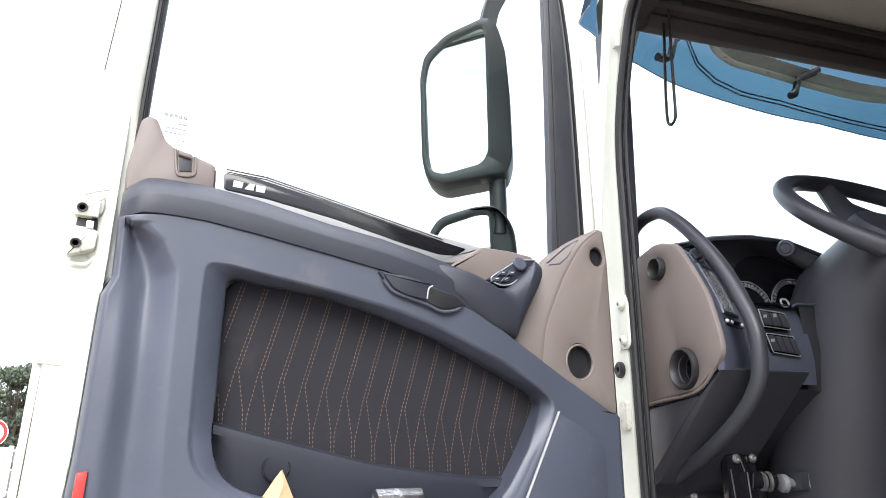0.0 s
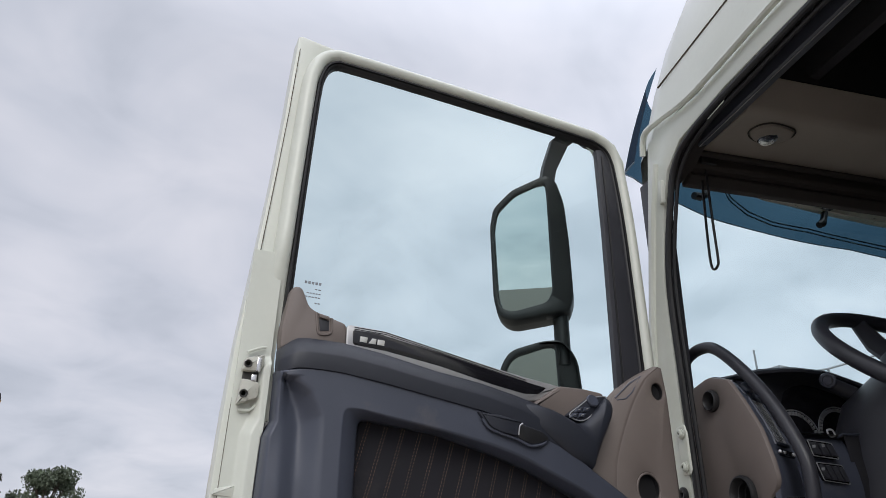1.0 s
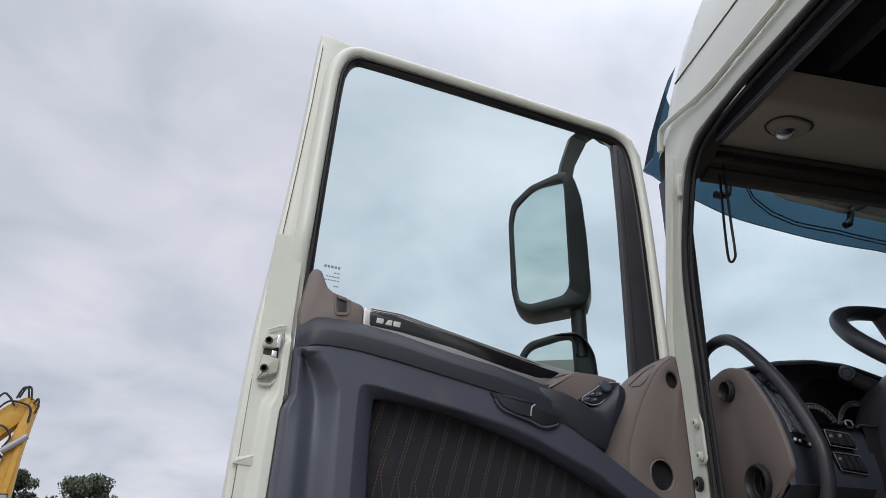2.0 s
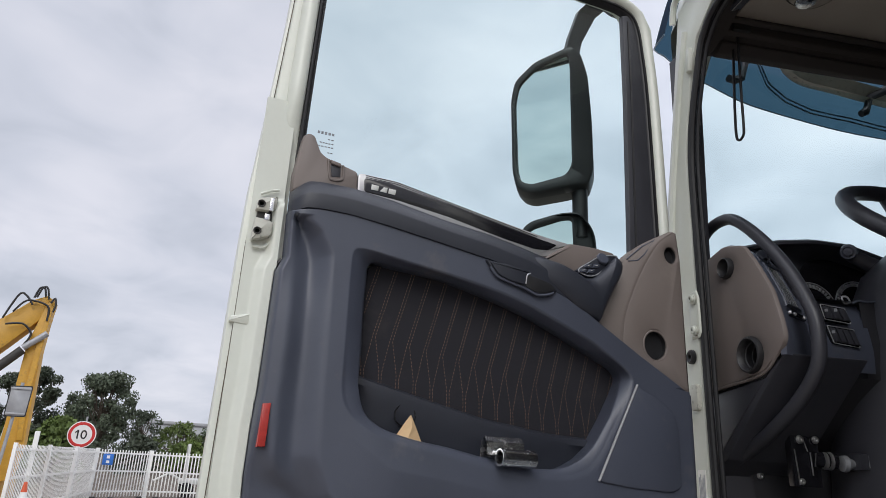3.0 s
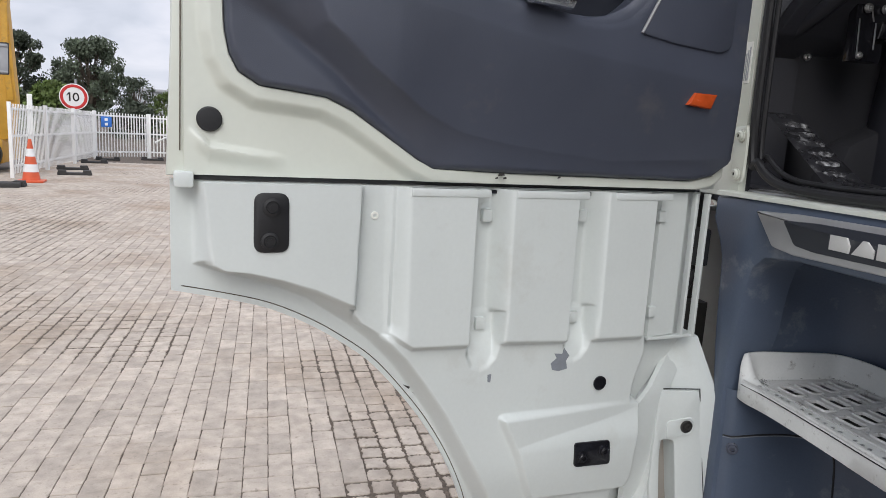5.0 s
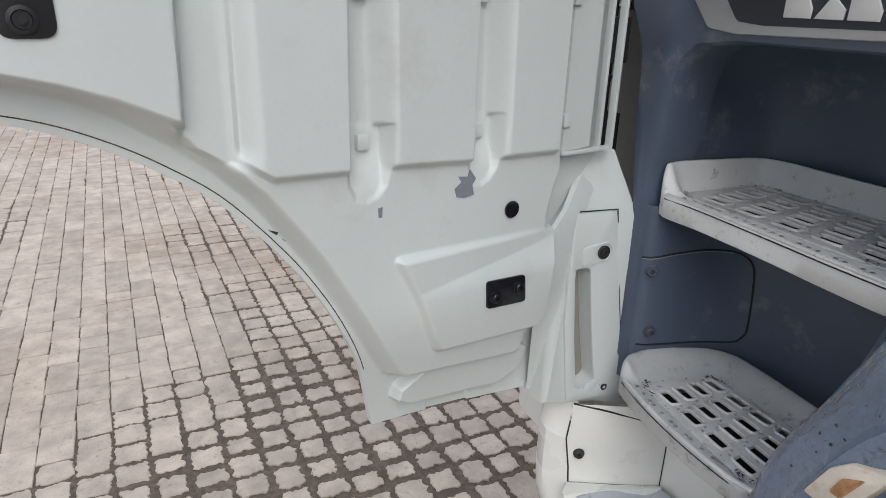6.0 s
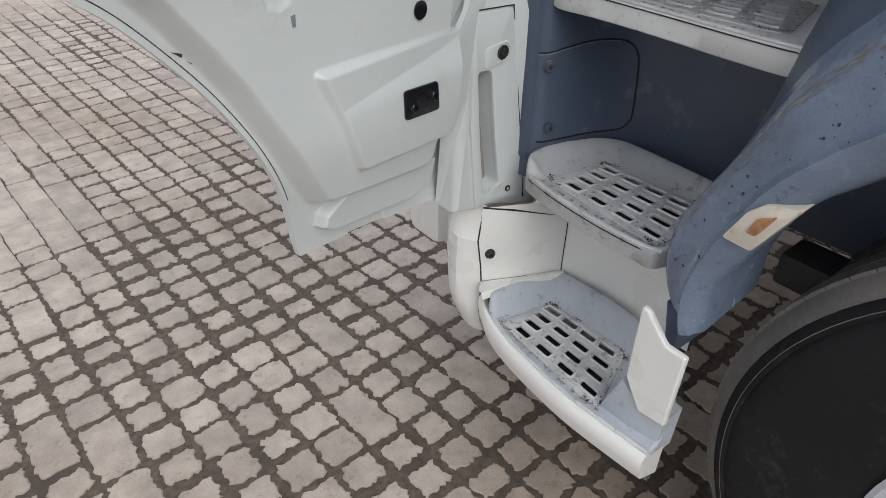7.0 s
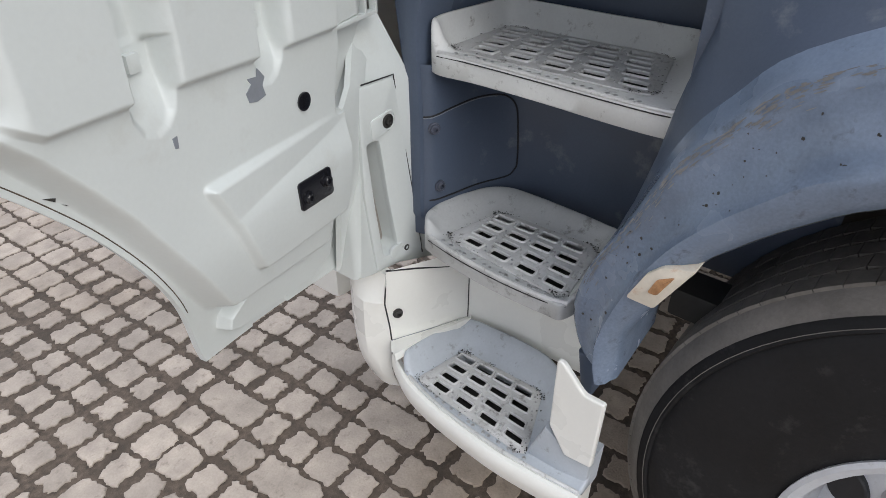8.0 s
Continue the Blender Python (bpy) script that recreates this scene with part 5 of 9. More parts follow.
bm = bmesh.new()
tube(bm, [D(-0.672 + 0.020 * math.cos(a), 1.874 + 0.020 * math.sin(a), -0.024) for a in [2 * math.pi * k / 24 for k in range(24)]], 0.0015, 6, True)
part("pocket_button", bm, GLOSSBLACK, door)

# moulded white area below the trim
trim_low = line([(-0.945, 1.72), (-0.938, 1.69), (-0.92, 1.657), (-0.88, 1.647), (-0.80, 1.642), (-0.746, 1.612), (-0.66, 1.558), (-0.622, 1.544), (-0.48, 1.543), (-0.112, 1.541), (-0.03, 1.553), (-0.008, 1.57), (0.006, 1.60)])


def white_depth(P):
    g = -inside_depth(P, border)
    d = -0.010 - 0.016 * ramp(g, -0.004, 0.002) * ramp(-g, -0.036, -0.016)
    d = np.where(g < -0.004, -0.012, d)
    s = P[:, 1] - np.interp(P[:, 0], [-0.986, -0.96, -0.895, -0.845], [1.583, 1.562, 1.553, 1.547])
    d -= 0.009 * ramp(-s, -0.004, 0.006) * ramp(s, -0.03, -0.006) * ramp(P[:, 0], -0.992, -0.965) * ramp(-P[:, 0], 0.845, 0.91)
    return d


bm = bmesh.new()
relief(bm, np.linspace(-0.994, -0.9365, 40), lambda x: 1.5175, lambda x: 2.46, 330, white_depth, D, 0.0)
relief(bm, np.concatenate([np.linspace(-0.9365, -0.90, 24)[:-1], np.linspace(-0.90, -0.02, 240)]), lambda x: 1.5175, lambda x: trim_low(x) + 0.06, 90, white_depth, D, 0.0)
part("lower_frame", bm, WHITE, door)
bm = bmesh.new()
box(bm, (-1.0, -0.004, 1.5105), (-0.06, 0.002, 1.5185), bev=0.001)
part("weather_strip", bm, RUBBER, door)
for x, z, w, h in ((-0.515, 1.531, 0.012, 0.006), (-0.505, 1.526, 0.006, 0.004), (-0.40, 1.530, 0.006, 0.004), (-0.52, 1.526, 0.005, 0.003)):
    bm = bmesh.new()
    slab(bm, [(x, z), (x + w, z + 0.001), (x + w * 0.8, z + h), (x + w * 0.1, z + h * 0.8)], -0.0345, -0.033, D, 0.0)
    part("paint_chip", bm, DARKMETAL, door, "small dark paint chip", 0)
bm = bmesh.new()
lathe(bm, [(0.0172, 0), (0.0172, 0.008), (0.015, 0.0105), (0.008, 0.0112)], (-0.961, -0.006, 1.595), (0, -1, 0), 28)
part("rubber_plug", bm, RUBBER, door, "round black rubber plug")

# ---- armrest band
st = [(-0.9300, 2.2620, 2.2140, -0.0380), (-0.9280, 2.2630, 2.2145, -0.0500), (-0.9215, 2.2680, 2.2140, -0.0640), (-0.9100, 2.2770, 2.2180, -0.0740), (-0.9000, 2.2830, 2.2210, -0.0775), (-0.8799, 2.2856, 2.2224, -0.0787), (-0.8472, 2.2856, 2.2224, -0.0796), (-0.8155, 2.2856, 2.2213, -0.0796), (-0.7387, 2.2764, 2.2122, -0.0805), (-0.6241, 2.256, 2.1958, -0.0805), (-0.5299, 2.2448, 2.1816, -0.0805), (-0.4501, 2.2295, 2.1632, -0.0796), (-0.3856, 2.2152, 2.1408, -0.0778), (-0.3426, 2.202, 2.1224, -0.0742), (-0.3068, 2.1897, 2.1102, -0.0670)]
# armrest and its end: shade of the front put into the colour
bm = bmesh.new()
sec = []
for x, t, b, y in st:
    h = t - b
    sec.append([D(x, t - 0.004, -0.02), D(x, t, y * 0.58), D(x, t - 0.015 * h, y * 0.66), D(x, t - 0.05 * h, y * 0.74), D(x, t - 0.50 * h, y * 0.985), D(x, t - 0.56 * h, y), D(x, b + 0.06 * h, y * 0.975), D(x, b + 0.015 * h, y * 0.97), D(x, b, y * 0.95), D(x, b - 0.001, -0.03)])
loft(bm, sec, True, True)
part("armrest", bm, ARM, door, "dark grey armrest running into the switch pod, its shade in the colour", 40)
# rounded end of the armrest, carrying the switches
rim = [(-0.440, 2.210), (-0.38, 2.206), (-0.334, 2.191), (-0.311, 2.182), (-0.296, 2.183), (-0.282, 2.189), (-0.255, 2.213), (-0.227, 2.239), (-0.217, 2.248), (-0.207, 2.246), (-0.198, 2.235), (-0.204, 2.211), (-0.240, 2.149), (-0.268, 2.098), (-0.276, 2.093), (-0.322, 2.109), (-0.36, 2.134), (-0.44, 2.175)]
rim_depth = [-0.050, -0.066, -0.066, -0.064, -0.062, -0.060, -0.056, -0.050, -0.047, -0.045, -0.043, -0.042, -0.046, -0.056, -0.060, -0.066, -0.070, -0.050]
rim = spline([(u, v, d) for (u, v), d in zip(rim, rim_depth)], 4, True)
bm = bmesh.new()
loft(bm, [[D(-0.275 + (u + 0.275) * k, 2.14 + (v - 2.14) * k, d + (-0.087 - d) * math.sqrt(1 - min(1.0, k) ** 3)) for u, v, d in rim] for k in (0.02, 0.25, 0.5, 0.68, 0.8, 0.88, 0.94, 0.975, 0.993, 1.0)] + [[D(u, v, -0.02) for u, v, d in rim]], True, True)
part("pod_front", bm, ARM, door, "rounded end of the armrest, darkened for its shaded front", 60)
# satin strip with a gloss inlay and a badge of plain blocks
bm = bmesh.new()
strip = rounded([(-0.806, 2.329), (-0.804, 2.276), (-0.768, 2.275), (-0.606, 2.255), (-0.481, 2.234), (-0.410, 2.223), (-0.375, 2.226), (-0.342, 2.245), (-0.312, 2.263), (-0.336, 2.266), (-0.404, 2.273), (-0.50, 2.288), (-0.608, 2.306), (-0.726, 2.327)], 0.012)
slab(bm, strip, -0.036, -0.01, D, 0.004)
strip_ob = part("trim_strip", bm, SATIN, door, "satin silver trim strip")
bm = bmesh.new()
slab(bm, rounded([(-0.793, 2.319), (-0.791, 2.2895), (-0.724, 2.286), (-0.607, 2.271), (-0.48, 2.247), (-0.41, 2.237), (-0.376, 2.240), (-0.353, 2.256), (-0.43, 2.2665), (-0.50, 2.279), (-0.607, 2.2985), (-0.74, 2.319)], 0.006), -0.0375, -0.03, D, 0.002)
part("inlay", bm, GLOSSBLACK, strip_ob, "gloss black inlay with a pale badge")
for k in range(2):
    bm = bmesh.new()
    tube(bm, [D(-0.79, 2.3245 - 0.004 * k, -0.0365), D(-0.726, 2.3235 - 0.004 * k, -0.0365), D(-0.608, 2.3035 - 0.004 * k, -0.0365), D(-0.404, 2.2665 - 0.004 * k, -0.0365)], 0.0008, 5)
    part("groove_line", bm, GLOSSBLACK, strip_ob)
for k in range(3):
    x = -0.778 + 0.0178 * k
    z = 2.2965 - 0.0006 * k
    bm = bmesh.new()
    slab(bm, [(x, z), (x + 0.0145, z - 0.0005), (x + 0.016, z + 0.0105), (x + (0.001 if k != 1 else 0.008), z + 0.011)], -0.0388, -0.037, D, 0.0005)
    part("badge_block", bm, LETTER, strip_ob, "pale badge block")
# brown-grey cap at the window's corner
bm = bmesh.new()
slab(bm, rounded([(-0.928, 2.262), (-0.930, 2.30), (-0.920, 2.380), (-0.910, 2.389), (-0.898, 2.386), (-0.882, 2.352), (-0.868, 2.344), (-0.837, 2.336), (-0.806, 2.328), (-0.804, 2.27)], 0.008), -0.040, -0.01, D, 0.007)
cap = part("corner_cap", bm, TAN, door, "brown-grey cap at the window corner")
bm = bmesh.new()
tube(bm, spline([D(-0.868, 2.340, -0.0405), D(-0.862, 2.304, -0.0405), D(-0.855, 2.299, -0.0405), D(-0.842, 2.301, -0.0405), D(-0.836, 2.308, -0.0405), D(-0.838, 2.333, -0.0405)], 4), 0.0025, 6)
part("lock_surround", bm, TAN, cap)
bm = bmesh.new()
slab(bm, [(-0.864, 2.338), (-0.843, 2.334), (-0.841, 2.308), (-0.858, 2.305)], -0.0415, -0.03, D, 0.001)
part("lock_button", bm, TRIM2, cap, "dark lock slide")
bm = bmesh.new()
slab(bm, [(-0.864, 2.338), (-0.843, 2.334), (-0.8435, 2.327), (-0.8625, 2.330)], -0.047, -0.03, D, 0.002)
part("lock_tab", bm, TAN, cap)
# ledge under the strip and the brown-grey pod top
bm = bmesh.new()
slab(bm, [(-0.81, 2.32), (-0.62, 2.30), (-0.40, 2.26), (-0.34, 2.25), (-0.36, 2.17), (-0.62, 2.22), (-0.81, 2.25)], -0.030, 0.0, D, 0.004)
part("ledge", bm, TAN, door)
bm = bmesh.new()
slab(bm, rounded([(-0.4091, 2.204), (-0.3795, 2.2264), (-0.3293, 2.2601), (-0.2658, 2.2611), (-0.2167, 2.257), (-0.2096, 2.2244), (-0.2965, 2.1734)], 0.006), -0.052, -0.01, D, 0.005)
part("pod_top", bm, TAN, door, "brown-grey top of the switch pod")
# switches
TILT = lambda u, v, d: D(u, v, d - 0.003 + 0.14 * (v - 2.19) + 0.03 * (u + 0.31))
bm = bmesh.new()
slab(bm, rounded([(-0.326, 2.196), (-0.262, 2.241), (-0.222, 2.250), (-0.211, 2.243), (-0.276, 2.190), (-0.304, 2.183)], 0.008), -0.066, -0.04, TILT, 0.003)
pod = part("switch_panel", bm, ARM, door, "dark panel with window and mirror switches")
bm = bmesh.new()
tube(bm, spline([TILT(u, v, -0.0665) for u, v in ((-0.322, 2.197), (-0.290, 2.220), (-0.260, 2.239), (-0.224, 2.247), (-0.215, 2.243), (-0.245, 2.217), (-0.278, 2.192), (-0.304, 2.187))], 4, True), 0.0014, 6, True)
part("panel_edge", bm, GALV, pod)
bm = bmesh.new()
lathe(bm, [(0.014, 0), (0.014, 0.004), (0.0125, 0.006), (0.009, 0.006)], TILT(-0.256, 2.2330, -0.066), (0, -1, 0.35), 18)
part("mirror_knob", bm, TRIM, pod)
for x, z in ((-0.2960, 2.2100), (-0.2760, 2.2130), (-0.3110, 2.1965), (-0.2910, 2.1985)):
    bm = bmesh.new()
    slab(bm, rounded([(x - 0.013, z - 0.007), (x + 0.005, z - 0.003), (x + 0.013, z + 0.006), (x - 0.005, z + 0.004)], 0.002), -0.070, -0.064, TILT, 0.0015)
    part("switch_key", bm, TRIM, pod, "dark window switch")
    bm = bmesh.new()
    slab(bm, [(x - 0.003, z - 0.001), (x + 0.003, z + 0.001), (x + 0.003, z + 0.0022), (x - 0.003, z + 0.0002)], -0.0707, -0.0695, TILT, 0.0)
    part("switch_symbol", bm, LETTER, pod)
# inner handle in its recess, whose shade is put into flat dark plates
bm = bmesh.new()
slab(bm, rounded([(-0.545, 2.181), (-0.500, 2.1755), (-0.442, 2.1640), (-0.392, 2.1530), (-0.379, 2.1400), (-0.405, 2.1290), (-0.429, 2.1250), (-0.455, 2.1340), (-0.493, 2.1430), (-0.518, 2.1510), (-0.534, 2.1680)], 0.006), -0.0815, -0.04, D, 0.002)
bowl = part("handle_bowl", bm, ARM, door, "dark plate for the shaded bowl behind the inner handle")
bm = bmesh.new()
slab(bm, rounded([(-0.458, 2.1650), (-0.398, 2.1520), (-0.384, 2.1410), (-0.406, 2.1315), (-0.429, 2.1280), (-0.456, 2.1370)], 0.006), -0.0828, -0.06, D, 0.001)
part("bowl_hollow", bm, RUBBER, bowl)
bm = bmesh.new()
tube(bm, spline([D(-0.534, 2.1670, -0.079), D(-0.518, 2.1500, -0.080), D(-0.493, 2.1420, -0.081), D(-0.455, 2.1330, -0.081), D(-0.429, 2.1240, -0.081), D(-0.405, 2.1275, -0.081), D(-0.390, 2.1345, -0.079)], 5), 0.0026, 8)
part("bowl_lip", bm, TRIM, door)
bm = bmesh.new()
slab(bm, rounded([(-0.537, 2.1765), (-0.497, 2.1765), (-0.447, 2.1655), (-0.457, 2.1600), (-0.459, 2.1390), (-0.496, 2.1440), (-0.518, 2.1530)], 0.006), -0.088, -0.07, lambda u, v, d: D(u, v, d - 0.05 * (u + 0.48) * (1 if d < -0.08 else 0)), 0.003)
lever = part("inner_handle", bm, ARM, door, "dark grey door lever")
bm = bmesh.new()
tube(bm, spline([D(-0.449, 2.1640, -0.0900), D(-0.4565, 2.158, -0.0900), D(-0.4590, 2.1410, -0.0895)], 4), 0.0014, 6)
part("lever_edge", bm, SATIN, lever)
# brown-grey cover by the hinge with two round openings
fold = spline([(-0.200, 2.042), (-0.199, 2.067), (-0.191, 2.118), (-0.167, 2.178), (-0.133, 2.243), (-0.089, 2.305), (-0.045, 2.339)], 4)
outer = spline([(-0.210, 2.046), (-0.258, 2.093), (-0.234, 2.137), (-0.1942, 2.204), (-0.176, 2.254), (-0.1174, 2.303), (-0.046, 2.343)], 4)
cover = rounded(list(fold) + [(-0.0335, 2.3397), (-0.0263, 2.2703), (-0.0243, 1.9643), (-0.0509, 1.9694), (-0.1226, 2.0)], 0.004)
ring1 = [(-0.111 + 0.0300 * math.cos(a), 2.065 + 0.0325 * math.sin(a)) for a in [2 * math.pi * k / 24 for k in range(24)]]
ring2 = [(-0.054 + 0.0165 * math.cos(a), 2.280 + 0.019 * math.sin(a)) for a in [2 * math.pi * k / 20 for k in range(20)]]
bm = bmesh.new()
slab(bm, cover, -0.048, -0.005, D, 0.006, [ring1, ring2])
loft(bm, [[D(p[0] + 0.004, p[1] - 0.001, -0.0462), D(p[0], p[1], -0.0470), D(p[0] * 0.85 + q[0] * 0.15, p[1] * 0.85 + q[1] * 0.15, -0.0462), D(p[0] * 0.1 + q[0] * 0.9, p[1] * 0.1 + q[1] * 0.9, -0.036), D(q[0], q[1], -0.034), D(q[0], q[1], -0.005)] for p, q in zip(fold, outer)])
hcover = part("hinge_cover", bm, TAN, door, "brown-grey cover by the hinge with two round openings")
# black sheet and sleeve close behind each opening replace its deep shade
for rg in (ring1, ring2):
    bm = bmesh.new()
    slab(bm, inset(rg, -0.004), -0.0335, -0.0305, D, 0.0)
    part("opening_back", bm, RUBBER, hcover)
    bm = bmesh.new()
    loft(bm, [[D(u, v, -0.044) for u, v in inset(rg, 0.0008)], [D(u, v, -0.031) for u, v in inset(rg, 0.0012)]], True)
    part("opening_sleeve", bm, RUBBER, hcover)
bm = bmesh.new()
tube(bm, [D(-0.111 + 0.032 * math.cos(a), 2.062 + 0.0335 * math.sin(a), -0.046) for a in [2 * math.pi * k / 28 for k in range(28)]], 0.0025, 6, True)
part("opening_rim", bm, TAN, hcover)
bm = bmesh.new()
tube(bm, [D(u, v, d) for u, v, d in ((-0.172, 2.254, -0.0365), (-0.128, 2.292, -0.0380), (-0.095, 2.312, -0.0400), (-0.128, 2.270, -0.0440), (-0.146, 2.254, -0.0425), (-0.168, 2.250, -0.0370))], 0.0016, 6)
part("cover_seam", bm, TRIM, hcover)
# loudspeaker cover
spk = rounded([(-0.1901, 1.9653), (-0.2894, 1.7756), (-0.2147, 1.7664), (-0.1164, 1.7613), (-0.0919, 1.7715), (-0.0898, 1.8776), (-0.099, 1.9174), (-0.142, 1.9439)], 0.010)
bm = bmesh.new()
slab(bm, spk, -0.0812, -0.05, D, 0.003)
spk_ob = part("speaker_cover", bm, TRIM, door, "black loudspeaker cover with a bright edge")
bm = bmesh.new()
tube(bm, [D(-0.1922, 1.9674, -0.0815), D(-0.2919, 1.7766, -0.0825)], 0.0024, 6)
part("bright_edge", bm, SATIN, spk_ob)
bm = bmesh.new()
slab(bm, [(-0.9332, 1.8715), (-0.9199, 1.8735), (-0.9209, 1.8042), (-0.9342, 1.8031)], -0.066, -0.02, D, 0.002)
part("red_reflector", bm, REDPLASTIC, door, "red reflector")
bm = bmesh.new()
slab(bm, [(-0.1645, 1.6899), (-0.1144, 1.6899), (-0.1256, 1.6644), (-0.1778, 1.6685)], -0.0850, -0.05, D, 0.003)
part("orange_reflector", bm, ORANGEPLASTIC, door, "orange reflector")

# hinges and screws on the pillar side
for z in (2.175, 1.60):
    bm = bmesh.new()
    slab(bm, rounded([(0.025, z - 0.045), (0.032, z - 0.056), (0.062, z - 0.056), (0.066, z + 0.056), (0.032, z + 0.060), (0.025, z + 0.040)], 0.005), 0.050, 0.056, lambda u, v, d: S(u - 0.027, v - 0.013, d), 0.003)
    hinge = part("hinge_plate", bm, WHITE, truck, "white bolted hinge plate")
    for dz in (0.038, -0.038):
        part("hinge_bolt", bolt(bmesh.new(), S(0.012, z - 0.013 + dz, 0.047), S(0, 0, -1) - S(0, 0, 0), 0.008), WHITE, hinge)
        bm = bmesh.new()
        lathe(bm, [(0.0135, 0.0), (0.0132, 0.0016), (0.0095, 0.0020), (0.0092, 0.0006)], S(0.012, z - 0.013 + dz, 0.0482), S(0, 0, -1) - S(0, 0, 0), 20, False)
        part("washer", bm, DULLCREAM, hinge)
        bm = bmesh.new()
        lathe(bm, [(0.0040, 0.0), (0.0036, 0.0005)], S(0.012, z - 0.013 + dz, 0.0405), S(0, 0, -1) - S(0, 0, 0), 6)
        part("bolt_socket", bm, DARKMETAL, hinge)
bm = bmesh.new()
lathe(bm, [(0.017, 0), (0.017, 0.006), (0.012, 0.010), (0.006, 0.008), (0.005, 0.002)], S(0.040, 2.065, 0.053), S(0, 0, -1) - S(0, 0, 0), 20)
part("black_grommet", bm, RUBBER, truck, "black grommet on the pillar")
bm = bmesh.new()
slab(bm, rounded([(0.0190, 1.94), (0.0490, 1.94), (0.0490, 2.0), (0.0190, 2.0)], 0.008), 0.045, 0.056, S, 0.003)
strike = part("check_strap", bm, DULLCREAM, truck, "steel check-strap bracket")
bm = bmesh.new()
tube(bm, [S(0.06, 1.925, 0.045), S(0.08, 1.92, 0.0), D(-0.02, 1.925, 0.0)], 0.006, 8)
part("strap_arm", bm, RUBBER, strike)
bm = bmesh.new()
slab(bm, [(0.0220, 1.73), (0.0520, 1.73), (0.0520, 1.81), (0.0220, 1.81)], 0.0535, 0.0555, S, 0.0)
plate = part("type_label", bm, FRESH, truck, "white type label with grey lines")
bm = bmesh.new()
for k in range(5):
    slab(bm, [(0.0260 + 0.005 * k, 1.735), (0.0280 + 0.005 * k, 1.735), (0.0280 + 0.005 * k, 1.80 - 0.006 * (k % 3)), (0.0260 + 0.005 * k, 1.80 - 0.006 * (k % 3))], 0.0525, 0.0536, S, 0.0)
part("print_line", bm, GALV, plate)

# ---------------------------------------------------------------- lower door extension
arch = line([(p[0], p[1]) for p in spline([(-1.013, 1.347), (-0.953, 1.334), (-0.881, 1.315), (-0.818, 1.287), (-0.762, 1.253), (-0.702, 1.207), (-0.634, 1.13), (-0.588, 1.066), (-0.546, 0.992), (-0.515, 0.914), (-0.500, 0.83)], 6)]
            + [(-0.494, 0.802), (-0.432, 0.797), (-0.38, 0.792), (-0.292, 0.781), (-0.235, 0.773), (-0.158, 0.761), (-0.028, 0.758)])
right_edge = lambda z: float(np.interp(z, [0.72, 1.09, 1.213, 1.5], [-0.150, -0.132, -0.030, -0.026]))
channel = [(-0.99, 1.380), (-0.95, 1.366), (-0.91, 1.354), (-0.864, 1.340), (-0.815, 1.318), (-0.762, 1.282), (-0.721, 1.250), (-0.677, 1.205), (-0.637, 1.152), (-0.600, 1.098), (-0.567, 1.040), (-0.530, 0.975), (-0.500, 0.918), (-0.484, 0.890), (-0.465, 0.876),
           (-0.230, 0.850), (-0.203, 0.862), (-0.190, 0.890), (-0.160, 1.0), (-0.155, 1.6), (-0.99, 1.6)]
shapes = [  # outline, depth, softness
    ([(-0.984, 1.56), (-0.736, 1.56), (-0.744, 1.313), (-0.764, 1.321), (-0.816, 1.345), (-0.864, 1.361), (-0.908, 1.372), (-0.945, 1.376), (-0.964, 1.388), (-0.970, 1.42)], -0.042, 0.010),
    ([(-0.750, 1.56), (-0.685, 1.56), (-0.685, 1.262), (-0.708, 1.267), (-0.738, 1.286), (-0.748, 1.302)], -0.019, 0.007),
    ([(-0.579, 1.245), (-0.532, 1.174), (-0.478, 1.105), (-0.19, 1.101), (-0.158, 1.197), (-0.16, 1.245)], -0.029, 0.010),
    ([(-0.455, 0.866), (-0.462, 0.845), (-0.440, 0.832), (-0.246, 0.810), (-0.200, 0.826), (-0.184, 0.870), (-0.30, 0.95)], -0.009, 0.005),
    ([(-0.148, 1.56), (-0.075, 1.56), (-0.075, 1.222), (-0.148, 1.218)], -0.008, 0.004),
]
lower_face = rounded([(-0.480, 1.106), (-0.438, 1.023), (-0.416, 0.959), (-0.405, 0.934), (-0.188, 0.922), (-0.174, 0.952), (-0.156, 1.103)], 0.012, 4)
# each rib: start and end of its slanting side, its steep side, and its foot as (x, z)
ribs = [(-0.704, -0.664, -0.548, [(-0.71, 1.267), (-0.682, 1.264), (-0.652, 1.244), (-0.548, 1.241)]), (-0.512, -0.482, -0.351, [(-0.50, 1.242), (-0.351, 1.234)]), (-0.318, -0.289, -0.180, [(-0.30, 1.234), (-0.180, 1.231)])]
spouts = [[(-0.548, 1.30), (-0.549, 1.222), (-0.540, 1.200), (-0.522, 1.194), (-0.505, 1.200), (-0.492, 1.216), (-0.486, 1.244), (-0.486, 1.30)], [(-0.352, 1.30), (-0.352, 1.214), (-0.345, 1.198), (-0.328, 1.194), (-0.312, 1.202), (-0.301, 1.218), (-0.296, 1.240), (-0.296, 1.30)]]


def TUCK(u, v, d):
    """Low down the skirt leans in under the cab, moved along the 6 s camera's sight lines."""
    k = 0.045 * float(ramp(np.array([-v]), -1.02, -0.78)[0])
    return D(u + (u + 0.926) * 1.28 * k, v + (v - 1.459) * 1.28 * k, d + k)


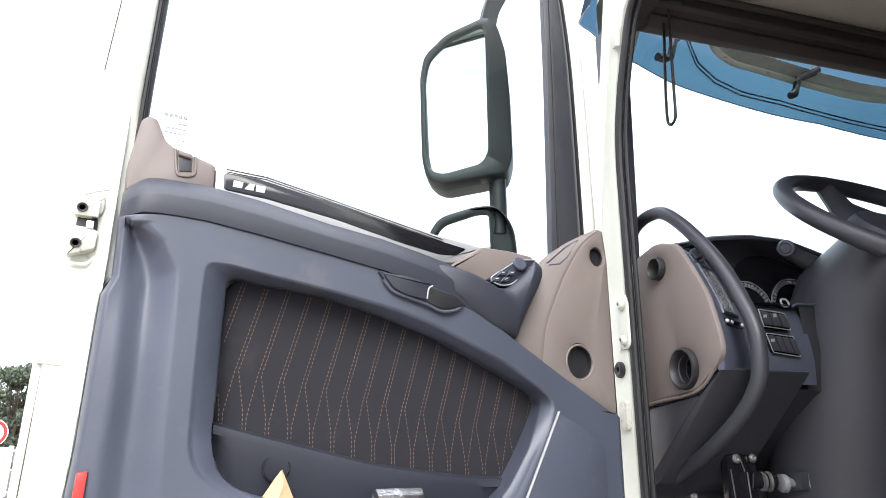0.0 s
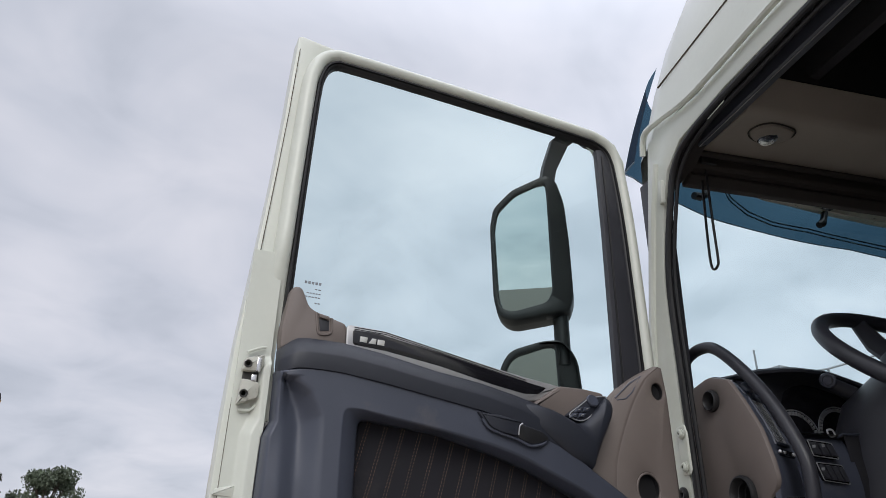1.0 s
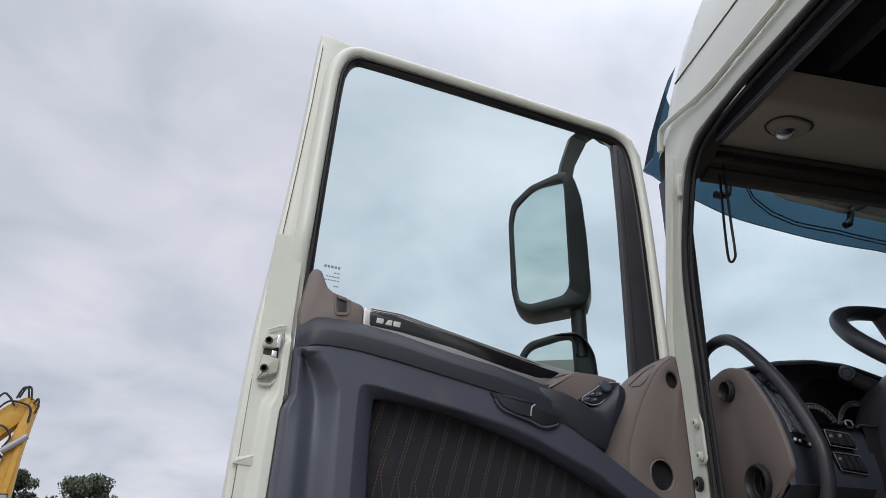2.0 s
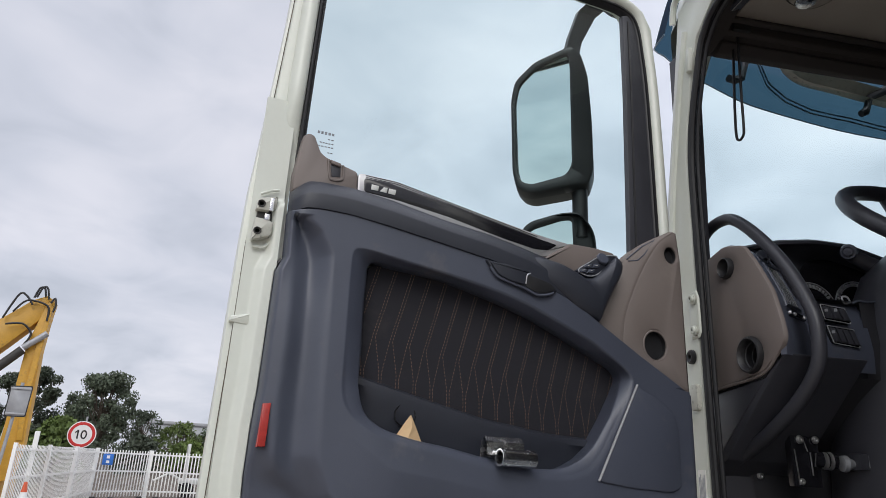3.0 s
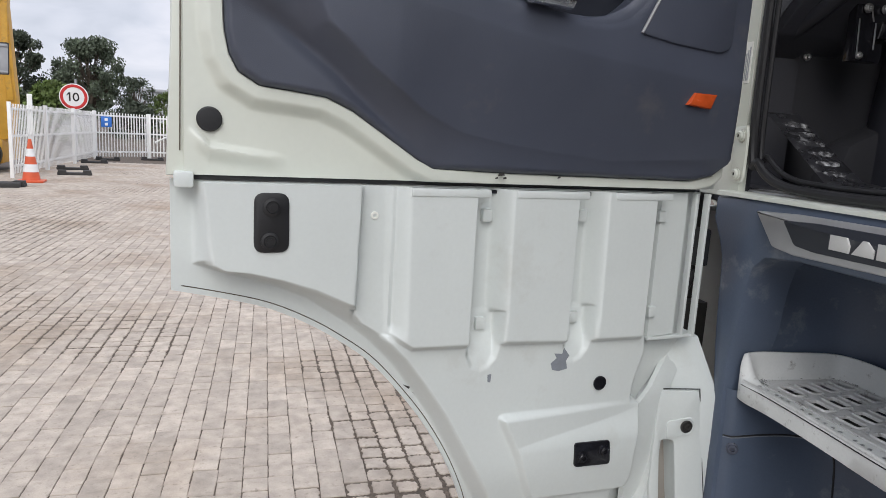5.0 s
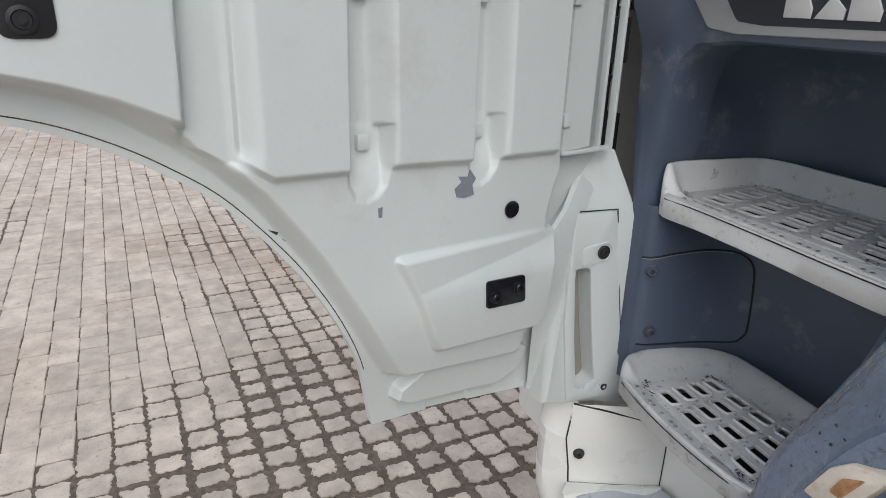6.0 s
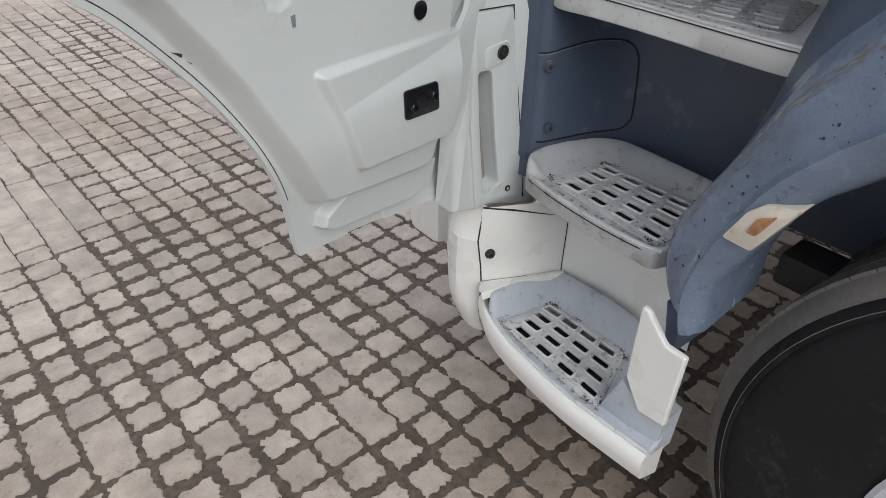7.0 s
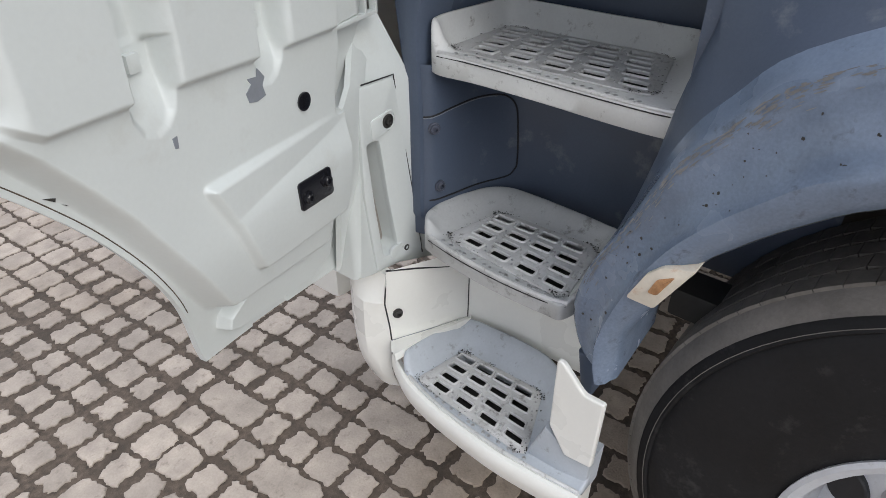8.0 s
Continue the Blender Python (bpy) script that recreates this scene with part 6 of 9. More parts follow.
def skirt_depth(P):
    x, z = P[:, 0], P[:, 1]
    g = inside_depth(P, channel)
    d = 0.017 - 0.046 * ramp(g, 0.006, 0.031) * (1 - 0.55 * ramp(z, 1.255, 1.29) * ramp(x, -0.76, -0.735))
    for poly, h, soft in shapes:
        k = ramp(inside_depth(P, poly), -soft * 0.35, soft)
        d = d * (1 - k) + np.minimum(d, h) * k
    k = np.clip(np.maximum(1 - (x + 0.478) / 0.31, ramp(-z, -1.095, -1.03)), 0, 1)
    a = ramp(inside_depth(P, lower_face), -0.004, 0.008)
    d = d * (1 - a) + np.minimum(d, -0.029 - 0.015 * k) * a
    for x0, x1, x2, foot_line in ribs:
        lean = (1.45 - z) * 0.02
        zb = np.interp(x, [q[0] for q in foot_line], [q[1] for q in foot_line])
        a = ramp(x - lean, x0, x1) * ramp(x2 - x, -0.004, 0.006) * ramp(z - zb, -0.005, 0.008)
        d = d * (1 - a) + np.minimum(d, -0.044) * a
    for poly in spouts:                                             # drain spouts below the grooves
        k = ramp(inside_depth(P, poly), -0.003, 0.008)
        d = d * (1 - k) + (-0.006 - 0.020 * ramp(-z, -1.272, -1.196)) * k
    d += 0.005 * ramp(inside_depth(P, [(-0.388, 0.826), (-0.302, 0.818), (-0.300, 0.77), (-0.388, 0.78)]), -0.002, 0.003)
    return d


bm = bmesh.new()
xs = np.concatenate([np.linspace(-1.012, -0.56, 200)[:-1], np.linspace(-0.56, -0.488, 60)[:-1], np.linspace(-0.488, -0.14, 250)[:-1], np.linspace(-0.14, -0.026, 30)])
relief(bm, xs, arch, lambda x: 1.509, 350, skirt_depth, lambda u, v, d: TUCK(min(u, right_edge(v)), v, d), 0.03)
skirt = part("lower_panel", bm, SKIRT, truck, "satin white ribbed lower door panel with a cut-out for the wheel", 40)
for (x0, x1) in ((-0.668, -0.530), (-0.482, -0.337), (-0.280, -0.152)):
    bm = bmesh.new()
    box(bm, (x0, -0.046, 1.496), (x1, -0.03, 1.509), bev=0.003)
    part("upper_ledge", bm, SKIRT, skirt)
for (x0, x1) in ((-0.718, -0.69), (-0.522, -0.50), (-0.334, -0.312)):
    bm = bmesh.new()
    box(bm, (x0, -0.013, 1.500), (x1, 0.002, 1.506), bev=0.001)
    part("vent_gap", bm, GLOSSBLACK, skirt)
for x, z in ((-0.722, 1.463), (-0.522, 1.463), (-0.33, 1.463), (-0.146, 1.463), (-0.522, 1.275), (-0.33, 1.275), (-0.146, 1.275)):
    bm = bmesh.new()
    box(bm, (x - 0.006, -0.015, z - 0.011), (x + 0.012, -0.0, z + 0.011), bev=0.004)
    part("fixing_lug", bm, SKIRT, skirt)
    if z > 1.4 and x < -0.6:
        part("lug_screw", bolt(bmesh.new(), (x + 0.003, -0.015, z), (0, -1, 0), 0.0055), FRESH, skirt)
bm = bmesh.new()
box(bm, (-0.063, -0.012, 1.222), (-0.056, 0.0, 1.508), bev=0.002)
box(bm, (-0.034, -0.014, 1.216), (-0.027, 0.0, 1.508), bev=0.002)
box(bm, (-0.146, -0.012, 1.216), (-0.030, 0.0, 1.223), bev=0.002)
part("edge_rail", bm, SKIRT, skirt)
# flange by the hinge, bending back into a slanting facet at its head
bm = bmesh.new()
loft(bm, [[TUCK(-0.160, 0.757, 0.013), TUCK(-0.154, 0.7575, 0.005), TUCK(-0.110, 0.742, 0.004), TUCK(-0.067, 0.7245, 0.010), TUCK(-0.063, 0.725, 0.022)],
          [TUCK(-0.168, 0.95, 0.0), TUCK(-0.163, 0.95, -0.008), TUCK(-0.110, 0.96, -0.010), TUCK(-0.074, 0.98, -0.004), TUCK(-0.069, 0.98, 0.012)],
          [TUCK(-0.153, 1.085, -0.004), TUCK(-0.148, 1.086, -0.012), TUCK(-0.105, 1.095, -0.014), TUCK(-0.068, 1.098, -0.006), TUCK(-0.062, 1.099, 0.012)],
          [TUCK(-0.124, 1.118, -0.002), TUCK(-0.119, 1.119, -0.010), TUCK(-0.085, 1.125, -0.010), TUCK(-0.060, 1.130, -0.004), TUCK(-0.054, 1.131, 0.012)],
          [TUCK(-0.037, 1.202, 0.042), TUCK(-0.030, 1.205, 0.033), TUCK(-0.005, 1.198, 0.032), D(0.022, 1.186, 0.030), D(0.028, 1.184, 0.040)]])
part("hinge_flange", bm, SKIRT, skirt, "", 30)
bm = bmesh.new()
slab(bm, [(-0.076, 1.016), (-0.068, 1.018), (-0.066, 1.006), (-0.072, 0.998), (-0.077, 1.006)], -0.0085, -0.004, D, 0.0)
part("paint_chip", bm, DARKMETAL, skirt, "small dark paint chip", 0)
bm = bmesh.new()
slab(bm, rounded([(-0.904, 1.411), (-0.904, 1.497), (-0.855, 1.497), (-0.854, 1.411)], 0.015, 5), -0.0455, -0.02, D, 0.002)
part("black_cover", bm, RUBBER, skirt, "black cover with two screws")
for z in (1.477, 1.428):
    bm = bmesh.new()
    lathe(bm, [(0.013, 0), (0.013, 0.003), (0.009, 0.004), (0.008, 0.002), (0.004, 0.002), (0.004, 0.005)], (-0.879 - (0.003 if z < 1.45 else 0), -0.0455, z), (0, -1, 0), 18)
    part("cover_screw", bm, RUBBER, skirt)
bm = bmesh.new()
slab(bm, rounded([(-0.321, 1.040), (-0.239, 1.036), (-0.234, 0.986), (-0.317, 0.991)], 0.008), -0.0465, -0.03, D, 0.002)
part("black_bracket", bm, GLOSSBLACK, skirt, "black recessed bracket with two bolts")
for x, z in ((-0.302, 1.010), (-0.254, 1.017)):
    part("bracket_bolt", bolt(bmesh.new(), (x, -0.0455, z), (0, -1, 0), 0.0075), GLOSSBLACK, skirt)
bm = bmesh.new()
lathe(bm, [(0.0135, 0.0), (0.014, 0.003), (0.012, 0.0035)], (-0.266, -0.0295, 1.148), (0, -1, 0), 20)
part("drain_hole", bm, GLOSSBLACK, skirt, "round black hole")
bm = bmesh.new()
slab(bm, [(-0.372, 1.214), (-0.366, 1.205), (-0.378, 1.196), (-0.374, 1.183), (-0.36, 1.180), (-0.342, 1.183), (-0.346, 1.198), (-0.340, 1.208), (-0.351, 1.222), (-0.355, 1.212)], -0.0302, -0.028, D, 0.0)
part("bare_patch", bm, CHIP, skirt, "patch of flaked paint", 0)
bm = bmesh.new()
slab(bm, [(-0.506, 1.186), (-0.499, 1.187), (-0.500, 1.172), (-0.505, 1.173)], -0.0302, -0.028, D, 0.0)
part("bare_patch", bm, CHIP, skirt, "patch of flaked paint", 0)
bm = bmesh.new()
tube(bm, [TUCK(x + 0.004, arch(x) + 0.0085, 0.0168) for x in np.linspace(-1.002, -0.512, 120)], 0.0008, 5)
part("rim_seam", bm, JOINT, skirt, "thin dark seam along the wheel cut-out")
bm = bmesh.new()
slab(bm, [(-0.645, 1.165), (-0.632, 1.160), (-0.634, 1.156)], 0.0155, 0.020, D, 0.0)
slab(bm, [(-0.628, 1.150), (-0.612, 1.141), (-0.598, 1.126), (-0.609, 1.136), (-0.622, 1.145)], 0.0155, 0.020, D, 0.0)
part("scuff_mark", bm, DARKMETAL, skirt, "dark scuff on the rim", 0)
bm = bmesh.new()
box(bm, (-1.008, -0.022, 1.500), (-0.982, 0.004, 1.522), bev=0.004)
part("corner_clip", bm, SKIRT, skirt)
bm = bmesh.new()
for z in (1.36, 1.40):
    lathe(bm, [(0.014, 0), (0.015, 0.004), (0.015, 0.032), (0.013, 0.036)], D(-0.012, z, 0.03), (0, 0, 1), 14)
box(bm, (-0.03, 0.0, 1.36), (0.0, 0.035, 1.436), bev=0.005)
part("panel_hinge", bm, RUBBER, truck, "black panel hinge")

# ---------------------------------------------------------------- mirrors
MU = Vector((0.155, -0.118, 0)).normalized()          # across the mirror's face
MN = Vector((MU.y, -MU.x, 0))                         # the way the face looks
M0 = Vector((-0.215, 0.25, 0))


def MP(u, v, d):
    u, v, d = 0.018 + (u - 0.022) * 0.875, 2.757 + (v - 2.745) * 0.875, d * 0.875
    return M0 + MU * u - MN * (d - (v - 2.75) * 0.15) + Vector((0, 0, v - d * 0.15))


face = rounded([(-0.105, 2.56), (-0.108, 2.80), (-0.095, 2.865), (-0.03, 2.925), (0.085, 2.968), (0.12, 2.955), (0.142, 2.88), (0.150, 2.75), (0.152, 2.565), (0.135, 2.512), (0.07, 2.498), (-0.05, 2.482), (-0.092, 2.500)], 0.02, 5)
pane = rounded([(-0.090, 2.57), (-0.093, 2.79), (-0.080, 2.850), (-0.02, 2.905), (0.082, 2.942), (0.086, 2.90), (0.086, 2.57), (0.066, 2.536), (-0.045, 2.512), (-0.080, 2.526)], 0.02, 5)
BEND = lambda u, v, d: MP(u, v, d + 0.55 * max(0, u - 0.096))
bm = bmesh.new()
slab(bm, face, -0.012, 0.03, BEND, 0.006, [pane])
mirror = part("mirror_housing", bm, RUBBER, truck, "tall black mirror housing outside the door")
bm = bmesh.new()
loft(bm, [[BEND(u * s + 0.02 * (1 - s), (v - 2.745) * s + 2.745, d) for u, v in face] for d, s in ((0.02, 1.0), (0.06, 0.99), (0.10, 0.95), (0.125, 0.85), (0.135, 0.6))], True, True)
part("mirror_back", bm, RUBBER, mirror)
bm = bmesh.new()
slab(bm, inset(pane, -0.002), 0.006, 0.010, lambda u, v, d: MP(u, v, d - 0.045 * (v - 2.745)), 0.0)
part("mirror_glass", bm, MIRROR, mirror, "mirror glass", 0)
bm = bmesh.new()
loft(bm, [[Vector((a, y, z)), Vector((b, y, z2)), Vector((b, y + 0.018, z2)), Vector((a, y + 0.018, z))] for a, b, y, z, z2 in ((-0.176, -0.134, 0.215, 2.925, 2.915), (-0.175, -0.134, 0.20, 2.947, 2.930), (-0.160, -0.118, 0.20, 3.011, 3.002), (-0.132, -0.074, 0.19, 3.105, 3.10), (-0.13, -0.07, 0.12, 3.10, 3.095), (-0.12, -0.06, 0.045, 3.0, 2.995))], True, True)
part("upper_arm", bm, RUBBER, mirror, "black upper mirror arm")
bm = bmesh.new()
tube(bm, [MP(0.105, 2.56, 0.05), MP(0.105, 2.36, 0.05)], 0.022, 12)
part("lower_arm", bm, RUBBER, mirror)
LOWER = lambda u, v, d: BEND(u, v - 0.036, d)
face2 = rounded([(-0.10, 2.27), (-0.095, 2.37), (-0.06, 2.425), (0.05, 2.452), (0.115, 2.450), (0.150, 2.40), (0.160, 2.27)], 0.03, 5)
pane2 = rounded([(-0.083, 2.285), (-0.078, 2.360), (-0.05, 2.405), (0.05, 2.432), (0.082, 2.432), (0.085, 2.285)], 0.025, 5)
bm = bmesh.new()
slab(bm, face2, -0.012, 0.03, LOWER, 0.006, [pane2])
m2 = part("wide_mirror_housing", bm, RUBBER, truck, "smaller black wide-angle mirror below")
bm = bmesh.new()
loft(bm, [[LOWER(u * s + 0.03 * (1 - s), (v - 2.36) * s + 2.36, d) for u, v in face2] for d, s in ((0.02, 1.0), (0.08, 0.96), (0.12, 0.8), (0.13, 0.5))], True, True)
part("wide_mirror_back", bm, RUBBER, m2)
bm = bmesh.new()
slab(bm, inset(pane2, -0.002), 0.006, 0.010, LOWER, 0.0)
part("wide_mirror_glass", bm, MIRROR, m2, "mirror glass", 0)

# ---------------------------------------------------------------- entry steps, fairing, wheel
# blue-grey surround of the step well with the sill
bm = bmesh.new()
slab(bm, [(0.05, 1.502), (0.052, 1.455), (0.03, 1.42), (0.012, 1.38), (0.0, 1.22), (-0.02, 1.08), (-0.03, 0.80), (-0.060, 0.80), (-0.060, 1.0), (-0.058, 1.06), (-0.054, 1.14), (-0.054, 1.195), (-0.070, 1.245), (-0.073, 1.29), (-0.080, 1.335), (-0.092, 1.375), (-0.120, 1.398), (-0.20, 1.408), (-1.10, 1.412), (-1.10, 1.508), (-0.3, 1.51), (-0.1, 1.508)], 0.032, 0.13, S, 0.012)
sill = part("sill_panel", bm, BLUE, truck, "blue-grey moulded sill over the entry steps")
bm = bmesh.new()
slab(bm, rounded([(-0.090, 1.486), (-0.145, 1.426), (-0.20, 1.420), (-0.80, 1.432), (-0.80, 1.497), (-0.2, 1.492)], 0.006), 0.024, 0.034, S, 0.004)
bezel = part("sill_bezel", bm, SATIN, sill, "satin silver bezel on the sill")
bm = bmesh.new()
slab(bm, rounded([(-0.168, 1.478), (-0.203, 1.438), (-0.25, 1.434), (-0.78, 1.442), (-0.78, 1.486), (-0.25, 1.483)], 0.006), 0.0215, 0.026, S, 0.002)
part("bezel_inlay", bm, ARM, bezel)
bm = bmesh.new()
loft(bm, [[H(0.030, f, 1.505), H(0.031, f, 1.512), H(0.036, f, 1.5145), H(0.075, f, 1.515)] for f in (0.045, -0.1, -0.3, -1.1)])
part("sill_lip", bm, WHITE, sill, "thin cream edge above the sill")
bm = bmesh.new()
for k in range(3):
    u = -0.283 - 0.046 * k
    slab(bm, [(u, 1.446), (u - 0.040, 1.446), (u - 0.041, 1.458), (u - (0.034 if k != 1 else 0.027), 1.470), (u - (0.0 if k != 1 else 0.018), 1.470)], 0.0185, 0.022, S, 0.001)
part("sill_badge_block", bm, LETTER, sill, "pale badge blocks on the sill")
# walls of the step well
WELL = spline([(0.035, -0.03), (0.05, -0.07), (0.10, -0.085), (0.17, -0.10), (0.225, -0.13), (0.262, -0.18), (0.28, -0.25), (0.295, -0.45), (0.30, -0.75)], 5)
bm = bmesh.new()
loft(bm, [[H(q.x, q.y, z) for q in WELL] for z in (0.76, 0.84, 0.95, 1.03, 1.12)])
part("well_wall", bm, BLUE, truck, "blue-grey wall of the step well", 60)
bm = bmesh.new()
loft(bm, [[H(0.045, -0.030, z), H(0.09, -0.044, z), H(0.20, -0.050, z), H(0.270, -0.066, z), H(0.312, -0.115, z), H(0.328, -0.19, z), H(0.335, -0.5, z), H(0.335, -1.1, z)] for z in (1.10, 1.25, 1.33)]
     + [[H(0.05, -0.052, 1.375), H(0.095, -0.07, 1.38), H(0.19, -0.078, 1.385), H(0.245, -0.095, 1.385), H(0.275, -0.135, 1.385), H(0.285, -0.19, 1.385), H(0.29, -0.5, 1.385), H(0.29, -1.1, 1.385)],
        [H(0.06, -0.07, 1.41), H(0.1, -0.085, 1.413), H(0.14, -0.10, 1.413), H(0.18, -0.12, 1.413), H(0.19, -0.15, 1.413), H(0.19, -0.19, 1.413), H(0.19, -0.5, 1.413), H(0.19, -1.1, 1.413)],
        [H(0.06, -0.08, 1.43), H(0.1, -0.10, 1.43), H(0.11, -0.11, 1.43), H(0.12, -0.125, 1.43), H(0.125, -0.15, 1.43), H(0.125, -0.19, 1.43), H(0.125, -0.5, 1.43), H(0.125, -1.1, 1.43)]])
part("upper_well_wall", bm, BLUE, truck, "", 60)


def on_well(r, z, lift):
    """A place on the curved wall of the step well, lift metres in front of it."""
    for p, q in zip(WELL, WELL[1:]):
        if p.x <= r <= q.x:
            e = (q - p).normalized()
            w = p + (q - p) * ((r - p.x) / (q.x - p.x))
            return H(w.x + e.y * lift, w.y - e.x * lift, z)


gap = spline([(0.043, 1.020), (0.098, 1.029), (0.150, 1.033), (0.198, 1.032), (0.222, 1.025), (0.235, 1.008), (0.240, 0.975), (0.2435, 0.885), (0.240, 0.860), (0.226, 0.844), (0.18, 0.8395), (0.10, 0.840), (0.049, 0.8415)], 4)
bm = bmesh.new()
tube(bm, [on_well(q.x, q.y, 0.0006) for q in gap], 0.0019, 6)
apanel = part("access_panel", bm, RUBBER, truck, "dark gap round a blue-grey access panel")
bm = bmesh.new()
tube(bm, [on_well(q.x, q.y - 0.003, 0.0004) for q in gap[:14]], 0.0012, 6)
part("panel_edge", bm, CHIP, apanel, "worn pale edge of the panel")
for r, z in ((0.057, 0.997), (0.0695, 0.8705)):
    a = on_well(r, z, 0.0)
    part("panel_screw", bolt(bmesh.new(), a, on_well(r, z, 1.0) - a, 0.0082), TRIM, apanel)


def step(name, nose, rim, tread, z, rise, lip, slots, label, rim_mat, seed):
    """A tray with a raised end and back, its slotted metal tread and a studded nose.
    nose: the front edge from the front end to the rear; rim: the raised edge from the rear back to the front end.
    tread: four corners (front end at the nose, front end at the back, rear end at the back, rear end at the nose)."""
    rng = random.Random(seed)
    a, b, c, d = [Vector(p) for p in tread]
    mid = (a + b + c + d) / 4
    ring = spline([(r, f, z) for r, f in nose] + [(r, f, z + rise) for r, f in rim], 7, True)
    nu, nv = slots

    def at(s, t):
        return (a * (1 - t) + d * t) * (1 - s) + (b * (1 - t) + c * t) * s

    outer = [tuple(at(*q)) for q in rounded([(-0.05, -0.05), (1.04, -0.05), (1.04, 1.05), (-0.05, 1.05)], 0.14, 5)]
    core = [Vector(o) for o in outer]

    def foot_of(q):
        """Where the way from the middle to q leaves the tread."""
        w = q - mid
        for e, f in zip(core, core[1:] + core[:1]):
            g = f - e
            k = w.x * g.y - w.y * g.x
            if abs(k) > 1e-9:
                t = ((e.x - mid.x) * g.y - (e.y - mid.y) * g.x) / k
                u = ((e.x - mid.x) * w.y - (e.y - mid.y) * w.x) / k
                if 0 < t <= 1.0 and -1e-6 <= u <= 1 + 1e-6:
                    return mid + w * t
        return mid + w * 0.97

    flat = [Vector((q.x, q.y)) for q in ring]
    hts = [min(max(q.z, z), z + rise) for q in ring]
    feet = [foot_of(q) for q in flat]
    inner = lambda q, k: mid + (q - mid) * (1 - k / max((q - mid).length, 1e-6))
    rows = [[H(*inner(q, 0.006), z - lip) for q in flat], [H(*inner(q, 0.001), z - lip + 0.003) for q in flat]]
    rows += [[H(q.x, q.y, h - 0.006) for q, h in zip(flat, hts)], [H(*inner(q, 0.0012), h - 0.0016) for q, h in zip(flat, hts)], [H(*inner(q, 0.004), h) for q, h in zip(flat, hts)], [H(*inner(q, 0.0075), h - 0.0006) for q, h in zip(flat, hts)]]
    for k, e in ((0.16, 0.80), (0.36, 0.46), (0.58, 0.20), (0.80, 0.05)):
        rows.append([H(*(inner(q, 0.0085) * (1 - k) + f * k), z - 0.003 * k + (h - z) * e) for q, h, f in zip(flat, hts, feet)])
    rows.append([H(f.x, f.y, z - 0.004) for f in feet])
    rows.append([H(*(mid + (f - mid) * 0.99), z - 0.034) for f in feet])
    rows.append([H(*(mid + (f - mid) * 0.2), z - 0.034) for f in feet])
    bm = bmesh.new()
    loft(bm, rows, True)
    tray = part(name, bm, rim_mat, truck, label, 50)
    # tread plate
    holes, centres = [], []
    L, Wd = (d - a).length / nv, (b - a).length / nu
    for i in range(nu):
        for j in range(nv):
            s, t = (i + 0.5) / nu, (j + 0.5 + 0.30 * (0.5 - i / max(nu - 1, 1))) / nv
            cc = at(s, t)
            du, dv = (at(s + 0.01, t) - cc).normalized(), (at(s, t + 0.01) - cc).normalized()
            q = [cc + du * x * Wd * 0.25 + dv * y * L * 0.29 for x, y in rounded([(-1, -1), (1, -1), (1, 1), (-1, 1)], 0.30, 3)]
            holes.append([(p.x, p.y) for p in q])
            centres.append(cc)
    bm = bmesh.new()
    slab(bm, outer, z - 0.0015, z - 0.0045, H, 0.001, holes)
    plate = part("tread_plate", bm, ALU, tray, "worn slotted aluminium tread")
    for hh in holes:
        bm = bmesh.new()
        loft(bm, [[H(u, v, z - 0.0046) for u, v in inset(hh, 0.0003)], [H(u, v, z - 0.0005) for u, v in inset(hh, -0.0002)], [H(u, v, z + 0.0012) for u, v in inset(hh, -0.0014)], [H(u, v, z + 0.0012) for u, v in inset(hh, -0.003)], [H(u, v, z - 0.0016) for u, v in inset(hh, -0.0052)]], True)
        part("slot_rim", bm, ALU, tray, "", 25)
    # dark sheet below the slots stands in for the shade in the tray
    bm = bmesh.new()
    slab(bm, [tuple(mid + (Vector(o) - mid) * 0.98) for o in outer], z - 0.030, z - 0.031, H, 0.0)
    part("tread_shade", bm, DARKMETAL, tray, "dark sheet for the shade under the tread")
    # studs along the nose and between the slots
    bm = bmesh.new()
    edge_line = spline([Vector((r, f)) for r, f in nose], 8)
    walk_at, total_len = 0.0, 0.0
    inward = (b - a).normalized()
    for p, q in zip(edge_line, edge_line[1:]):
        total_len += (q - p).length
        while walk_at <= total_len:
            w = q + inward * 0.017
            if (w - a).dot((d - a).normalized()) > -0.005 and (w - d).dot((a - d).normalized()) > -0.015:
                lathe(bm, [(0.0042, 0), (0.0036, 0.0022), (0.001, 0.0032)], H(w.x, w.y, z - 0.0022), (0, 0, 1), 8)
            walk_at += 0.0205
    for cc in centres:
        for o in (0.42, 0.56):
            p = cc + (d - a) / nv * o + (b - a) / nu * (0.12 if o < 0.5 else -0.2)
            lathe(bm, [(0.0026, 0), (0.002, 0.0018)], H(p.x, p.y, z - 0.002), (0, 0, 1), 8)
    tagged(part("studs", bm, STEEL, tray, "bright raised studs"), kind="stuff")
    # metal nosing with a dark seam under it
    bm = bmesh.new()
    tube(bm, [H(p.x + inward.x * 0.004, p.y + inward.y * 0.004, z - 0.001) for p in edge_line], 0.0042, 8)
    part("nose_bar", bm, ALU, tray, "worn metal nosing")
    bm = bmesh.new()
    tube(bm, [H(p.x - inward.x * 0.0004, p.y - inward.y * 0.0004, z - 0.0068) for p in edge_line], 0.0011, 5)
    part("nose_seam", bm, RUBBER, tray, "dark seam under the nosing")
    # grit caught round the edge of the tread
    bm = bmesh.new()
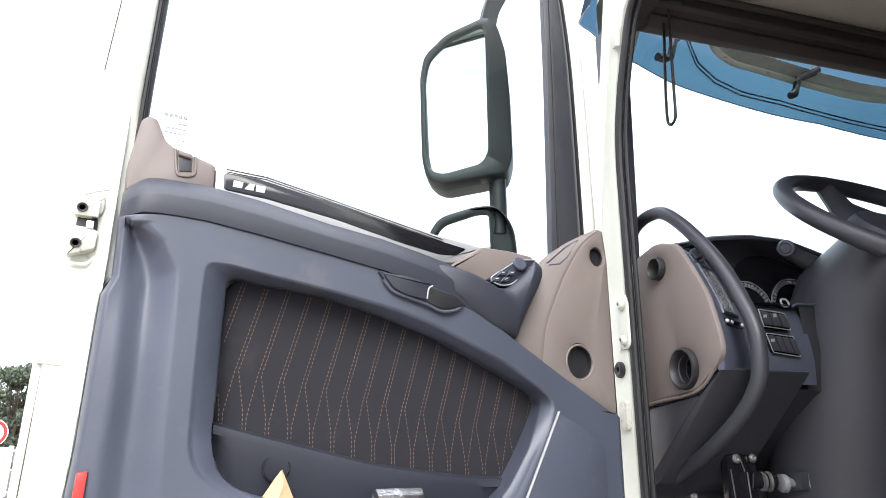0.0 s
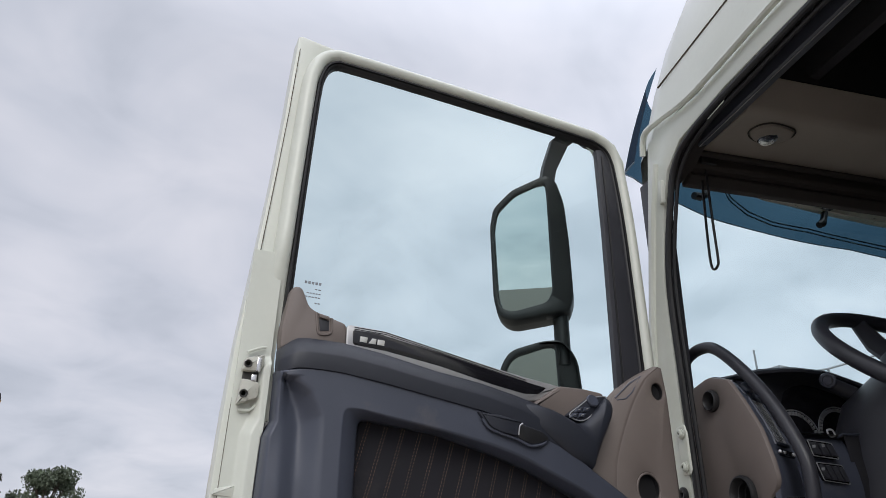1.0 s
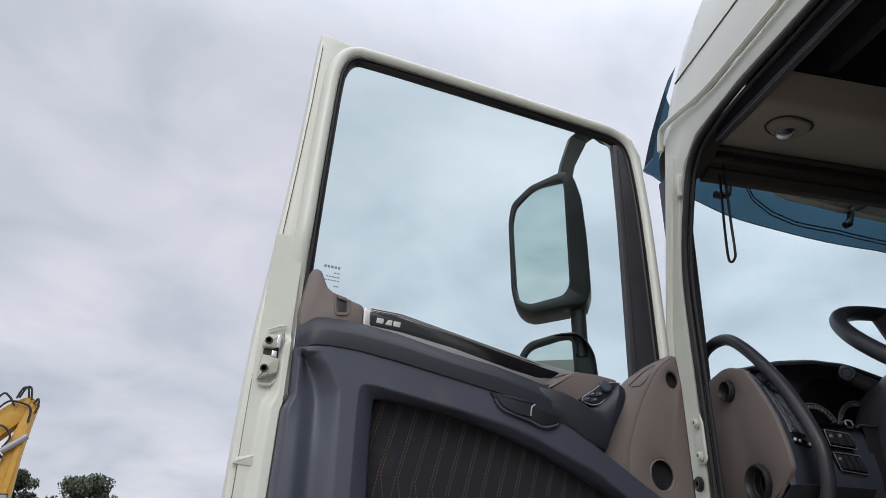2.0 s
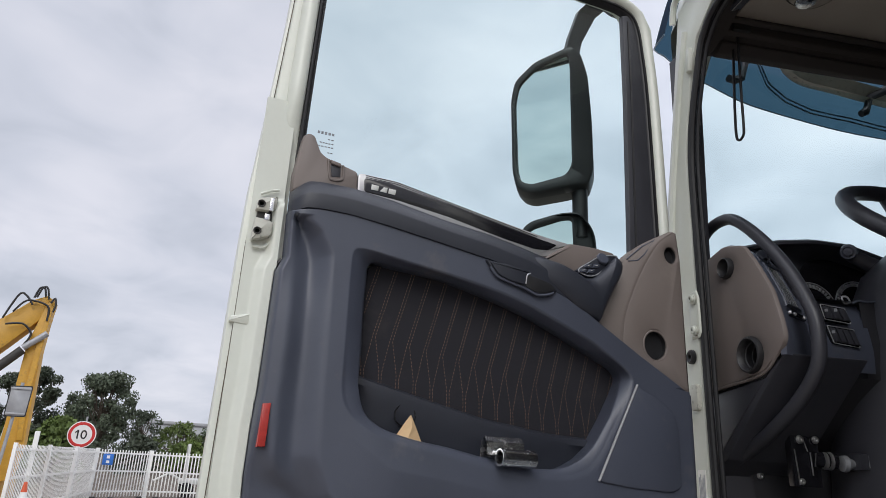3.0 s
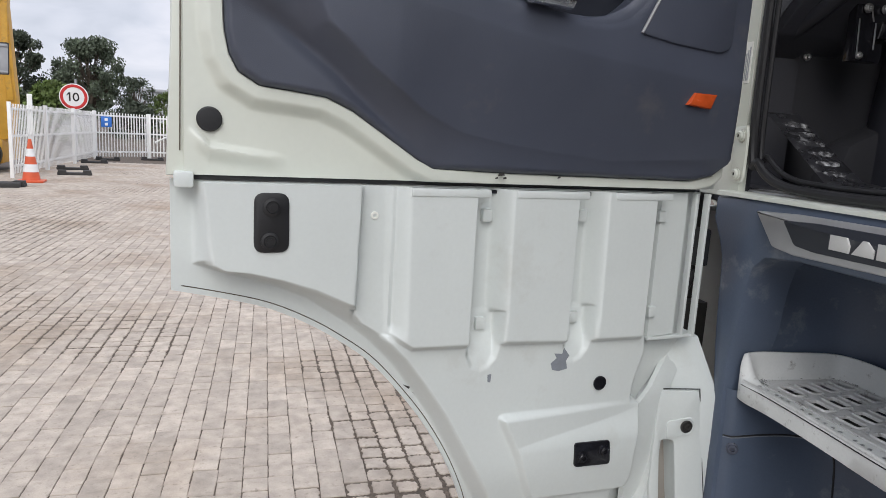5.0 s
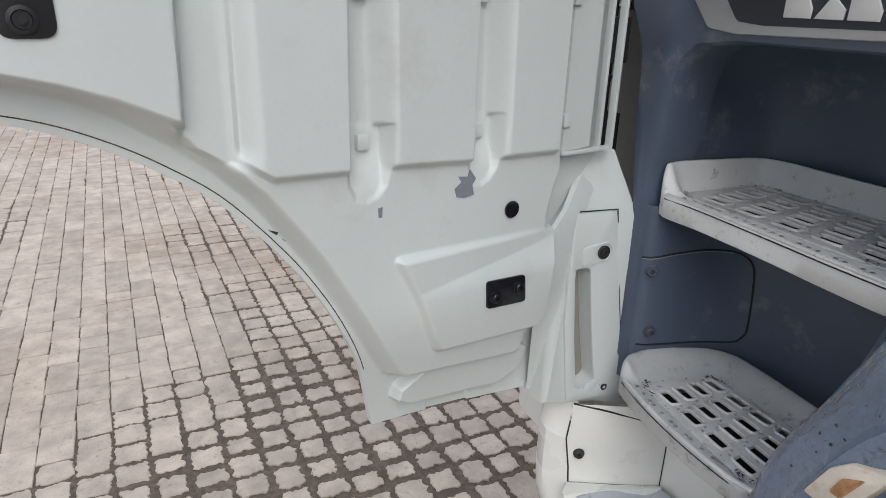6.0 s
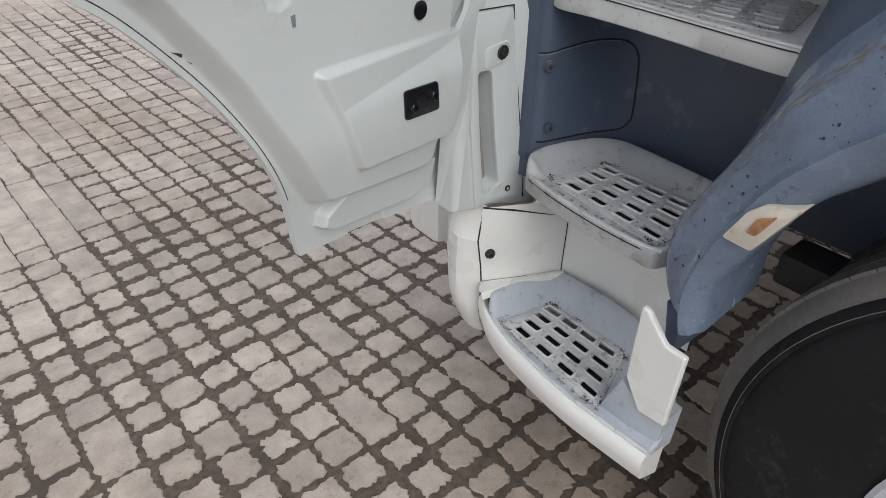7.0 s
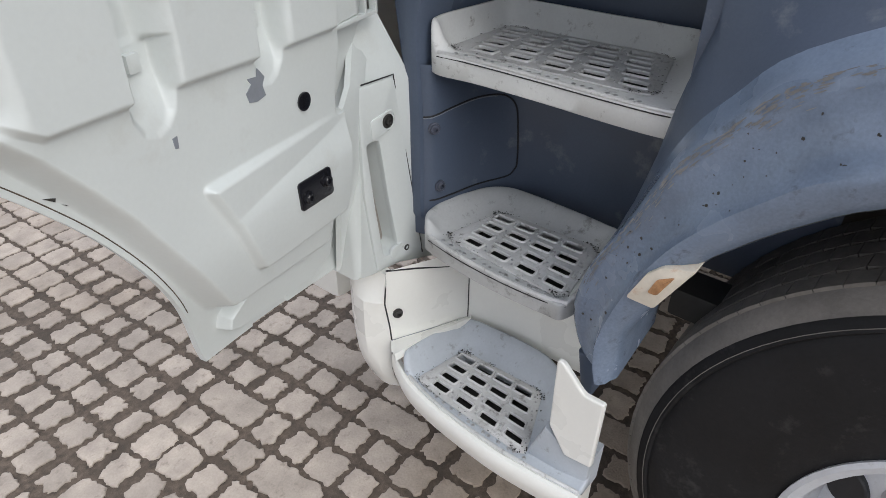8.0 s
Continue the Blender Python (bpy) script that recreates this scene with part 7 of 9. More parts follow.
    for k in range(170):
        e = rng.random()
        i = rng.randrange(len(core))
        p = core[i] * (1 - e) + core[(i + 1) % len(core)] * e
        p = p + (p - mid) * rng.gauss(0.0, 0.035)
        s = rng.choice((0.0008, 0.0010, 0.0013, 0.0018))
        bm.faces.new([bm.verts.new(H(p.x + math.cos(1.2566 * q) * s * rng.uniform(0.6, 1.6), p.y + math.sin(1.2566 * q) * s * rng.uniform(0.6, 1.6), z + 0.0006)) for q in range(5)])
    tagged(part("grit", bm, DARKMETAL, tray, "dark grit on the tread", 0), kind="stuff")
    return tray


step("upper_step", [(0.047, -0.088), (0.052, -0.16), (0.050, -0.30), (0.046, -0.42), (0.048, -0.510), (0.066, -0.530)], [(0.28, -0.478), (0.302, -0.40), (0.300, -0.30), (0.295, -0.18), (0.286, -0.105), (0.255, -0.072), (0.17, -0.060), (0.10, -0.054), (0.062, -0.064)],
     [(0.092, -0.098), (0.272, -0.100), (0.292, -0.405), (0.105, -0.452)], 1.147, 0.050, 0.042, (4, 5), "grey entry step below the cab floor with a slotted tread", STEP, 1)
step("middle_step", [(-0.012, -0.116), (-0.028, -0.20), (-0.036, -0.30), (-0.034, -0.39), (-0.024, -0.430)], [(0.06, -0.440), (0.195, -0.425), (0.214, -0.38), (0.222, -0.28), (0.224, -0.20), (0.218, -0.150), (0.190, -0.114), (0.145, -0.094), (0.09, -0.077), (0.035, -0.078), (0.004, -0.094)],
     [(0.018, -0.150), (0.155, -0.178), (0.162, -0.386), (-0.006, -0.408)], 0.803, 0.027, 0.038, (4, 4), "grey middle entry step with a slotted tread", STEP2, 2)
step("lower_step", [(-0.088, -0.120), (-0.108, -0.19), (-0.121, -0.28), (-0.127, -0.38), (-0.124, -0.47), (-0.118, -0.548)], [(-0.02, -0.530), (0.06, -0.43), (0.108, -0.362), (0.120, -0.30), (0.118, -0.20), (0.106, -0.132), (0.06, -0.112), (0.01, -0.101), (-0.065, -0.094)],
     [(-0.078, -0.150), (0.050, -0.172), (0.052, -0.362), (-0.100, -0.415)], 0.485, 0.045, 0.05, (4, 4), "pale blue-grey lowest step with a slotted tread", BLUSH, 3)

# white surround of the lowest step
bm = bmesh.new()
edge = spline([(-0.055, -0.046), (-0.078, -0.078), (-0.104, -0.13), (-0.122, -0.20), (-0.134, -0.29), (-0.140, -0.38), (-0.137, -0.47), (-0.131, -0.553)], 5)
loft(bm, [[H(p[0] + 0.020, p[1], 0.480), H(p[0] + 0.008, p[1], 0.487), H(p[0] + 0.001, p[1], 0.486), H(p[0] - 0.004, p[1], 0.478), H(p[0] - 0.004, p[1], 0.455), H(p[0] + 0.006, p[1], 0.425), H(p[0] + 0.06, p[1], 0.40)] for p in edge])
p = edge[-1]
bm.faces.new([bm.verts.new(q) for q in (H(p[0] + 0.020, p[1], 0.480), H(p[0] + 0.008, p[1], 0.487), H(p[0] + 0.001, p[1], 0.486), H(p[0] - 0.004, p[1], 0.478), H(p[0] - 0.004, p[1], 0.455), H(p[0] + 0.006, p[1], 0.425), H(p[0] + 0.06, p[1], 0.40), H(p[0] + 0.06, p[1], 0.475))])
part("step_skirt", bm, FRESH, truck, "glossy white edge round the lowest step")
bm = bmesh.new()
loft(bm, [[H(r0, f0, z), H(-0.012, -0.064, z), H(0.05, -0.095, z), H(0.10, -0.119, z), H(0.117, -0.128, z)] for z, r0, f0 in ((0.515, -0.0505, -0.042), (0.54, -0.0515, -0.042), (0.60, -0.0615, -0.042), (0.632, -0.0665, -0.042), (0.67, -0.0635, -0.042), (0.712, -0.060, -0.042))])
loft(bm, [[H(0.117, -0.128, z), H(0.128, -0.16, z), H(0.138, -0.22, z), H(0.14, -0.40, z), H(0.14, -0.45, z)] for z in (0.50, 0.62, 0.77)])
riser = part("step_riser", bm, FRESH, truck, "glossy white panel behind the lowest step")
bm = bmesh.new()
loft(bm, [[H(-0.052, -0.040, 0.519), H(0.03, -0.084, 0.521), H(0.118, -0.127, 0.523)], [H(-0.085, -0.072, 0.527), H(0.02, -0.098, 0.529), H(0.116, -0.136, 0.531)], [H(-0.090, -0.085, 0.531), H(0.01, -0.106, 0.532), H(0.108, -0.142, 0.533)], [H(-0.090, -0.09, 0.515), H(0.01, -0.11, 0.515), H(0.106, -0.146, 0.515)]])
part("riser_ledge", bm, FRESH, riser)
bm = bmesh.new()
tube(bm, [H(0.1155, -0.1275, 0.52), H(0.1155, -0.1275, 0.70)], 0.0013, 6)
part("riser_joint", bm, RUBBER, riser)
bm = bmesh.new()
tube(bm, [H(-0.053, -0.0435, 0.5205), H(0.03, -0.0865, 0.5225), H(0.114, -0.1285, 0.5245)], 0.0010, 6)
part("ledge_joint", bm, CHIP, riser)
part("riser_screw", bolt(bmesh.new(), H(-0.040, -0.052, 0.596), H(-0.4, -0.9, 0), 0.0078), DARKMETAL, riser)
# bumper corner: slanting facet at its top, bulging side
bm = bmesh.new()
sec = []
for z, g, m, o, e in ((0.36, -0.030, -0.043, -0.045, 0.0), (0.40, -0.046, -0.060, -0.062, 0.0), (0.43, -0.051, -0.070, -0.074, 0.0), (0.472, -0.051, -0.076, -0.085, 0.0), (0.535, -0.051, -0.077, -0.090, 0.0), (0.60, -0.061, -0.080, -0.090, 0.0), (0.632, -0.067, -0.082, -0.089, 0.0), (0.636, -0.066, -0.080, -0.086, 0.004), (0.69, -0.0605, -0.060, -0.062, 0.03), (0.702, -0.058, -0.056, -0.056, 0.03), (0.704, -0.04, -0.03, -0.03, 0.03)):
    sec.append([H(g + 0.004, -0.037, z), H(g, -0.0405, z), H(g - 0.002, -0.0395, z), H(m, -0.020 + e * 0.6, z), H(o, 0.0 + e, z), H(o + 0.006, 0.035 + e * 0.6, z), H(o + 0.04, 0.08, z), H(0.05, 0.16, z), H(0.3, 0.30, z)])
loft(bm, sec)
part("bumper_corner", bm, FRESH, truck, "glossy white bumper corner", 28)
bm = bmesh.new()
tube(bm, [H(-0.0575, -0.0412, 0.705), H(-0.067, -0.0412, 0.632), H(-0.0545, -0.0412, 0.56), H(-0.0505, -0.0412, 0.52), H(-0.0505, -0.0412, 0.43)], 0.0018, 6)
part("bumper_gap", bm, RUBBER, truck, "dark panel gap")
bm = bmesh.new()
tube(bm, [H(-0.058, -0.0412, 0.7125), H(0.0, -0.070, 0.700), H(0.09, -0.112, 0.676)], 0.0022, 6)
part("riser_gap", bm, RUBBER, truck, "dark gap over the white panel")
# corner pillar fairing with a slot grip
slot = rounded([(-0.0816, 1.000), (-0.0484, 0.998), (-0.030, 0.87), (-0.008, 0.748), (-0.026, 0.735), (-0.050, 0.738), (-0.066, 0.85)], 0.010)
body = [(-0.12, 0.71), (-0.075, 0.703), (0.0, 0.692), (0.090, 0.672), (0.083, 0.80), (0.067, 1.0), (0.042, 1.095), (0.013, 1.205), (-0.043, 1.222), (-0.10, 1.21)]
bm = bmesh.new()
slab(bm, body, -0.026, 0.10, lambda u, v, d: C(u, v, d - max(0, u) * 0.25 + 0.45 * max(0, v - 1.11) + 0.25 * max(0, -0.093 - u)), 0.010, [slot])
fair = part("corner_fairing", bm, SKIRT, truck, "satin white corner fairing with a slot grip and bolts")
bm = bmesh.new()
slab(bm, rounded([(-0.094, 1.107), (-0.008, 1.104), (-0.002, 1.098), (0.008, 1.02), (0.031, 0.87), (0.054, 0.71), (-0.070, 0.712), (-0.094, 0.90)], 0.006), -0.031, -0.02, lambda u, v, d: C(u, v, d - max(0, u) * 0.25), 0.0025, [slot])
part("fairing_insert", bm, SKIRT, fair)
bm = bmesh.new()
tube(bm, [C(u, v, -0.0275 - max(0, u) * 0.25) for u, v in ((-0.094, 1.110), (-0.001, 1.107), (0.0105, 1.02), (0.0335, 0.87), (0.057, 0.70))], 0.0014, 5)
part("insert_seam", bm, RUBBER, fair, "thin dark seam round the insert")
bm = bmesh.new()
slab(bm, inset(slot, -0.004), 0.012, 0.016, C, 0.0)
part("slot_back", bm, BEIGE, fair, "cream back of the slot grip")
for r, z in ((-0.024, 1.027), (0.014, 0.732)):
    bm = bmesh.new()
    slab(bm, rounded([(r - 0.046, z + 0.014), (r + 0.012, z + 0.022), (r + 0.020, z), (r + 0.010, z - 0.018), (r - 0.044, z - 0.026)], 0.009), -0.0335, -0.028, lambda u, v, d: C(u, v, d), 0.002, [[(r + 0.0165 * math.cos(6.2832 * k / 18), z + 0.0165 * math.sin(6.2832 * k / 18)) for k in range(18)]])
    part("bolt_cup", bm, SKIRT, fair)
    bm = bmesh.new()
    lathe(bm, [(0.0135, 0.0), (0.0135, 0.002), (0.0115, 0.003), (0.0105, 0.001), (0.0075, 0.001), (0.007, 0.006), (0.004, 0.0065), (0.003, 0.003)], C(r, z, -0.031), C(0, 0, -1) - C(0, 0, 0), 18)
    part("fairing_bolt", bm, DARKMETAL, fair, "dark steel socket bolt")
# dark plates fill the hollow behind the fairing in place of its shade
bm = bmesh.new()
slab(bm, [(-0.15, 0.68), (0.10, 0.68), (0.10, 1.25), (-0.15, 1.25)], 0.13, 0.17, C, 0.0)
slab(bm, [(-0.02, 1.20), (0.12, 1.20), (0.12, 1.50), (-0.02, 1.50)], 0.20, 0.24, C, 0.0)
part("fairing_back", bm, DARKMETAL, truck, "dark plates for the shade behind the door hinge")
bm = bmesh.new()
tube(bm, [H(0.04, 0.10, 1.33), H(0.03, 0.12, 1.28), H(-0.03, 0.10, 1.26)], 0.008, 8)
tube(bm, [H(0.0, 0.12, 1.40), H(0.03, 0.15, 1.24)], 0.02, 8)
part("wiring", bm, HOSE, truck)
# end cap at the rear of the lowest step
bm = bmesh.new()
slab(bm, rounded([(-0.463, 0.748), (-0.476, 0.748), (-0.519, 0.703), (-0.557, 0.703), (-0.5545, 0.544), (-0.502, 0.538), (-0.465, 0.594)], 0.006, 3), -0.100, -0.090, S, 0.004)
part("step_end_cap", bm, FRESH, truck, "glossy white end cap of the lowest step", 20)
bm = bmesh.new()
slab(bm, [(-0.455, 0.575), (-0.500, 0.548), (-0.551, 0.549), (-0.549, 0.455), (-0.42, 0.472)], -0.094, -0.04, S, 0.006)
part("step_end_tray", bm, BLUSH, truck)

# wheel arch
low = [(-0.557, 0.744), (-0.557, 0.775), (-0.560, 0.840), (-0.593, 0.923), (-0.634, 1.003), (-0.674, 1.048), (-0.727, 1.098), (-0.805, 1.154), (-0.95, 1.212), (-1.10, 1.235), (-1.30, 1.215), (-1.55, 1.08), (-1.66, 0.90)]
fold = [(-0.538, 0.742), (-0.530, 0.78), (-0.532, 0.835), (-0.556, 0.922), (-0.592, 1.006), (-0.630, 1.058), (-0.684, 1.115), (-0.765, 1.178), (-0.93, 1.235), (-1.10, 1.265), (-1.32, 1.24), (-1.57, 1.11), (-1.68, 0.91)]
crest = [(-0.505, 0.741), (-0.480, 0.768), (-0.462, 0.836), (-0.478, 0.920), (-0.520, 1.012), (-0.57, 1.126), (-0.624, 1.197), (-0.69, 1.268), (-0.86, 1.345), (-1.10, 1.38), (-1.38, 1.35), (-1.66, 1.19), (-1.80, 0.95)]
low, fold, crest = spline(low, 4), spline(fold, 4), spline(crest, 4)
bm = bmesh.new()
sec = []
for k, ((lu, lv), (fu, fv), (cu, cv)) in enumerate(zip(low, fold, crest)):
    ox, oz = cu - lu, cv - lv
    n = math.hypot(ox, oz)
    ox, oz = ox / n, oz / n
    w = float(ramp(np.array([-cu]), 0.49, 0.62)[0])
    row = [(lu + 0.01 * ox, lv + 0.01 * oz, 0.10), (lu, lv, -0.070), (lu + 0.006 * ox, lv + 0.006 * oz, -0.082)]
    row += [(lu * 0.5 + fu * 0.5, lv * 0.5 + fv * 0.5, -0.094), (fu, fv, -0.103), (fu * 0.9 + cu * 0.1, fv * 0.9 + cv * 0.1, -0.1035)]
    row += [(fu * (1 - t) + cu * t, fv * (1 - t) + cv * t, -0.063 - 0.040 * (1 - t) ** 2.6) for t in (0.2, 0.35, 0.5, 0.65, 0.8, 0.92)]
    row += [(cu + 0.004 * ox, cv + 0.004 * oz, -0.055)]
    row += [(cu + e * ox * (0.3 + 0.7 * w), cv + e * oz * (0.3 + 0.7 * w), r) for e, r in ((0.012, -0.040), (0.026, -0.020), (0.05, 0.006), (0.085, 0.028), (0.13, 0.041))]
    bound = lambda v: float(np.interp(v, [0.70, 0.86, 0.96, 1.10, 1.16, 1.27, 1.31, 1.5], [-0.44, -0.45, -0.484, -0.516, -0.524, -0.548, -0.553, -0.575]))
    row += [(cu + 0.14 * ox * (0.3 + 0.7 * w), cv + 0.14 * oz * (0.3 + 0.7 * w), 0.30)]
    sec.append([S(min(q[0], bound(q[1])) if i > 12 else q[0], q[1], q[2]) for i, q in enumerate(row)])
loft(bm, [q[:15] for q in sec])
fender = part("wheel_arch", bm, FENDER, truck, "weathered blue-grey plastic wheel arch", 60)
bm = bmesh.new()
slab(bm, [(-0.475, 0.74), (-0.515, 0.74), (-0.512, 0.655), (-0.49, 0.66)], -0.05, 0.04, S, 0.006)
part("arch_foot", bm, BLUE, fender)
# above the crest the same skin goes on in the darker BLUE
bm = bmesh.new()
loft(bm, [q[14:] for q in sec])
part("arch_side", bm, BLUE, fender, "darker side of the arch above its crest", 60)
# flaked and scraped patches along the crest
rng = random.Random(11)
bm = bmesh.new()
for k in range(260):
    i = rng.randrange(10, 34)
    t = rng.random()
    (au, av), (bu, bv), (eu, ev) = crest[i], crest[i + 1], fold[i]
    u, v = au + (bu - au) * t, av + (bv - av) * t
    l = math.hypot(bu - au, bv - av)
    tu, tv = (bu - au) / l, (bv - av) / l
    k2 = abs(rng.gauss(0, 0.10))
    a, b = rng.uniform(0.002, 0.011), rng.uniform(0.0004, 0.0016)
    ring = [(math.cos(6.2832 * q / 7) * a * rng.uniform(0.6, 1.2), math.sin(6.2832 * q / 7) * b * rng.uniform(0.5, 1.3)) for q in range(7)]
    vs = []
    for x, y in ring:
        w = max(0.0, k2 + y / 0.1)
        pu, pv = u + tu * x + (eu - au) * w, v + tv * x + (ev - av) * w
        vs.append(bm.verts.new(S(pu, pv, -0.0645 - 0.040 * min(w, 1.0) ** 2.6)))
    bm.faces.new(vs)
tagged(part("scraped_paint", bm, SCRAPE, fender, "scraped pale patches along the crest", 0), kind="stuff")
bm = bmesh.new()
for k in range(60):
    i = rng.randrange(8, 36)
    t, w = rng.random(), rng.uniform(0.25, 0.95)
    (au, av), (eu, ev) = crest[i], fold[i]
    pu, pv, r = au + (eu - au) * w, av + (ev - av) * w, -0.063 - 0.040 * w ** 2.6 - 0.0012
    a = rng.choice((0.0007, 0.0009, 0.0012, 0.0016, 0.0022))
    bm.faces.new([bm.verts.new(S(pu + math.cos(1.05 * q) * a * rng.uniform(0.6, 1.3) + 0.01 * t, pv + math.sin(1.05 * q) * a * rng.uniform(0.6, 1.6), r)) for q in range(6)])
tagged(part("dried_mud", bm, DARKMETAL, fender, "dark mud specks", 0), kind="stuff")
bm = bmesh.new()
slab(bm, rounded([(-0.557, 0.936), (-0.578, 0.984), (-0.596, 1.002), (-0.640, 1.013), (-0.632, 0.998), (-0.597, 0.932)], 0.005), -0.108, -0.07, lambda u, v, d: S(u, v, d + (u + 0.6) * -0.10), 0.002)
part("side_lamp", bm, LAMPWHITE, fender, "clouded side marker lamp with an amber bulb")
bm = bmesh.new()
slab(bm, rounded([(-0.585, 0.958), (-0.594, 0.982), (-0.616, 0.994), (-0.598, 0.957)], 0.004), -0.1110, -0.10, lambda u, v, d: S(u, v, d + (u + 0.6) * -0.10), 0.001)
part("lamp_lens", bm, AMBER, fender, "amber lamp lens")
bm = bmesh.new()
lathe(bm, [(0.64, 0.12), (0.66, 0.12), (0.66, 0.5), (0.64, 0.5)], S(-1.09, 0.56, 0.0), S(0, 0, 1) - S(0, 0, 0), 48, False)
bmesh.ops.delete(bm, geom=[f for f in bm.faces if f.calc_center_median().z < 0.82], context="FACES")
part("inner_arch", bm, RUBBER, fender, "black inner wheel arch")
bm = bmesh.new()
box(bm, (-1.0, 0.74, 0.14), (-0.55, 0.80, 0.22), lambda u, v, d: S(u, v, d), 0.01)
box(bm, (-2.6, 0.70, 0.75), (0.35, 0.98, 0.85), S, 0.01)
part("chassis_rail", bm, DARKMETAL, truck, "dark chassis rail")
# upper body between the arch and the sill
bm = bmesh.new()
loft(bm, [[S(-0.53, 1.15, 0.045), S(-0.60, 1.26, 0.04), S(-0.70, 1.35, 0.04), S(-0.90, 1.41, 0.04), S(-1.20, 1.42, 0.04)], [S(-0.53, 1.42, 0.045), S(-0.60, 1.42, 0.042), S(-0.70, 1.42, 0.042), S(-0.90, 1.43, 0.042), S(-1.20, 1.43, 0.042)]])
loft(bm, [[S(-0.53, 0.85, 0.045), S(-0.53, 1.15, 0.045), S(-0.53, 1.42, 0.045)], [S(-0.53, 0.85, 0.46), S(-0.53, 1.15, 0.46), S(-0.53, 1.42, 0.46)]])
part("arch_panel", bm, BLUE, truck)

# front wheel
HUB = S(-1.09, 0.53, 0.02)
IN = S(0, 0, 1) - S(0, 0, 0)
bm = bmesh.new()
lathe(bm, [(0.262, 0.012), (0.30, 0.002), (0.36, -0.006), (0.44, -0.004), (0.468, 0.0), (0.472, 0.004), (0.477, 0.0), (0.494, 0.008), (0.500, 0.016)], HUB, IN, 72, False)
lathe(bm, [(0.50, 0.29), (0.44, 0.305), (0.30, 0.29)], HUB, IN, 48, False)
wheel = part("front_wheel", bm, TYRE, truck, "front wheel with a black tyre and pale rim", 50)
bm = bmesh.new()
lathe(bm, [(0.497, 0.010), (0.503, 0.016), (0.514, 0.024), (0.528, 0.046)], HUB, IN, 96, False)
part("shoulder", bm, DUST, wheel, "dusty pale tyre shoulder", 50)
bm = bmesh.new()
lathe(bm, [(0.519, 0.040), (0.521, 0.060), (0.521, 0.27), (0.50, 0.29)], HUB, IN, 96, False)
part("tread_base", bm, RUBBER, wheel, "dark bottom of the tread grooves")
# raised ring; the pale colour paints the highlight along it
bm = bmesh.new()
across = IN.cross(Vector((0, 0, 1)))
tube(bm, [HUB + (Vector((0, 0, 1)) * math.cos(6.2832 * k / 96) + across * math.sin(6.2832 * k / 96)) * 0.4815 + IN * 0.0022 for k in range(96)], 0.0008, 6, True)
part("sidewall_ring", bm, DUST, wheel, "thin raised ring on the sidewall, its highlight painted pale")
side_of = IN.cross(Vector((0, 0, 1)))


def on_tread(a, w, r):
    return HUB + (Vector((0, 0, 1)) * math.cos(a) + side_of * math.sin(a)) * r + IN * w


bm = bmesh.new()
N = 84
for row, (w0, w1) in enumerate(((0.041, 0.082), (0.088, 0.128), (0.134, 0.174), (0.180, 0.220), (0.226, 0.268))):
    for k in range(N):
        a0, a1 = 2 * math.pi * (k + 0.5 * (row % 2)) / N, 2 * math.pi * (k + 0.5 * (row % 2) + 0.955) / N
        am = (a0 + a1) / 2
        z0 = 0.0 if row == 0 else 0.0035
        top_ring = [on_tread(a0, w0 + z0, 0.530), on_tread(am, w0 - z0, 0.5305), on_tread(a1, w0 + z0, 0.530), on_tread(a1 + 0.006, w1 + 0.0035, 0.530), on_tread(am + 0.006, w1 - 0.0035, 0.5305), on_tread(a0 + 0.006, w1 + 0.0035, 0.530)]
        low_ring = [HUB + (q - HUB) * 0.975 for q in top_ring]
        vs = [bm.verts.new(q) for q in top_ring]
        ws = [bm.verts.new(q) for q in low_ring]
        bm.faces.new(vs)
        for q in range(6):
            bm.faces.new((vs[q], vs[(q + 1) % 6], ws[(q + 1) % 6], ws[q]))
tagged(part("tread", bm, TREADRUB, wheel, "dusty tread blocks with zigzag grooves", 0), kind="stuff")
bm = bmesh.new()
lathe(bm, [(0.262, 0.016), (0.264, 0.006), (0.256, 0.002), (0.240, 0.010), (0.232, 0.03), (0.225, 0.07), (0.205, 0.10)], HUB, IN, 64, False)
part("rim", bm, RIM, wheel, "silver-grey painted rim")
bm = bmesh.new()
lathe(bm, [(0.21, 0.10), (0.17, 0.075), (0.12, 0.07), (0.11, 0.03), (0.02, 0.02)], HUB, IN, 48, True)
part("wheel_disc", bm, RIM, wheel, "grey wheel disc")
# black discs on the wheel stand in for the shade inside its hand holes
for k in range(10):
    bm = bmesh.new()
    a = 2 * math.pi * k / 10
    q = Matrix.Rotation(a, 4, IN) @ Vector((0, 0, 1))
    lathe(bm, [(0.034, 0.02), (0.034, 0), (0.031, -0.003)], HUB + q * 0.190 + IN * 0.078, IN - q * 0.45, 20)
    part("hand_hole", bm, RUBBER, wheel)
    bm = bmesh.new()
    lathe(bm, [(0.016, 0), (0.016, -0.03), (0.01, -0.036)], HUB + Matrix.Rotation(math.pi / 10, 4, IN) @ q * 0.150 + IN * 0.074, IN, 6)
    part("wheel_nut", bm, STEEL, wheel)
# plain box in the engine's place, added to keep light off the ground
bm = bmesh.new()
box(bm, (-2.0, 0.55, 0.85), (0.10, 1.36, 1.65), S, 0.04)
part("engine", bm, DARKMETAL, truck, "dark box in the engine's place, added to shade the ground")
bm = bmesh.new()
box(bm, (0.30, 0.36, 0.10), (0.44, 1.45, 2.3), S, 0.03)
part("front_bumper", bm, FRESH, truck, "white front bumper")
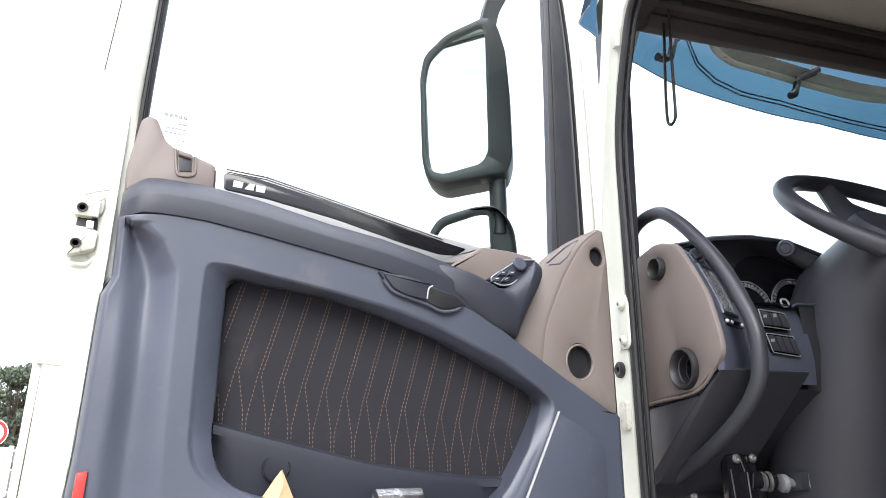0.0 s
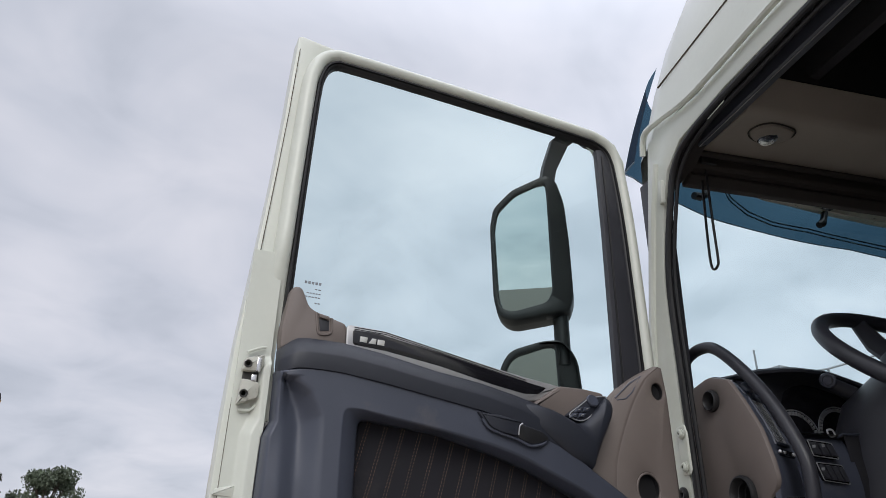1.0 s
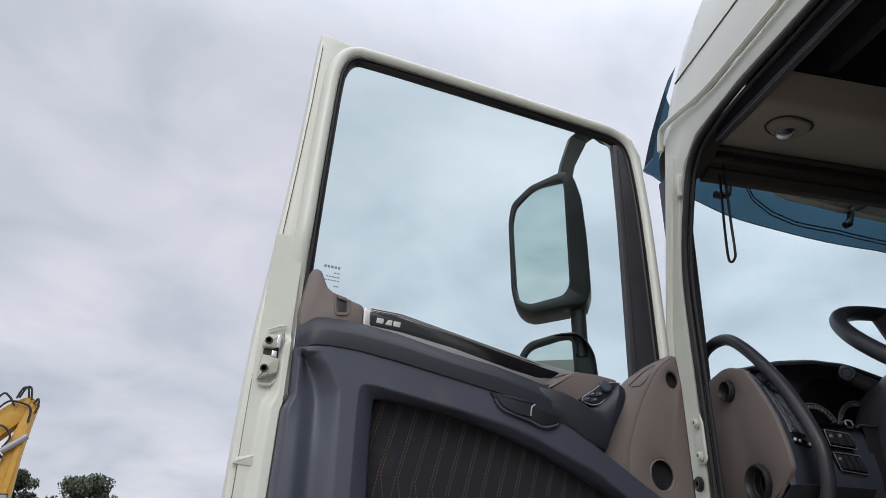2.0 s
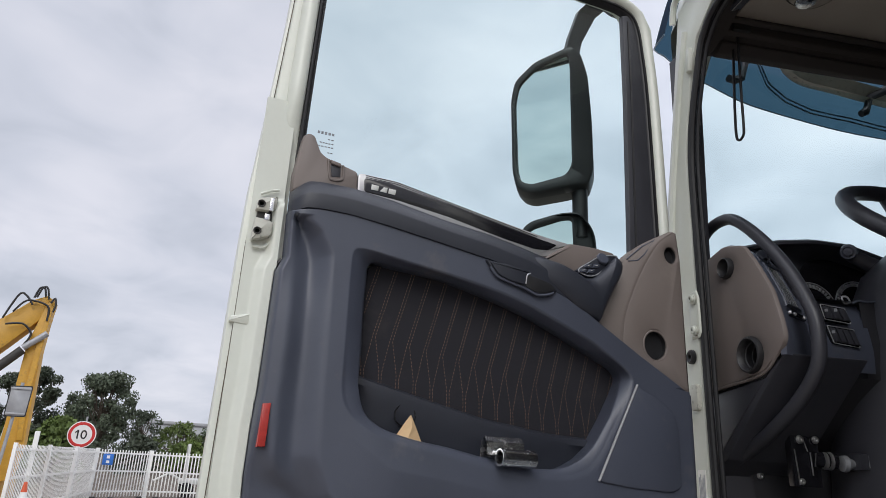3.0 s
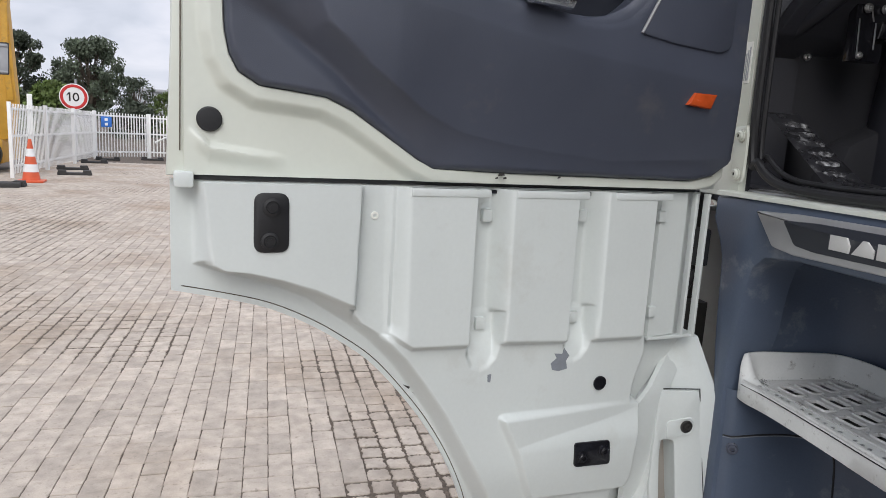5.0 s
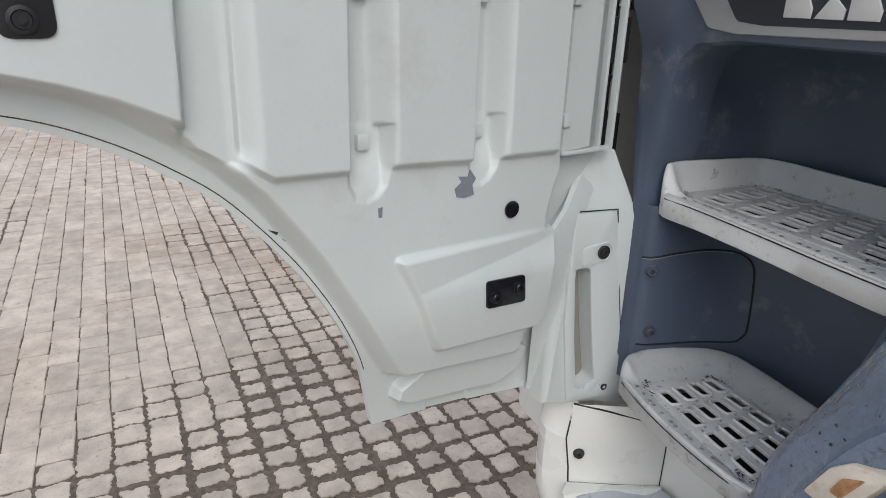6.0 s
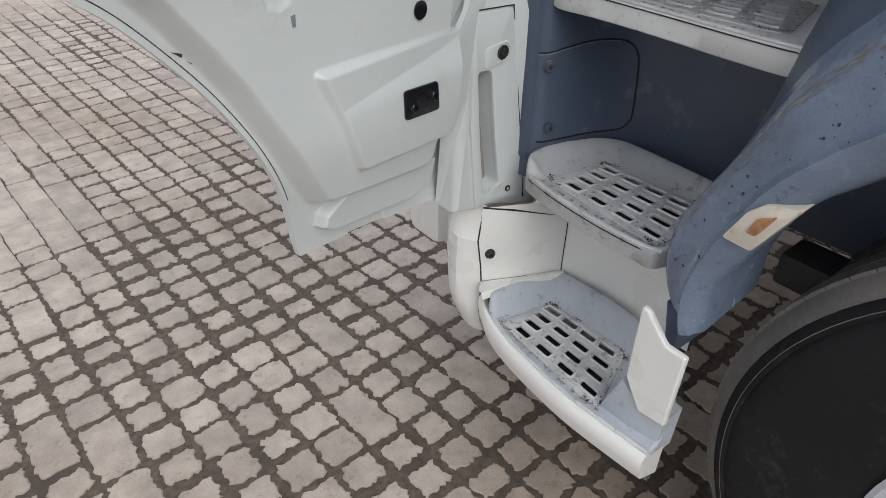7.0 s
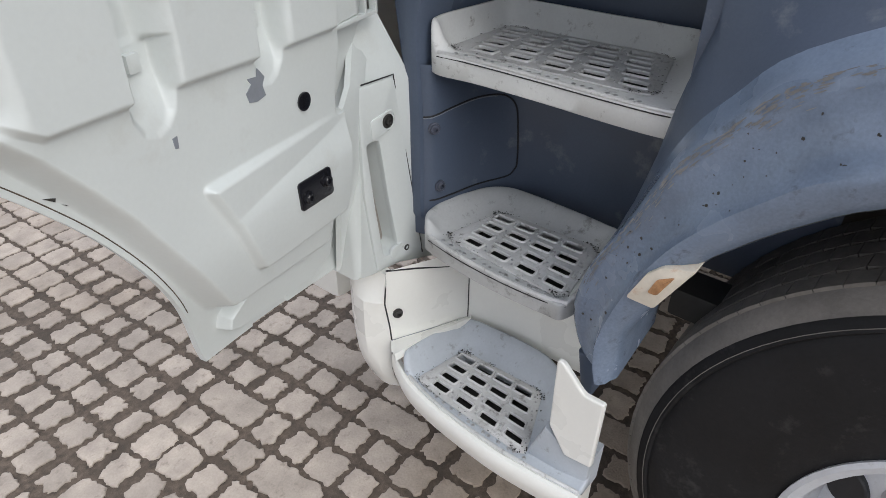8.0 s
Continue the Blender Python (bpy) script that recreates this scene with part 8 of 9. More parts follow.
# far front wheel and axle, so that the truck stands
bm = bmesh.new()
lathe(bm, [(0.25, 0.0), (0.5, 0.0), (0.53, 0.04), (0.53, 0.27), (0.5, 0.3), (0.25, 0.3)], S(-1.09, 0.53, 2.08), IN, 48, True)
part("far_wheel", bm, TYRE, truck)
bm = bmesh.new()
tube(bm, [S(-1.09, 0.5, 0.3), S(-1.09, 0.45, 0.6), S(-1.09, 0.45, 1.8), S(-1.09, 0.5, 2.1)], 0.06, 12)
part("axle", bm, DARKMETAL, truck)

# ---------------------------------------------------------------- loose things in the map pocket
bm = bmesh.new()
loft(bm, [[D(-0.697, 1.836, -0.056), D(-0.682, 1.860, -0.057), D(-0.673, 1.872, -0.058)], [D(-0.678, 1.83, -0.066), D(-0.670, 1.852, -0.062), D(-0.672, 1.873, -0.058)], [D(-0.648, 1.826, -0.056), D(-0.660, 1.850, -0.057), D(-0.671, 1.872, -0.057)]])
loft(bm, [[D(-0.697, 1.836, -0.054), D(-0.673, 1.872, -0.056)], [D(-0.648, 1.826, -0.054), D(-0.671, 1.872, -0.055)]])
single("paper_slip", bm, PAPER, "folded buff paper slip stuck in the door pocket", "paper", smooth=0)
tube_holder = thing("steel_tube", (-0.47, -0.085, 1.80), "chromed steel tube clip hooked over the pocket lip", "tube")
bm = bmesh.new()
t0, t1 = Vector((-0.513, -0.096, 1.809)), Vector((-0.440, -0.090, 1.808))
lathe(bm, [(0.0125, 0.0), (0.0155, 0.0), (0.0155, 0.073), (0.0125, 0.073), (0.0125, 0.0)], t0, t1 - t0, 24, False)
part("tube_body", bm, CHROME, tube_holder)
bm = bmesh.new()
loft(bm, [[Vector((x, -0.084, 1.812)), Vector((x, -0.080, 1.836)), Vector((x, -0.070, 1.845)), Vector((x, -0.055, 1.836)), Vector((x, -0.05, 1.79))] for x in (-0.531, -0.455)])
bmesh.ops.solidify(bm, geom=bm.faces[:], thickness=0.002)
part("clip_sheet", bm, CHROME, tube_holder, "bent bright steel sheet")

# ---------------------------------------------------------------- ground
bm = bmesh.new()
slab(bm, [(-900, -900), (900, -900), (900, 2500), (-900, 2500)], -0.0065, -0.2, W, 0.0)
ground = single("ground", bm, JOINT, "grey-brown gritty ground under the paving", "ground", kind="structure")

# ---------------------------------------------------------------- yard
FY = [(-4.30, 18.05), (-3.95, 21.2), (-3.58, 24.5), (-3.22, 27.8), (-1.33, 29.3), (1.6, 29.0), (4.6, 28.6)]


def fence_panel(length):
    """A palisade panel from the origin along x, standing on z = 0."""
    t = thing("palisade_fence", (0, 0, 0), "white steel palisade fence panel on black feet", "fence", "yard fence panels")
    for x in (0.045, length - 0.045):
        part("post", box(bmesh.new(), (x - 0.04, -0.04, 0.0), (x + 0.04, 0.04, 1.84), bev=0.006), FENCEWHITE, t)
    for z in (0.28, 1.02, 1.68):
        bm = bmesh.new()
        box(bm, (0.04, -0.02, z - 0.03), (length - 0.04, 0.02, z + 0.03), bev=0.004)
        part("rail", bm, FENCEWHITE, t)
    n = int(length / 0.125)
    me = None
    for k in range(n):
        x = (k + 0.5) * length / n
        if me is None:
            bm = bmesh.new()
            box(bm, (-0.022, -0.035, 0.10), (0.022, -0.022, 1.80), bev=0.004)
            ob = part("picket", bm, FENCEWHITE, t)
            me = ob.data
        else:
            ob = new("picket", me)
            ob.parent = t
        ob.location = (x, 0, 0)
    return t


panels = {}
for (x0, y0), (x1, y1) in zip(FY, FY[1:]):
    L = round(math.hypot(x1 - x0, y1 - y0), 2)
    a = math.degrees(math.atan2(y1 - y0, x1 - x0))
    if L in panels:
        copy_thing(panels[L], pose(x0, y0, 0, 0, 0, a))
    else:
        p = fence_panel(L)
        p.matrix_basis = pose(x0, y0, 0, 0, 0, a)
        panels[L] = p


def foot():
    t = thing("rubber_block", (0, 0, 0), "black rubber block weighing down the fence", "rubber block", "rubber blocks")
    bm = bmesh.new()
    box(bm, (-0.42, -0.12, 0.0), (0.42, 0.12, 0.07), bev=0.015)
    part("base", bm, FOOT, t)
    for x in (-0.3, 0.3):
        bm = bmesh.new()
        box(bm, (x - 0.10, -0.12, 0.065), (x + 0.10, 0.12, 0.13), bev=0.012)
        part("lug", bm, FOOT, t)
    return t


f0 = foot()
f0.matrix_basis = pose(-3.1, 19.6, 0, 0, 0, 6)
for x, y, a in ((-3.35, 21.6, 12), (-3.05, 25.2, 5), (-2.75, 27.4, 0), (-1.2, 28.3, 4), (-4.1, 15.95, -6)):
    copy_thing(f0, pose(x, y, 0, 0, 0, a))


def lathe_thing(t, name, prof, mat, label="", n=24):
    return part(name, lathe(bmesh.new(), prof, t.matrix_basis.translation, (0, 0, 1), n, False), mat, t, label)


cone = thing("traffic_cone", (-3.75, 17.1, 0), "orange and white traffic cone by the fence", "traffic cone")
bm = bmesh.new()
box(bm, (-4.03, 16.82, 0.0), (-3.47, 17.38, 0.05), bev=0.02)
part("base", bm, CONEORANGE, cone)
rr = lambda z: 0.19 - 0.155 * (z - 0.05) / 0.93
zs = [0.05, 0.24, 0.42, 0.60, 0.78, 0.98]
for k in range(5):
    lathe_thing(cone, "sleeve" if k % 2 == 0 else "white_band", [(rr(zs[k]) + (0.003 if k % 2 else 0), zs[k]), (rr(zs[k + 1]) + (0.003 if k % 2 else 0), zs[k + 1])], CONEORANGE if k % 2 == 0 else CONEWHITE)
lathe_thing(cone, "tip", [(0.035, 0.98), (0.03, 1.0), (0.005, 1.003)], CONEORANGE)


def numeral(bm, ch, x, z, h, y, M):
    w = h * 0.16
    if ch == "1":
        slab(bm, [(x - w / 2, z - h / 2), (x + w / 2, z - h / 2), (x + w / 2, z + h / 2), (x - w / 2, z + h / 2)], y, y + 0.004, M, 0.0)
        slab(bm, [(x - w / 2, z + h / 2), (x - w * 1.9, z + h * 0.24), (x - w * 1.9, z + h * 0.08), (x - w / 2, z + h * 0.3)], y, y + 0.004, M, 0.0)
    else:
        o = [(x + h * 0.34 * math.cos(a), z + h / 2 * math.sin(a)) for a in [2 * math.pi * k / 28 for k in range(28)]]
        i = [(x + (h * 0.34 - w) * math.cos(a), z + (h / 2 - w) * math.sin(a)) for a in [2 * math.pi * k / 28 for k in range(28)]]
        slab(bm, o, y, y + 0.004, M, 0.0, [i])


sign = thing("speed_sign", (-3.62, 25.6, 0), "round red-bordered speed limit sign reading 10", "sign")
SX, SZ, SY = -3.64, 2.24, 25.5
bm = bmesh.new()
tube(bm, [(SX + 0.04, SY + 0.08, 0), (SX + 0.06, SY + 0.08, 2.85)], 0.035, 12)
part("pole", bm, GALV, sign)
circ = lambda r, n=40: [(SX + r * math.cos(2 * math.pi * k / n), SZ + r * math.sin(2 * math.pi * k / n)) for k in range(n)]
part("border", slab(bmesh.new(), circ(0.42), SY, SY + 0.03, D, 0.004, [circ(0.325)]), SIGNRED, sign, "red border")
part("rim", slab(bmesh.new(), circ(0.45), SY + 0.004, SY + 0.04, D, 0.004, [circ(0.415)]), SIGNWHITE, sign)
part("face", slab(bmesh.new(), circ(0.335), SY + 0.008, SY + 0.035, D, 0.0), SIGNWHITE, sign)
for ch, x in (("1", -0.125), ("0", 0.065)):
    bm = bmesh.new()
    numeral(bm, ch, SX + x, SZ, 0.30, SY, D)
    part("numeral", bm, SIGNBLACK, sign, "black numeral")

blue = thing("blue_sign", (-2.8, 27.9, 0), "small blue and white sign hung on the fence", "sign")
part("plate", slab(bmesh.new(), [(-2.99, 1.24), (-2.62, 1.24), (-2.62, 1.64), (-2.99, 1.64)], 27.90, 27.93, D, 0.004), SIGNBLUE, blue)
bm = bmesh.new()
slab(bm, [(-2.86, 1.30), (-2.75, 1.30), (-2.75, 1.40), (-2.86, 1.40)], 27.893, 27.9, D, 0.0)
slab(bm, [(-2.86, 1.47), (-2.75, 1.47), (-2.75, 1.58), (-2.86, 1.58)], 27.893, 27.9, D, 0.0)
part("white_patch", bm, SIGNWHITE, blue)

post = thing("sign_post", (-4.18, 15.8, 0), "back of a grey square sign on a galvanised post", "sign post")
bm = bmesh.new()
tube(bm, [(-4.2, 15.8, 0), (-4.06, 15.8, 3.08)], 0.035, 12)
part("pole", bm, GALV, post)
part("plate", slab(bmesh.new(), rounded([(-4.25, 2.36), (-3.86, 2.37), (-3.84, 3.01), (-4.245, 2.99)], 0.04), 15.72, 15.75, D, 0.004), GALV, post, "grey sign back")
bm = bmesh.new()
slab(bm, rounded([(-4.26, 2.35), (-3.85, 2.36), (-3.83, 3.02), (-4.255, 3.0)], 0.04), 15.715, 15.73, D, 0.0, [rounded([(-4.24, 2.375), (-3.87, 2.38), (-3.85, 2.995), (-4.235, 2.98)], 0.04)])
part("border", bm, RUBBER, post)
for z in (2.42, 2.95):
    part("clamp", box(bmesh.new(), (-4.24, 15.69, z - 0.02), (-3.87, 15.715, z + 0.02), bev=0.004), GALV, post)
bm = bmesh.new()
box(bm, (-4.65, 15.55, 0), (-3.75, 16.05, 0.10), bev=0.02)
part("foot", bm, FOOT, post)

white_post = thing("white_post", (-5.6, 30, 0), "white marker post behind the fence", "post")
part("shaft", box(bmesh.new(), (-5.72, 29.95, 0), (-5.54, 30.05, 2.35), bev=0.02), FENCEWHITE, white_post)

# ---- excavator
exc = thing("excavator", (-8.0, 21.0, 0), "yellow wheeled excavator with a folded boom", "excavator")
EX = lambda u, v, d: D(u, v, d)
part("stick", slab(bmesh.new(), [(-4.46, 5.66), (-4.50, 5.0), (-4.52, 4.3), (-4.40, 1.85), (-4.52, 0.95), (-4.86, 0.8), (-4.98, 1.2), (-4.93, 3.0), (-4.90, 4.4), (-4.72, 5.3), (-4.62, 5.7)], 19.8, 20.25, EX, 0.03), YELLOW, exc, "yellow dipper stick")
part("stick_side", slab(bmesh.new(), [(-4.47, 5.5), (-4.50, 4.6), (-4.54, 3.0), (-4.46, 1.9), (-4.60, 1.9), (-4.68, 3.0), (-4.66, 4.4), (-4.58, 5.4)], 19.74, 19.8, EX, 0.01), YELLOW, exc)
part("boom", slab(bmesh.new(), [(-4.50, 5.72), (-4.62, 5.28), (-5.05, 4.75), (-5.6, 4.1), (-6.6, 2.7), (-7.3, 1.7), (-7.8, 1.9), (-7.2, 3.2), (-6.3, 4.5), (-5.5, 5.2), (-5.02, 5.66), (-4.7, 5.82)], 19.85, 20.35, EX, 0.03), YELLOW, exc, "yellow cranked boom")
bm = bmesh.new()
tube(bm, [(-4.95, 19.7, 4.30), (-4.45, 19.7, 4.75)], 0.085, 14)
part("cylinder", bm, GALV, exc, "grey hydraulic cylinder")
bm = bmesh.new()
tube(bm, [(-5.7, 19.7, 3.4), (-4.95, 19.7, 4.25)], 0.12, 14)
part("cylinder_barrel", bm, DARKMETAL, exc)
for pts in ([(-5.4, 5.25), (-5.2, 5.55), (-5.0, 5.62), (-4.6, 5.5), (-4.55, 5.1)], [(-4.98, 5.7), (-4.9, 5.98), (-4.78, 6.0), (-4.7, 5.75)], [(-4.92, 5.72), (-4.82, 6.02), (-4.7, 6.0), (-4.62, 5.7)], [(-5.5, 4.9), (-5.1, 4.95), (-4.85, 4.7), (-4.95, 4.4)], [(-5.6, 5.05), (-5.35, 5.75), (-5.15, 5.72), (-4.98, 5.5)],
            [(-4.55, 5.6), (-4.47, 5.75), (-4.42, 5.55), (-4.46, 5.35)]):
    bm = bmesh.new()
    tube(bm, spline([(u, 19.72, v) for u, v in pts], 6), 0.028, 8)
    part("hose", bm, HOSE, exc, "black hydraulic hose")
part("house", box(bmesh.new(), (-10.2, 19.8, 1.2), (-6.6, 22.2, 2.35), bev=0.12), YELLOW, exc, "yellow engine house")
part("cab", box(bmesh.new(), (-7.9, 19.6, 1.3), (-6.5, 20.8, 3.1), bev=0.1), GLOSSBLACK, exc, "dark glazed cab")
part("undercarriage", box(bmesh.new(), (-10.0, 20.0, 0.55), (-4.9, 22.0, 1.1), bev=0.06), DARKMETAL, exc)
part("dozer_blade", box(bmesh.new(), (-4.95, 19.6, 0.25), (-4.75, 22.2, 0.9), bev=0.04), YELLOW, exc)
for x in (-5.25, -6.3, -8.6, -9.6):
    bm = bmesh.new()
    lathe(bm, [(0.2, 0.02), (0.42, 0.0), (0.5, 0.06), (0.5, 0.42), (0.42, 0.46)], (x, 19.35, 0.5), (0, 1, 0), 28)
    part("wheel", bm, TYRE, exc, "black excavator wheel")
bm = bmesh.new()
tube(bm, [(-5.05, 19.9, 0.9), (-4.9, 19.9, 2.4)], 0.05, 8)
part("link", bm, LETTER, exc)

# ---- small trailer behind the fence
tr = thing("trailer", (0.1, 31.0, 0), "small flatbed trailer with a white drawbar behind the fence", "trailer")
part("bed", box(bmesh.new(), (-0.1, 30.6, 0.55), (2.6, 32.2, 0.75), bev=0.03), LETTER, tr)
part("drawbar", tube(bmesh.new(), [(-1.1, 31.3, 0.62), (-0.5, 31.3, 0.95), (0.1, 31.3, 0.66)], 0.05, 8), LETTER, tr)
part("headboard", box(bmesh.new(), (0.1, 30.6, 0.75), (0.2, 32.2, 2.2), bev=0.02), LETTER, tr)
for y in (30.5, 32.1):
    bm = bmesh.new()
    lathe(bm, [(0.08, 0), (0.26, 0.0), (0.31, 0.05), (0.31, 0.17), (0.26, 0.2)], (0.25, y, 0.31), (0, 1, 0), 24)
    part("wheel", bm, TYRE, tr)

# ---- far hall, seen over the trees
hall = thing("hall", (2, 160, 0), "long pale grey warehouse far behind the trees", "building")
part("wall", box(bmesh.new(), (-6, 158, 0), (40, 190, 7.6), bev=0.1), ROOFING, hall)
part("roof", box(bmesh.new(), (-6.4, 157.6, 7.6), (40.4, 190.4, 8.3), bev=0.1), GALV, hall)

# ---- crane mast and low hut seen through the windscreen
mast = thing("lattice_mast", (52, 27, 0), "thin grey lattice mast beyond the yard", "mast")
part("leg", tube(bmesh.new(), [(37.5, 25, 0), (37.4, 25, 13.0)], 0.08, 6), GALV, mast)
part("jib", tube(bmesh.new(), [(35.8, 25, 12.6), (37.4, 25, 13.0), (47.3, 25, 16.0), (52, 25, 17.6)], 0.07, 6), GALV, mast)
part("stay", tube(bmesh.new(), [(47.0, 25, 15.8), (43.2, 25, 12.8), (42.0, 25, 0)], 0.06, 6), GALV, mast)
part("stay", tube(bmesh.new(), [(47.0, 25, 15.8), (50.0, 25, 12.0), (51.0, 25, 0)], 0.06, 6), GALV, mast)
hut = thing("yard_building", (34.5, 25, 0), "pale flat-roofed yard building", "building")
part("wall", box(bmesh.new(), (33.0, 25, 0), (37.2, 33, 12.2), bev=0.05), ROOFING, hut)
part("roof", box(bmesh.new(), (32.8, 24.8, 12.2), (37.4, 33.2, 12.6), bev=0.05), GALV, hut)
pole = thing("antenna_pole", (31, 25, 0), "thin grey antenna pole by the yard building", "pole")
part("shaft", tube(bmesh.new(), [(31.0, 25, 0), (31.1, 25, 13.3)], 0.06, 6), GALV, pole)

# ---- trees


def tree(at, height, spread, seed, leaf, label, name="tree", leaves=17000, base=0.2, size=0.115):
    """Trunk and limbs with a ragged crown of many small leaf clumps."""
    rng = random.Random(seed)
    t = thing(name, at, label, name)
    o = Vector(at)
    bm = bmesh.new()
    tube(bm, [o, o + Vector((0.05, 0, height * 0.3)), o + Vector((-0.1, 0.1, height * 0.62))], [height * 0.032, height * 0.024, height * 0.012], 8)
    lobes = []
    for k in range(64):
        a, h = rng.uniform(0, 6.28), base + (0.93 - base) * rng.random() ** 0.85
        w = spread * math.sqrt(max(0.03, 1 - (max(0, h - 0.38) / 0.58) ** 2)) * math.sqrt(rng.uniform(0.05, 0.85))
        c = o + Vector((math.cos(a) * w, math.sin(a) * w * 0.8, h * height))
        lobes.append((c, spread * rng.uniform(0.13, 0.25)))
        tube(bm, [o + Vector((0, 0, height * min(0.55, h * 0.6))), (o + c) / 2 + Vector((0, 0, height * 0.16)), c], [height * 0.012, height * 0.007, height * 0.002], 5)
    part("trunk", bm, BARK, t)
    vs, fs = [], []
    for k in range(leaves):
        c, r = rng.choice(lobes)
        v = Vector((rng.gauss(0, 1), rng.gauss(0, 1), rng.gauss(0, 1))).normalized() * r * rng.uniform(0.2, 1.15) ** 0.6
        v.z *= 0.8
        p = c + v
        s = size * rng.uniform(0.5, 1.3)
        e = Euler((rng.uniform(0, 6.28), rng.uniform(0, 6.28), rng.uniform(0, 6.28))).to_matrix()
        i = len(vs)
        vs += [p + e @ Vector((-s, -s * 0.5, 0)), p + e @ Vector((s * 0.2, -s * 0.6, s * 0.15)), p + e @ Vector((s, 0, 0)), p + e @ Vector((s * 0.1, s * 0.6, s * 0.2)), p + e @ Vector((-s * 0.8, s * 0.4, 0))]
        fs += [(i, i + 1, i + 2, i + 3, i + 4)]
    me = bpy.data.meshes.new("crown")
    me.from_pydata(vs, [], fs)
    me.materials.append(leaf)
    ob = new("crown", me)
    ob.parent = t
    ob.matrix_parent_inverse = t.matrix_basis.inverted()
    return t


tree((-6.6, 70, 0), 9.0, 3.7, 3, LEAF, "large dark green tree behind the fence")
tree((-13.6, 74, 0), 9.6, 3.6, 5, LEAF, "large dark green tree behind the excavator")
tree((-9.6, 78, 0), 7.6, 2.8, 6, LEAF, "dark green tree behind the fence", leaves=3600)
tree((-18.5, 72, 0), 9.4, 3.6, 8, LEAF, "large dark green tree beside the yard")
tree((-3.0, 76, 0), 6.0, 2.6, 9, LEAF, "lower dark green tree", leaves=3600)
tree((0.5, 72, 0), 4.8, 2.6, 11, LEAF2, "bright green young tree behind the fence", leaves=3200, base=0.1)
tree((4.0, 74, 0), 4.6, 2.6, 13, LEAF, "low green tree beyond the fence", leaves=3200, base=0.1)
tree((8.5, 73, 0), 4.8, 2.8, 17, LEAF, "low green tree far beyond the fence", leaves=3200, base=0.1)
tree((-6.4, 42, 0), 3.5, 1.5, 15, LEAF2, "bright green rounded bush behind the fence", "bush", leaves=3600, base=0.05, size=0.14)
tree((-8.6, 44, 0), 3.4, 1.6, 19, LEAF2, "bright green bush behind the excavator", "bush", leaves=3000, base=0.05, size=0.14)
tree((-2.6, 60, 0), 3.0, 1.8, 21, LEAF, "low hedge shrub behind the fence", "bush", leaves=2600, base=0.05, size=0.16)
tree((1.2, 61, 0), 2.8, 1.9, 23, LEAF2, "low green shrub behind the fence", "bush", leaves=2600, base=0.05, size=0.16)

# ---------------------------------------------------------------- paving stones, last
AX = Vector((math.sin(radians(8.3)), math.cos(radians(8.3)), 0))      # along the courses
AY = Vector((math.cos(radians(8.3)), -math.sin(radians(8.3)), 0))
PITCH, LENGTH = 0.1125, 0.222
rng = random.Random(11)


def stone(w, l, gap, seed, fine):
    """A worn stone: ragged, frayed outline, top at 0."""
    r = random.Random(seed)
    pts = []
    hw, hl = w / 2 - gap, l / 2 - gap
    step = 0.0085 if fine else 0.022
    bow = [r.uniform(-0.5, 0.5) * gap for k in range(4)]
    corners = [(-hw, -hl), (hw, -hl), (hw, hl), (-hw, hl)]
    for side, ((ax, ay), (bx, by)) in enumerate(zip(corners, corners[1:] + corners[:1])):
        ln = math.hypot(bx - ax, by - ay)
        m = max(3, int(ln / step))
        nx, ny = (by - ay) / ln, -(bx - ax) / ln
        for k in range(m):
            t = (k + (r.uniform(-0.3, 0.3) if k else 0)) / m
            x, y = ax + (bx - ax) * t, ay + (by - ay) * t
            e = min(t, 1 - t) * ln
            wave = noise.noise(Vector((x * 38, y * 38, seed * 7.3))) * 1.1 + noise.noise(Vector((x * 110, y * 110, seed * 3.1))) * 1.0 + r.uniform(-0.40, 0.40)
            o = bow[side] * math.sin(math.pi * t) + wave * min(gap, 0.008) - 0.006 * max(0.0, 1 - e / 0.014) ** 2 * (1.0 if fine else 0.3)
            pts.append((x + nx * o, y + ny * o))
    return pts


def stone_mesh(w, l, gap, seed, fine=False):
    p = stone(w, l, gap, seed, fine)
    q = [(x * (1 - 0.0035 / math.hypot(x, y)), y * (1 - 0.0035 / math.hypot(x, y))) for x, y in p]
    m = len(p)
    vs = [(x, y, -0.016) for x, y in p] + [(x, y, -0.0028) for x, y in p] + [(x, y, 0.0) for x, y in q] + [(0.0, 0.0, 0.0008)]
    fs = [(i, (i + 1) % m, m + (i + 1) % m, m + i) for i in range(m)] + [(m + i, m + (i + 1) % m, 2 * m + (i + 1) % m, 2 * m + i) for i in range(m)] + [(2 * m + i, 2 * m + (i + 1) % m, 3 * m) for i in range(m)]
    me = bpy.data.meshes.new("paving_stone")
    me.from_pydata([Vector(v) for v in vs], [], fs)
    me.materials.append(STONE)
    return me


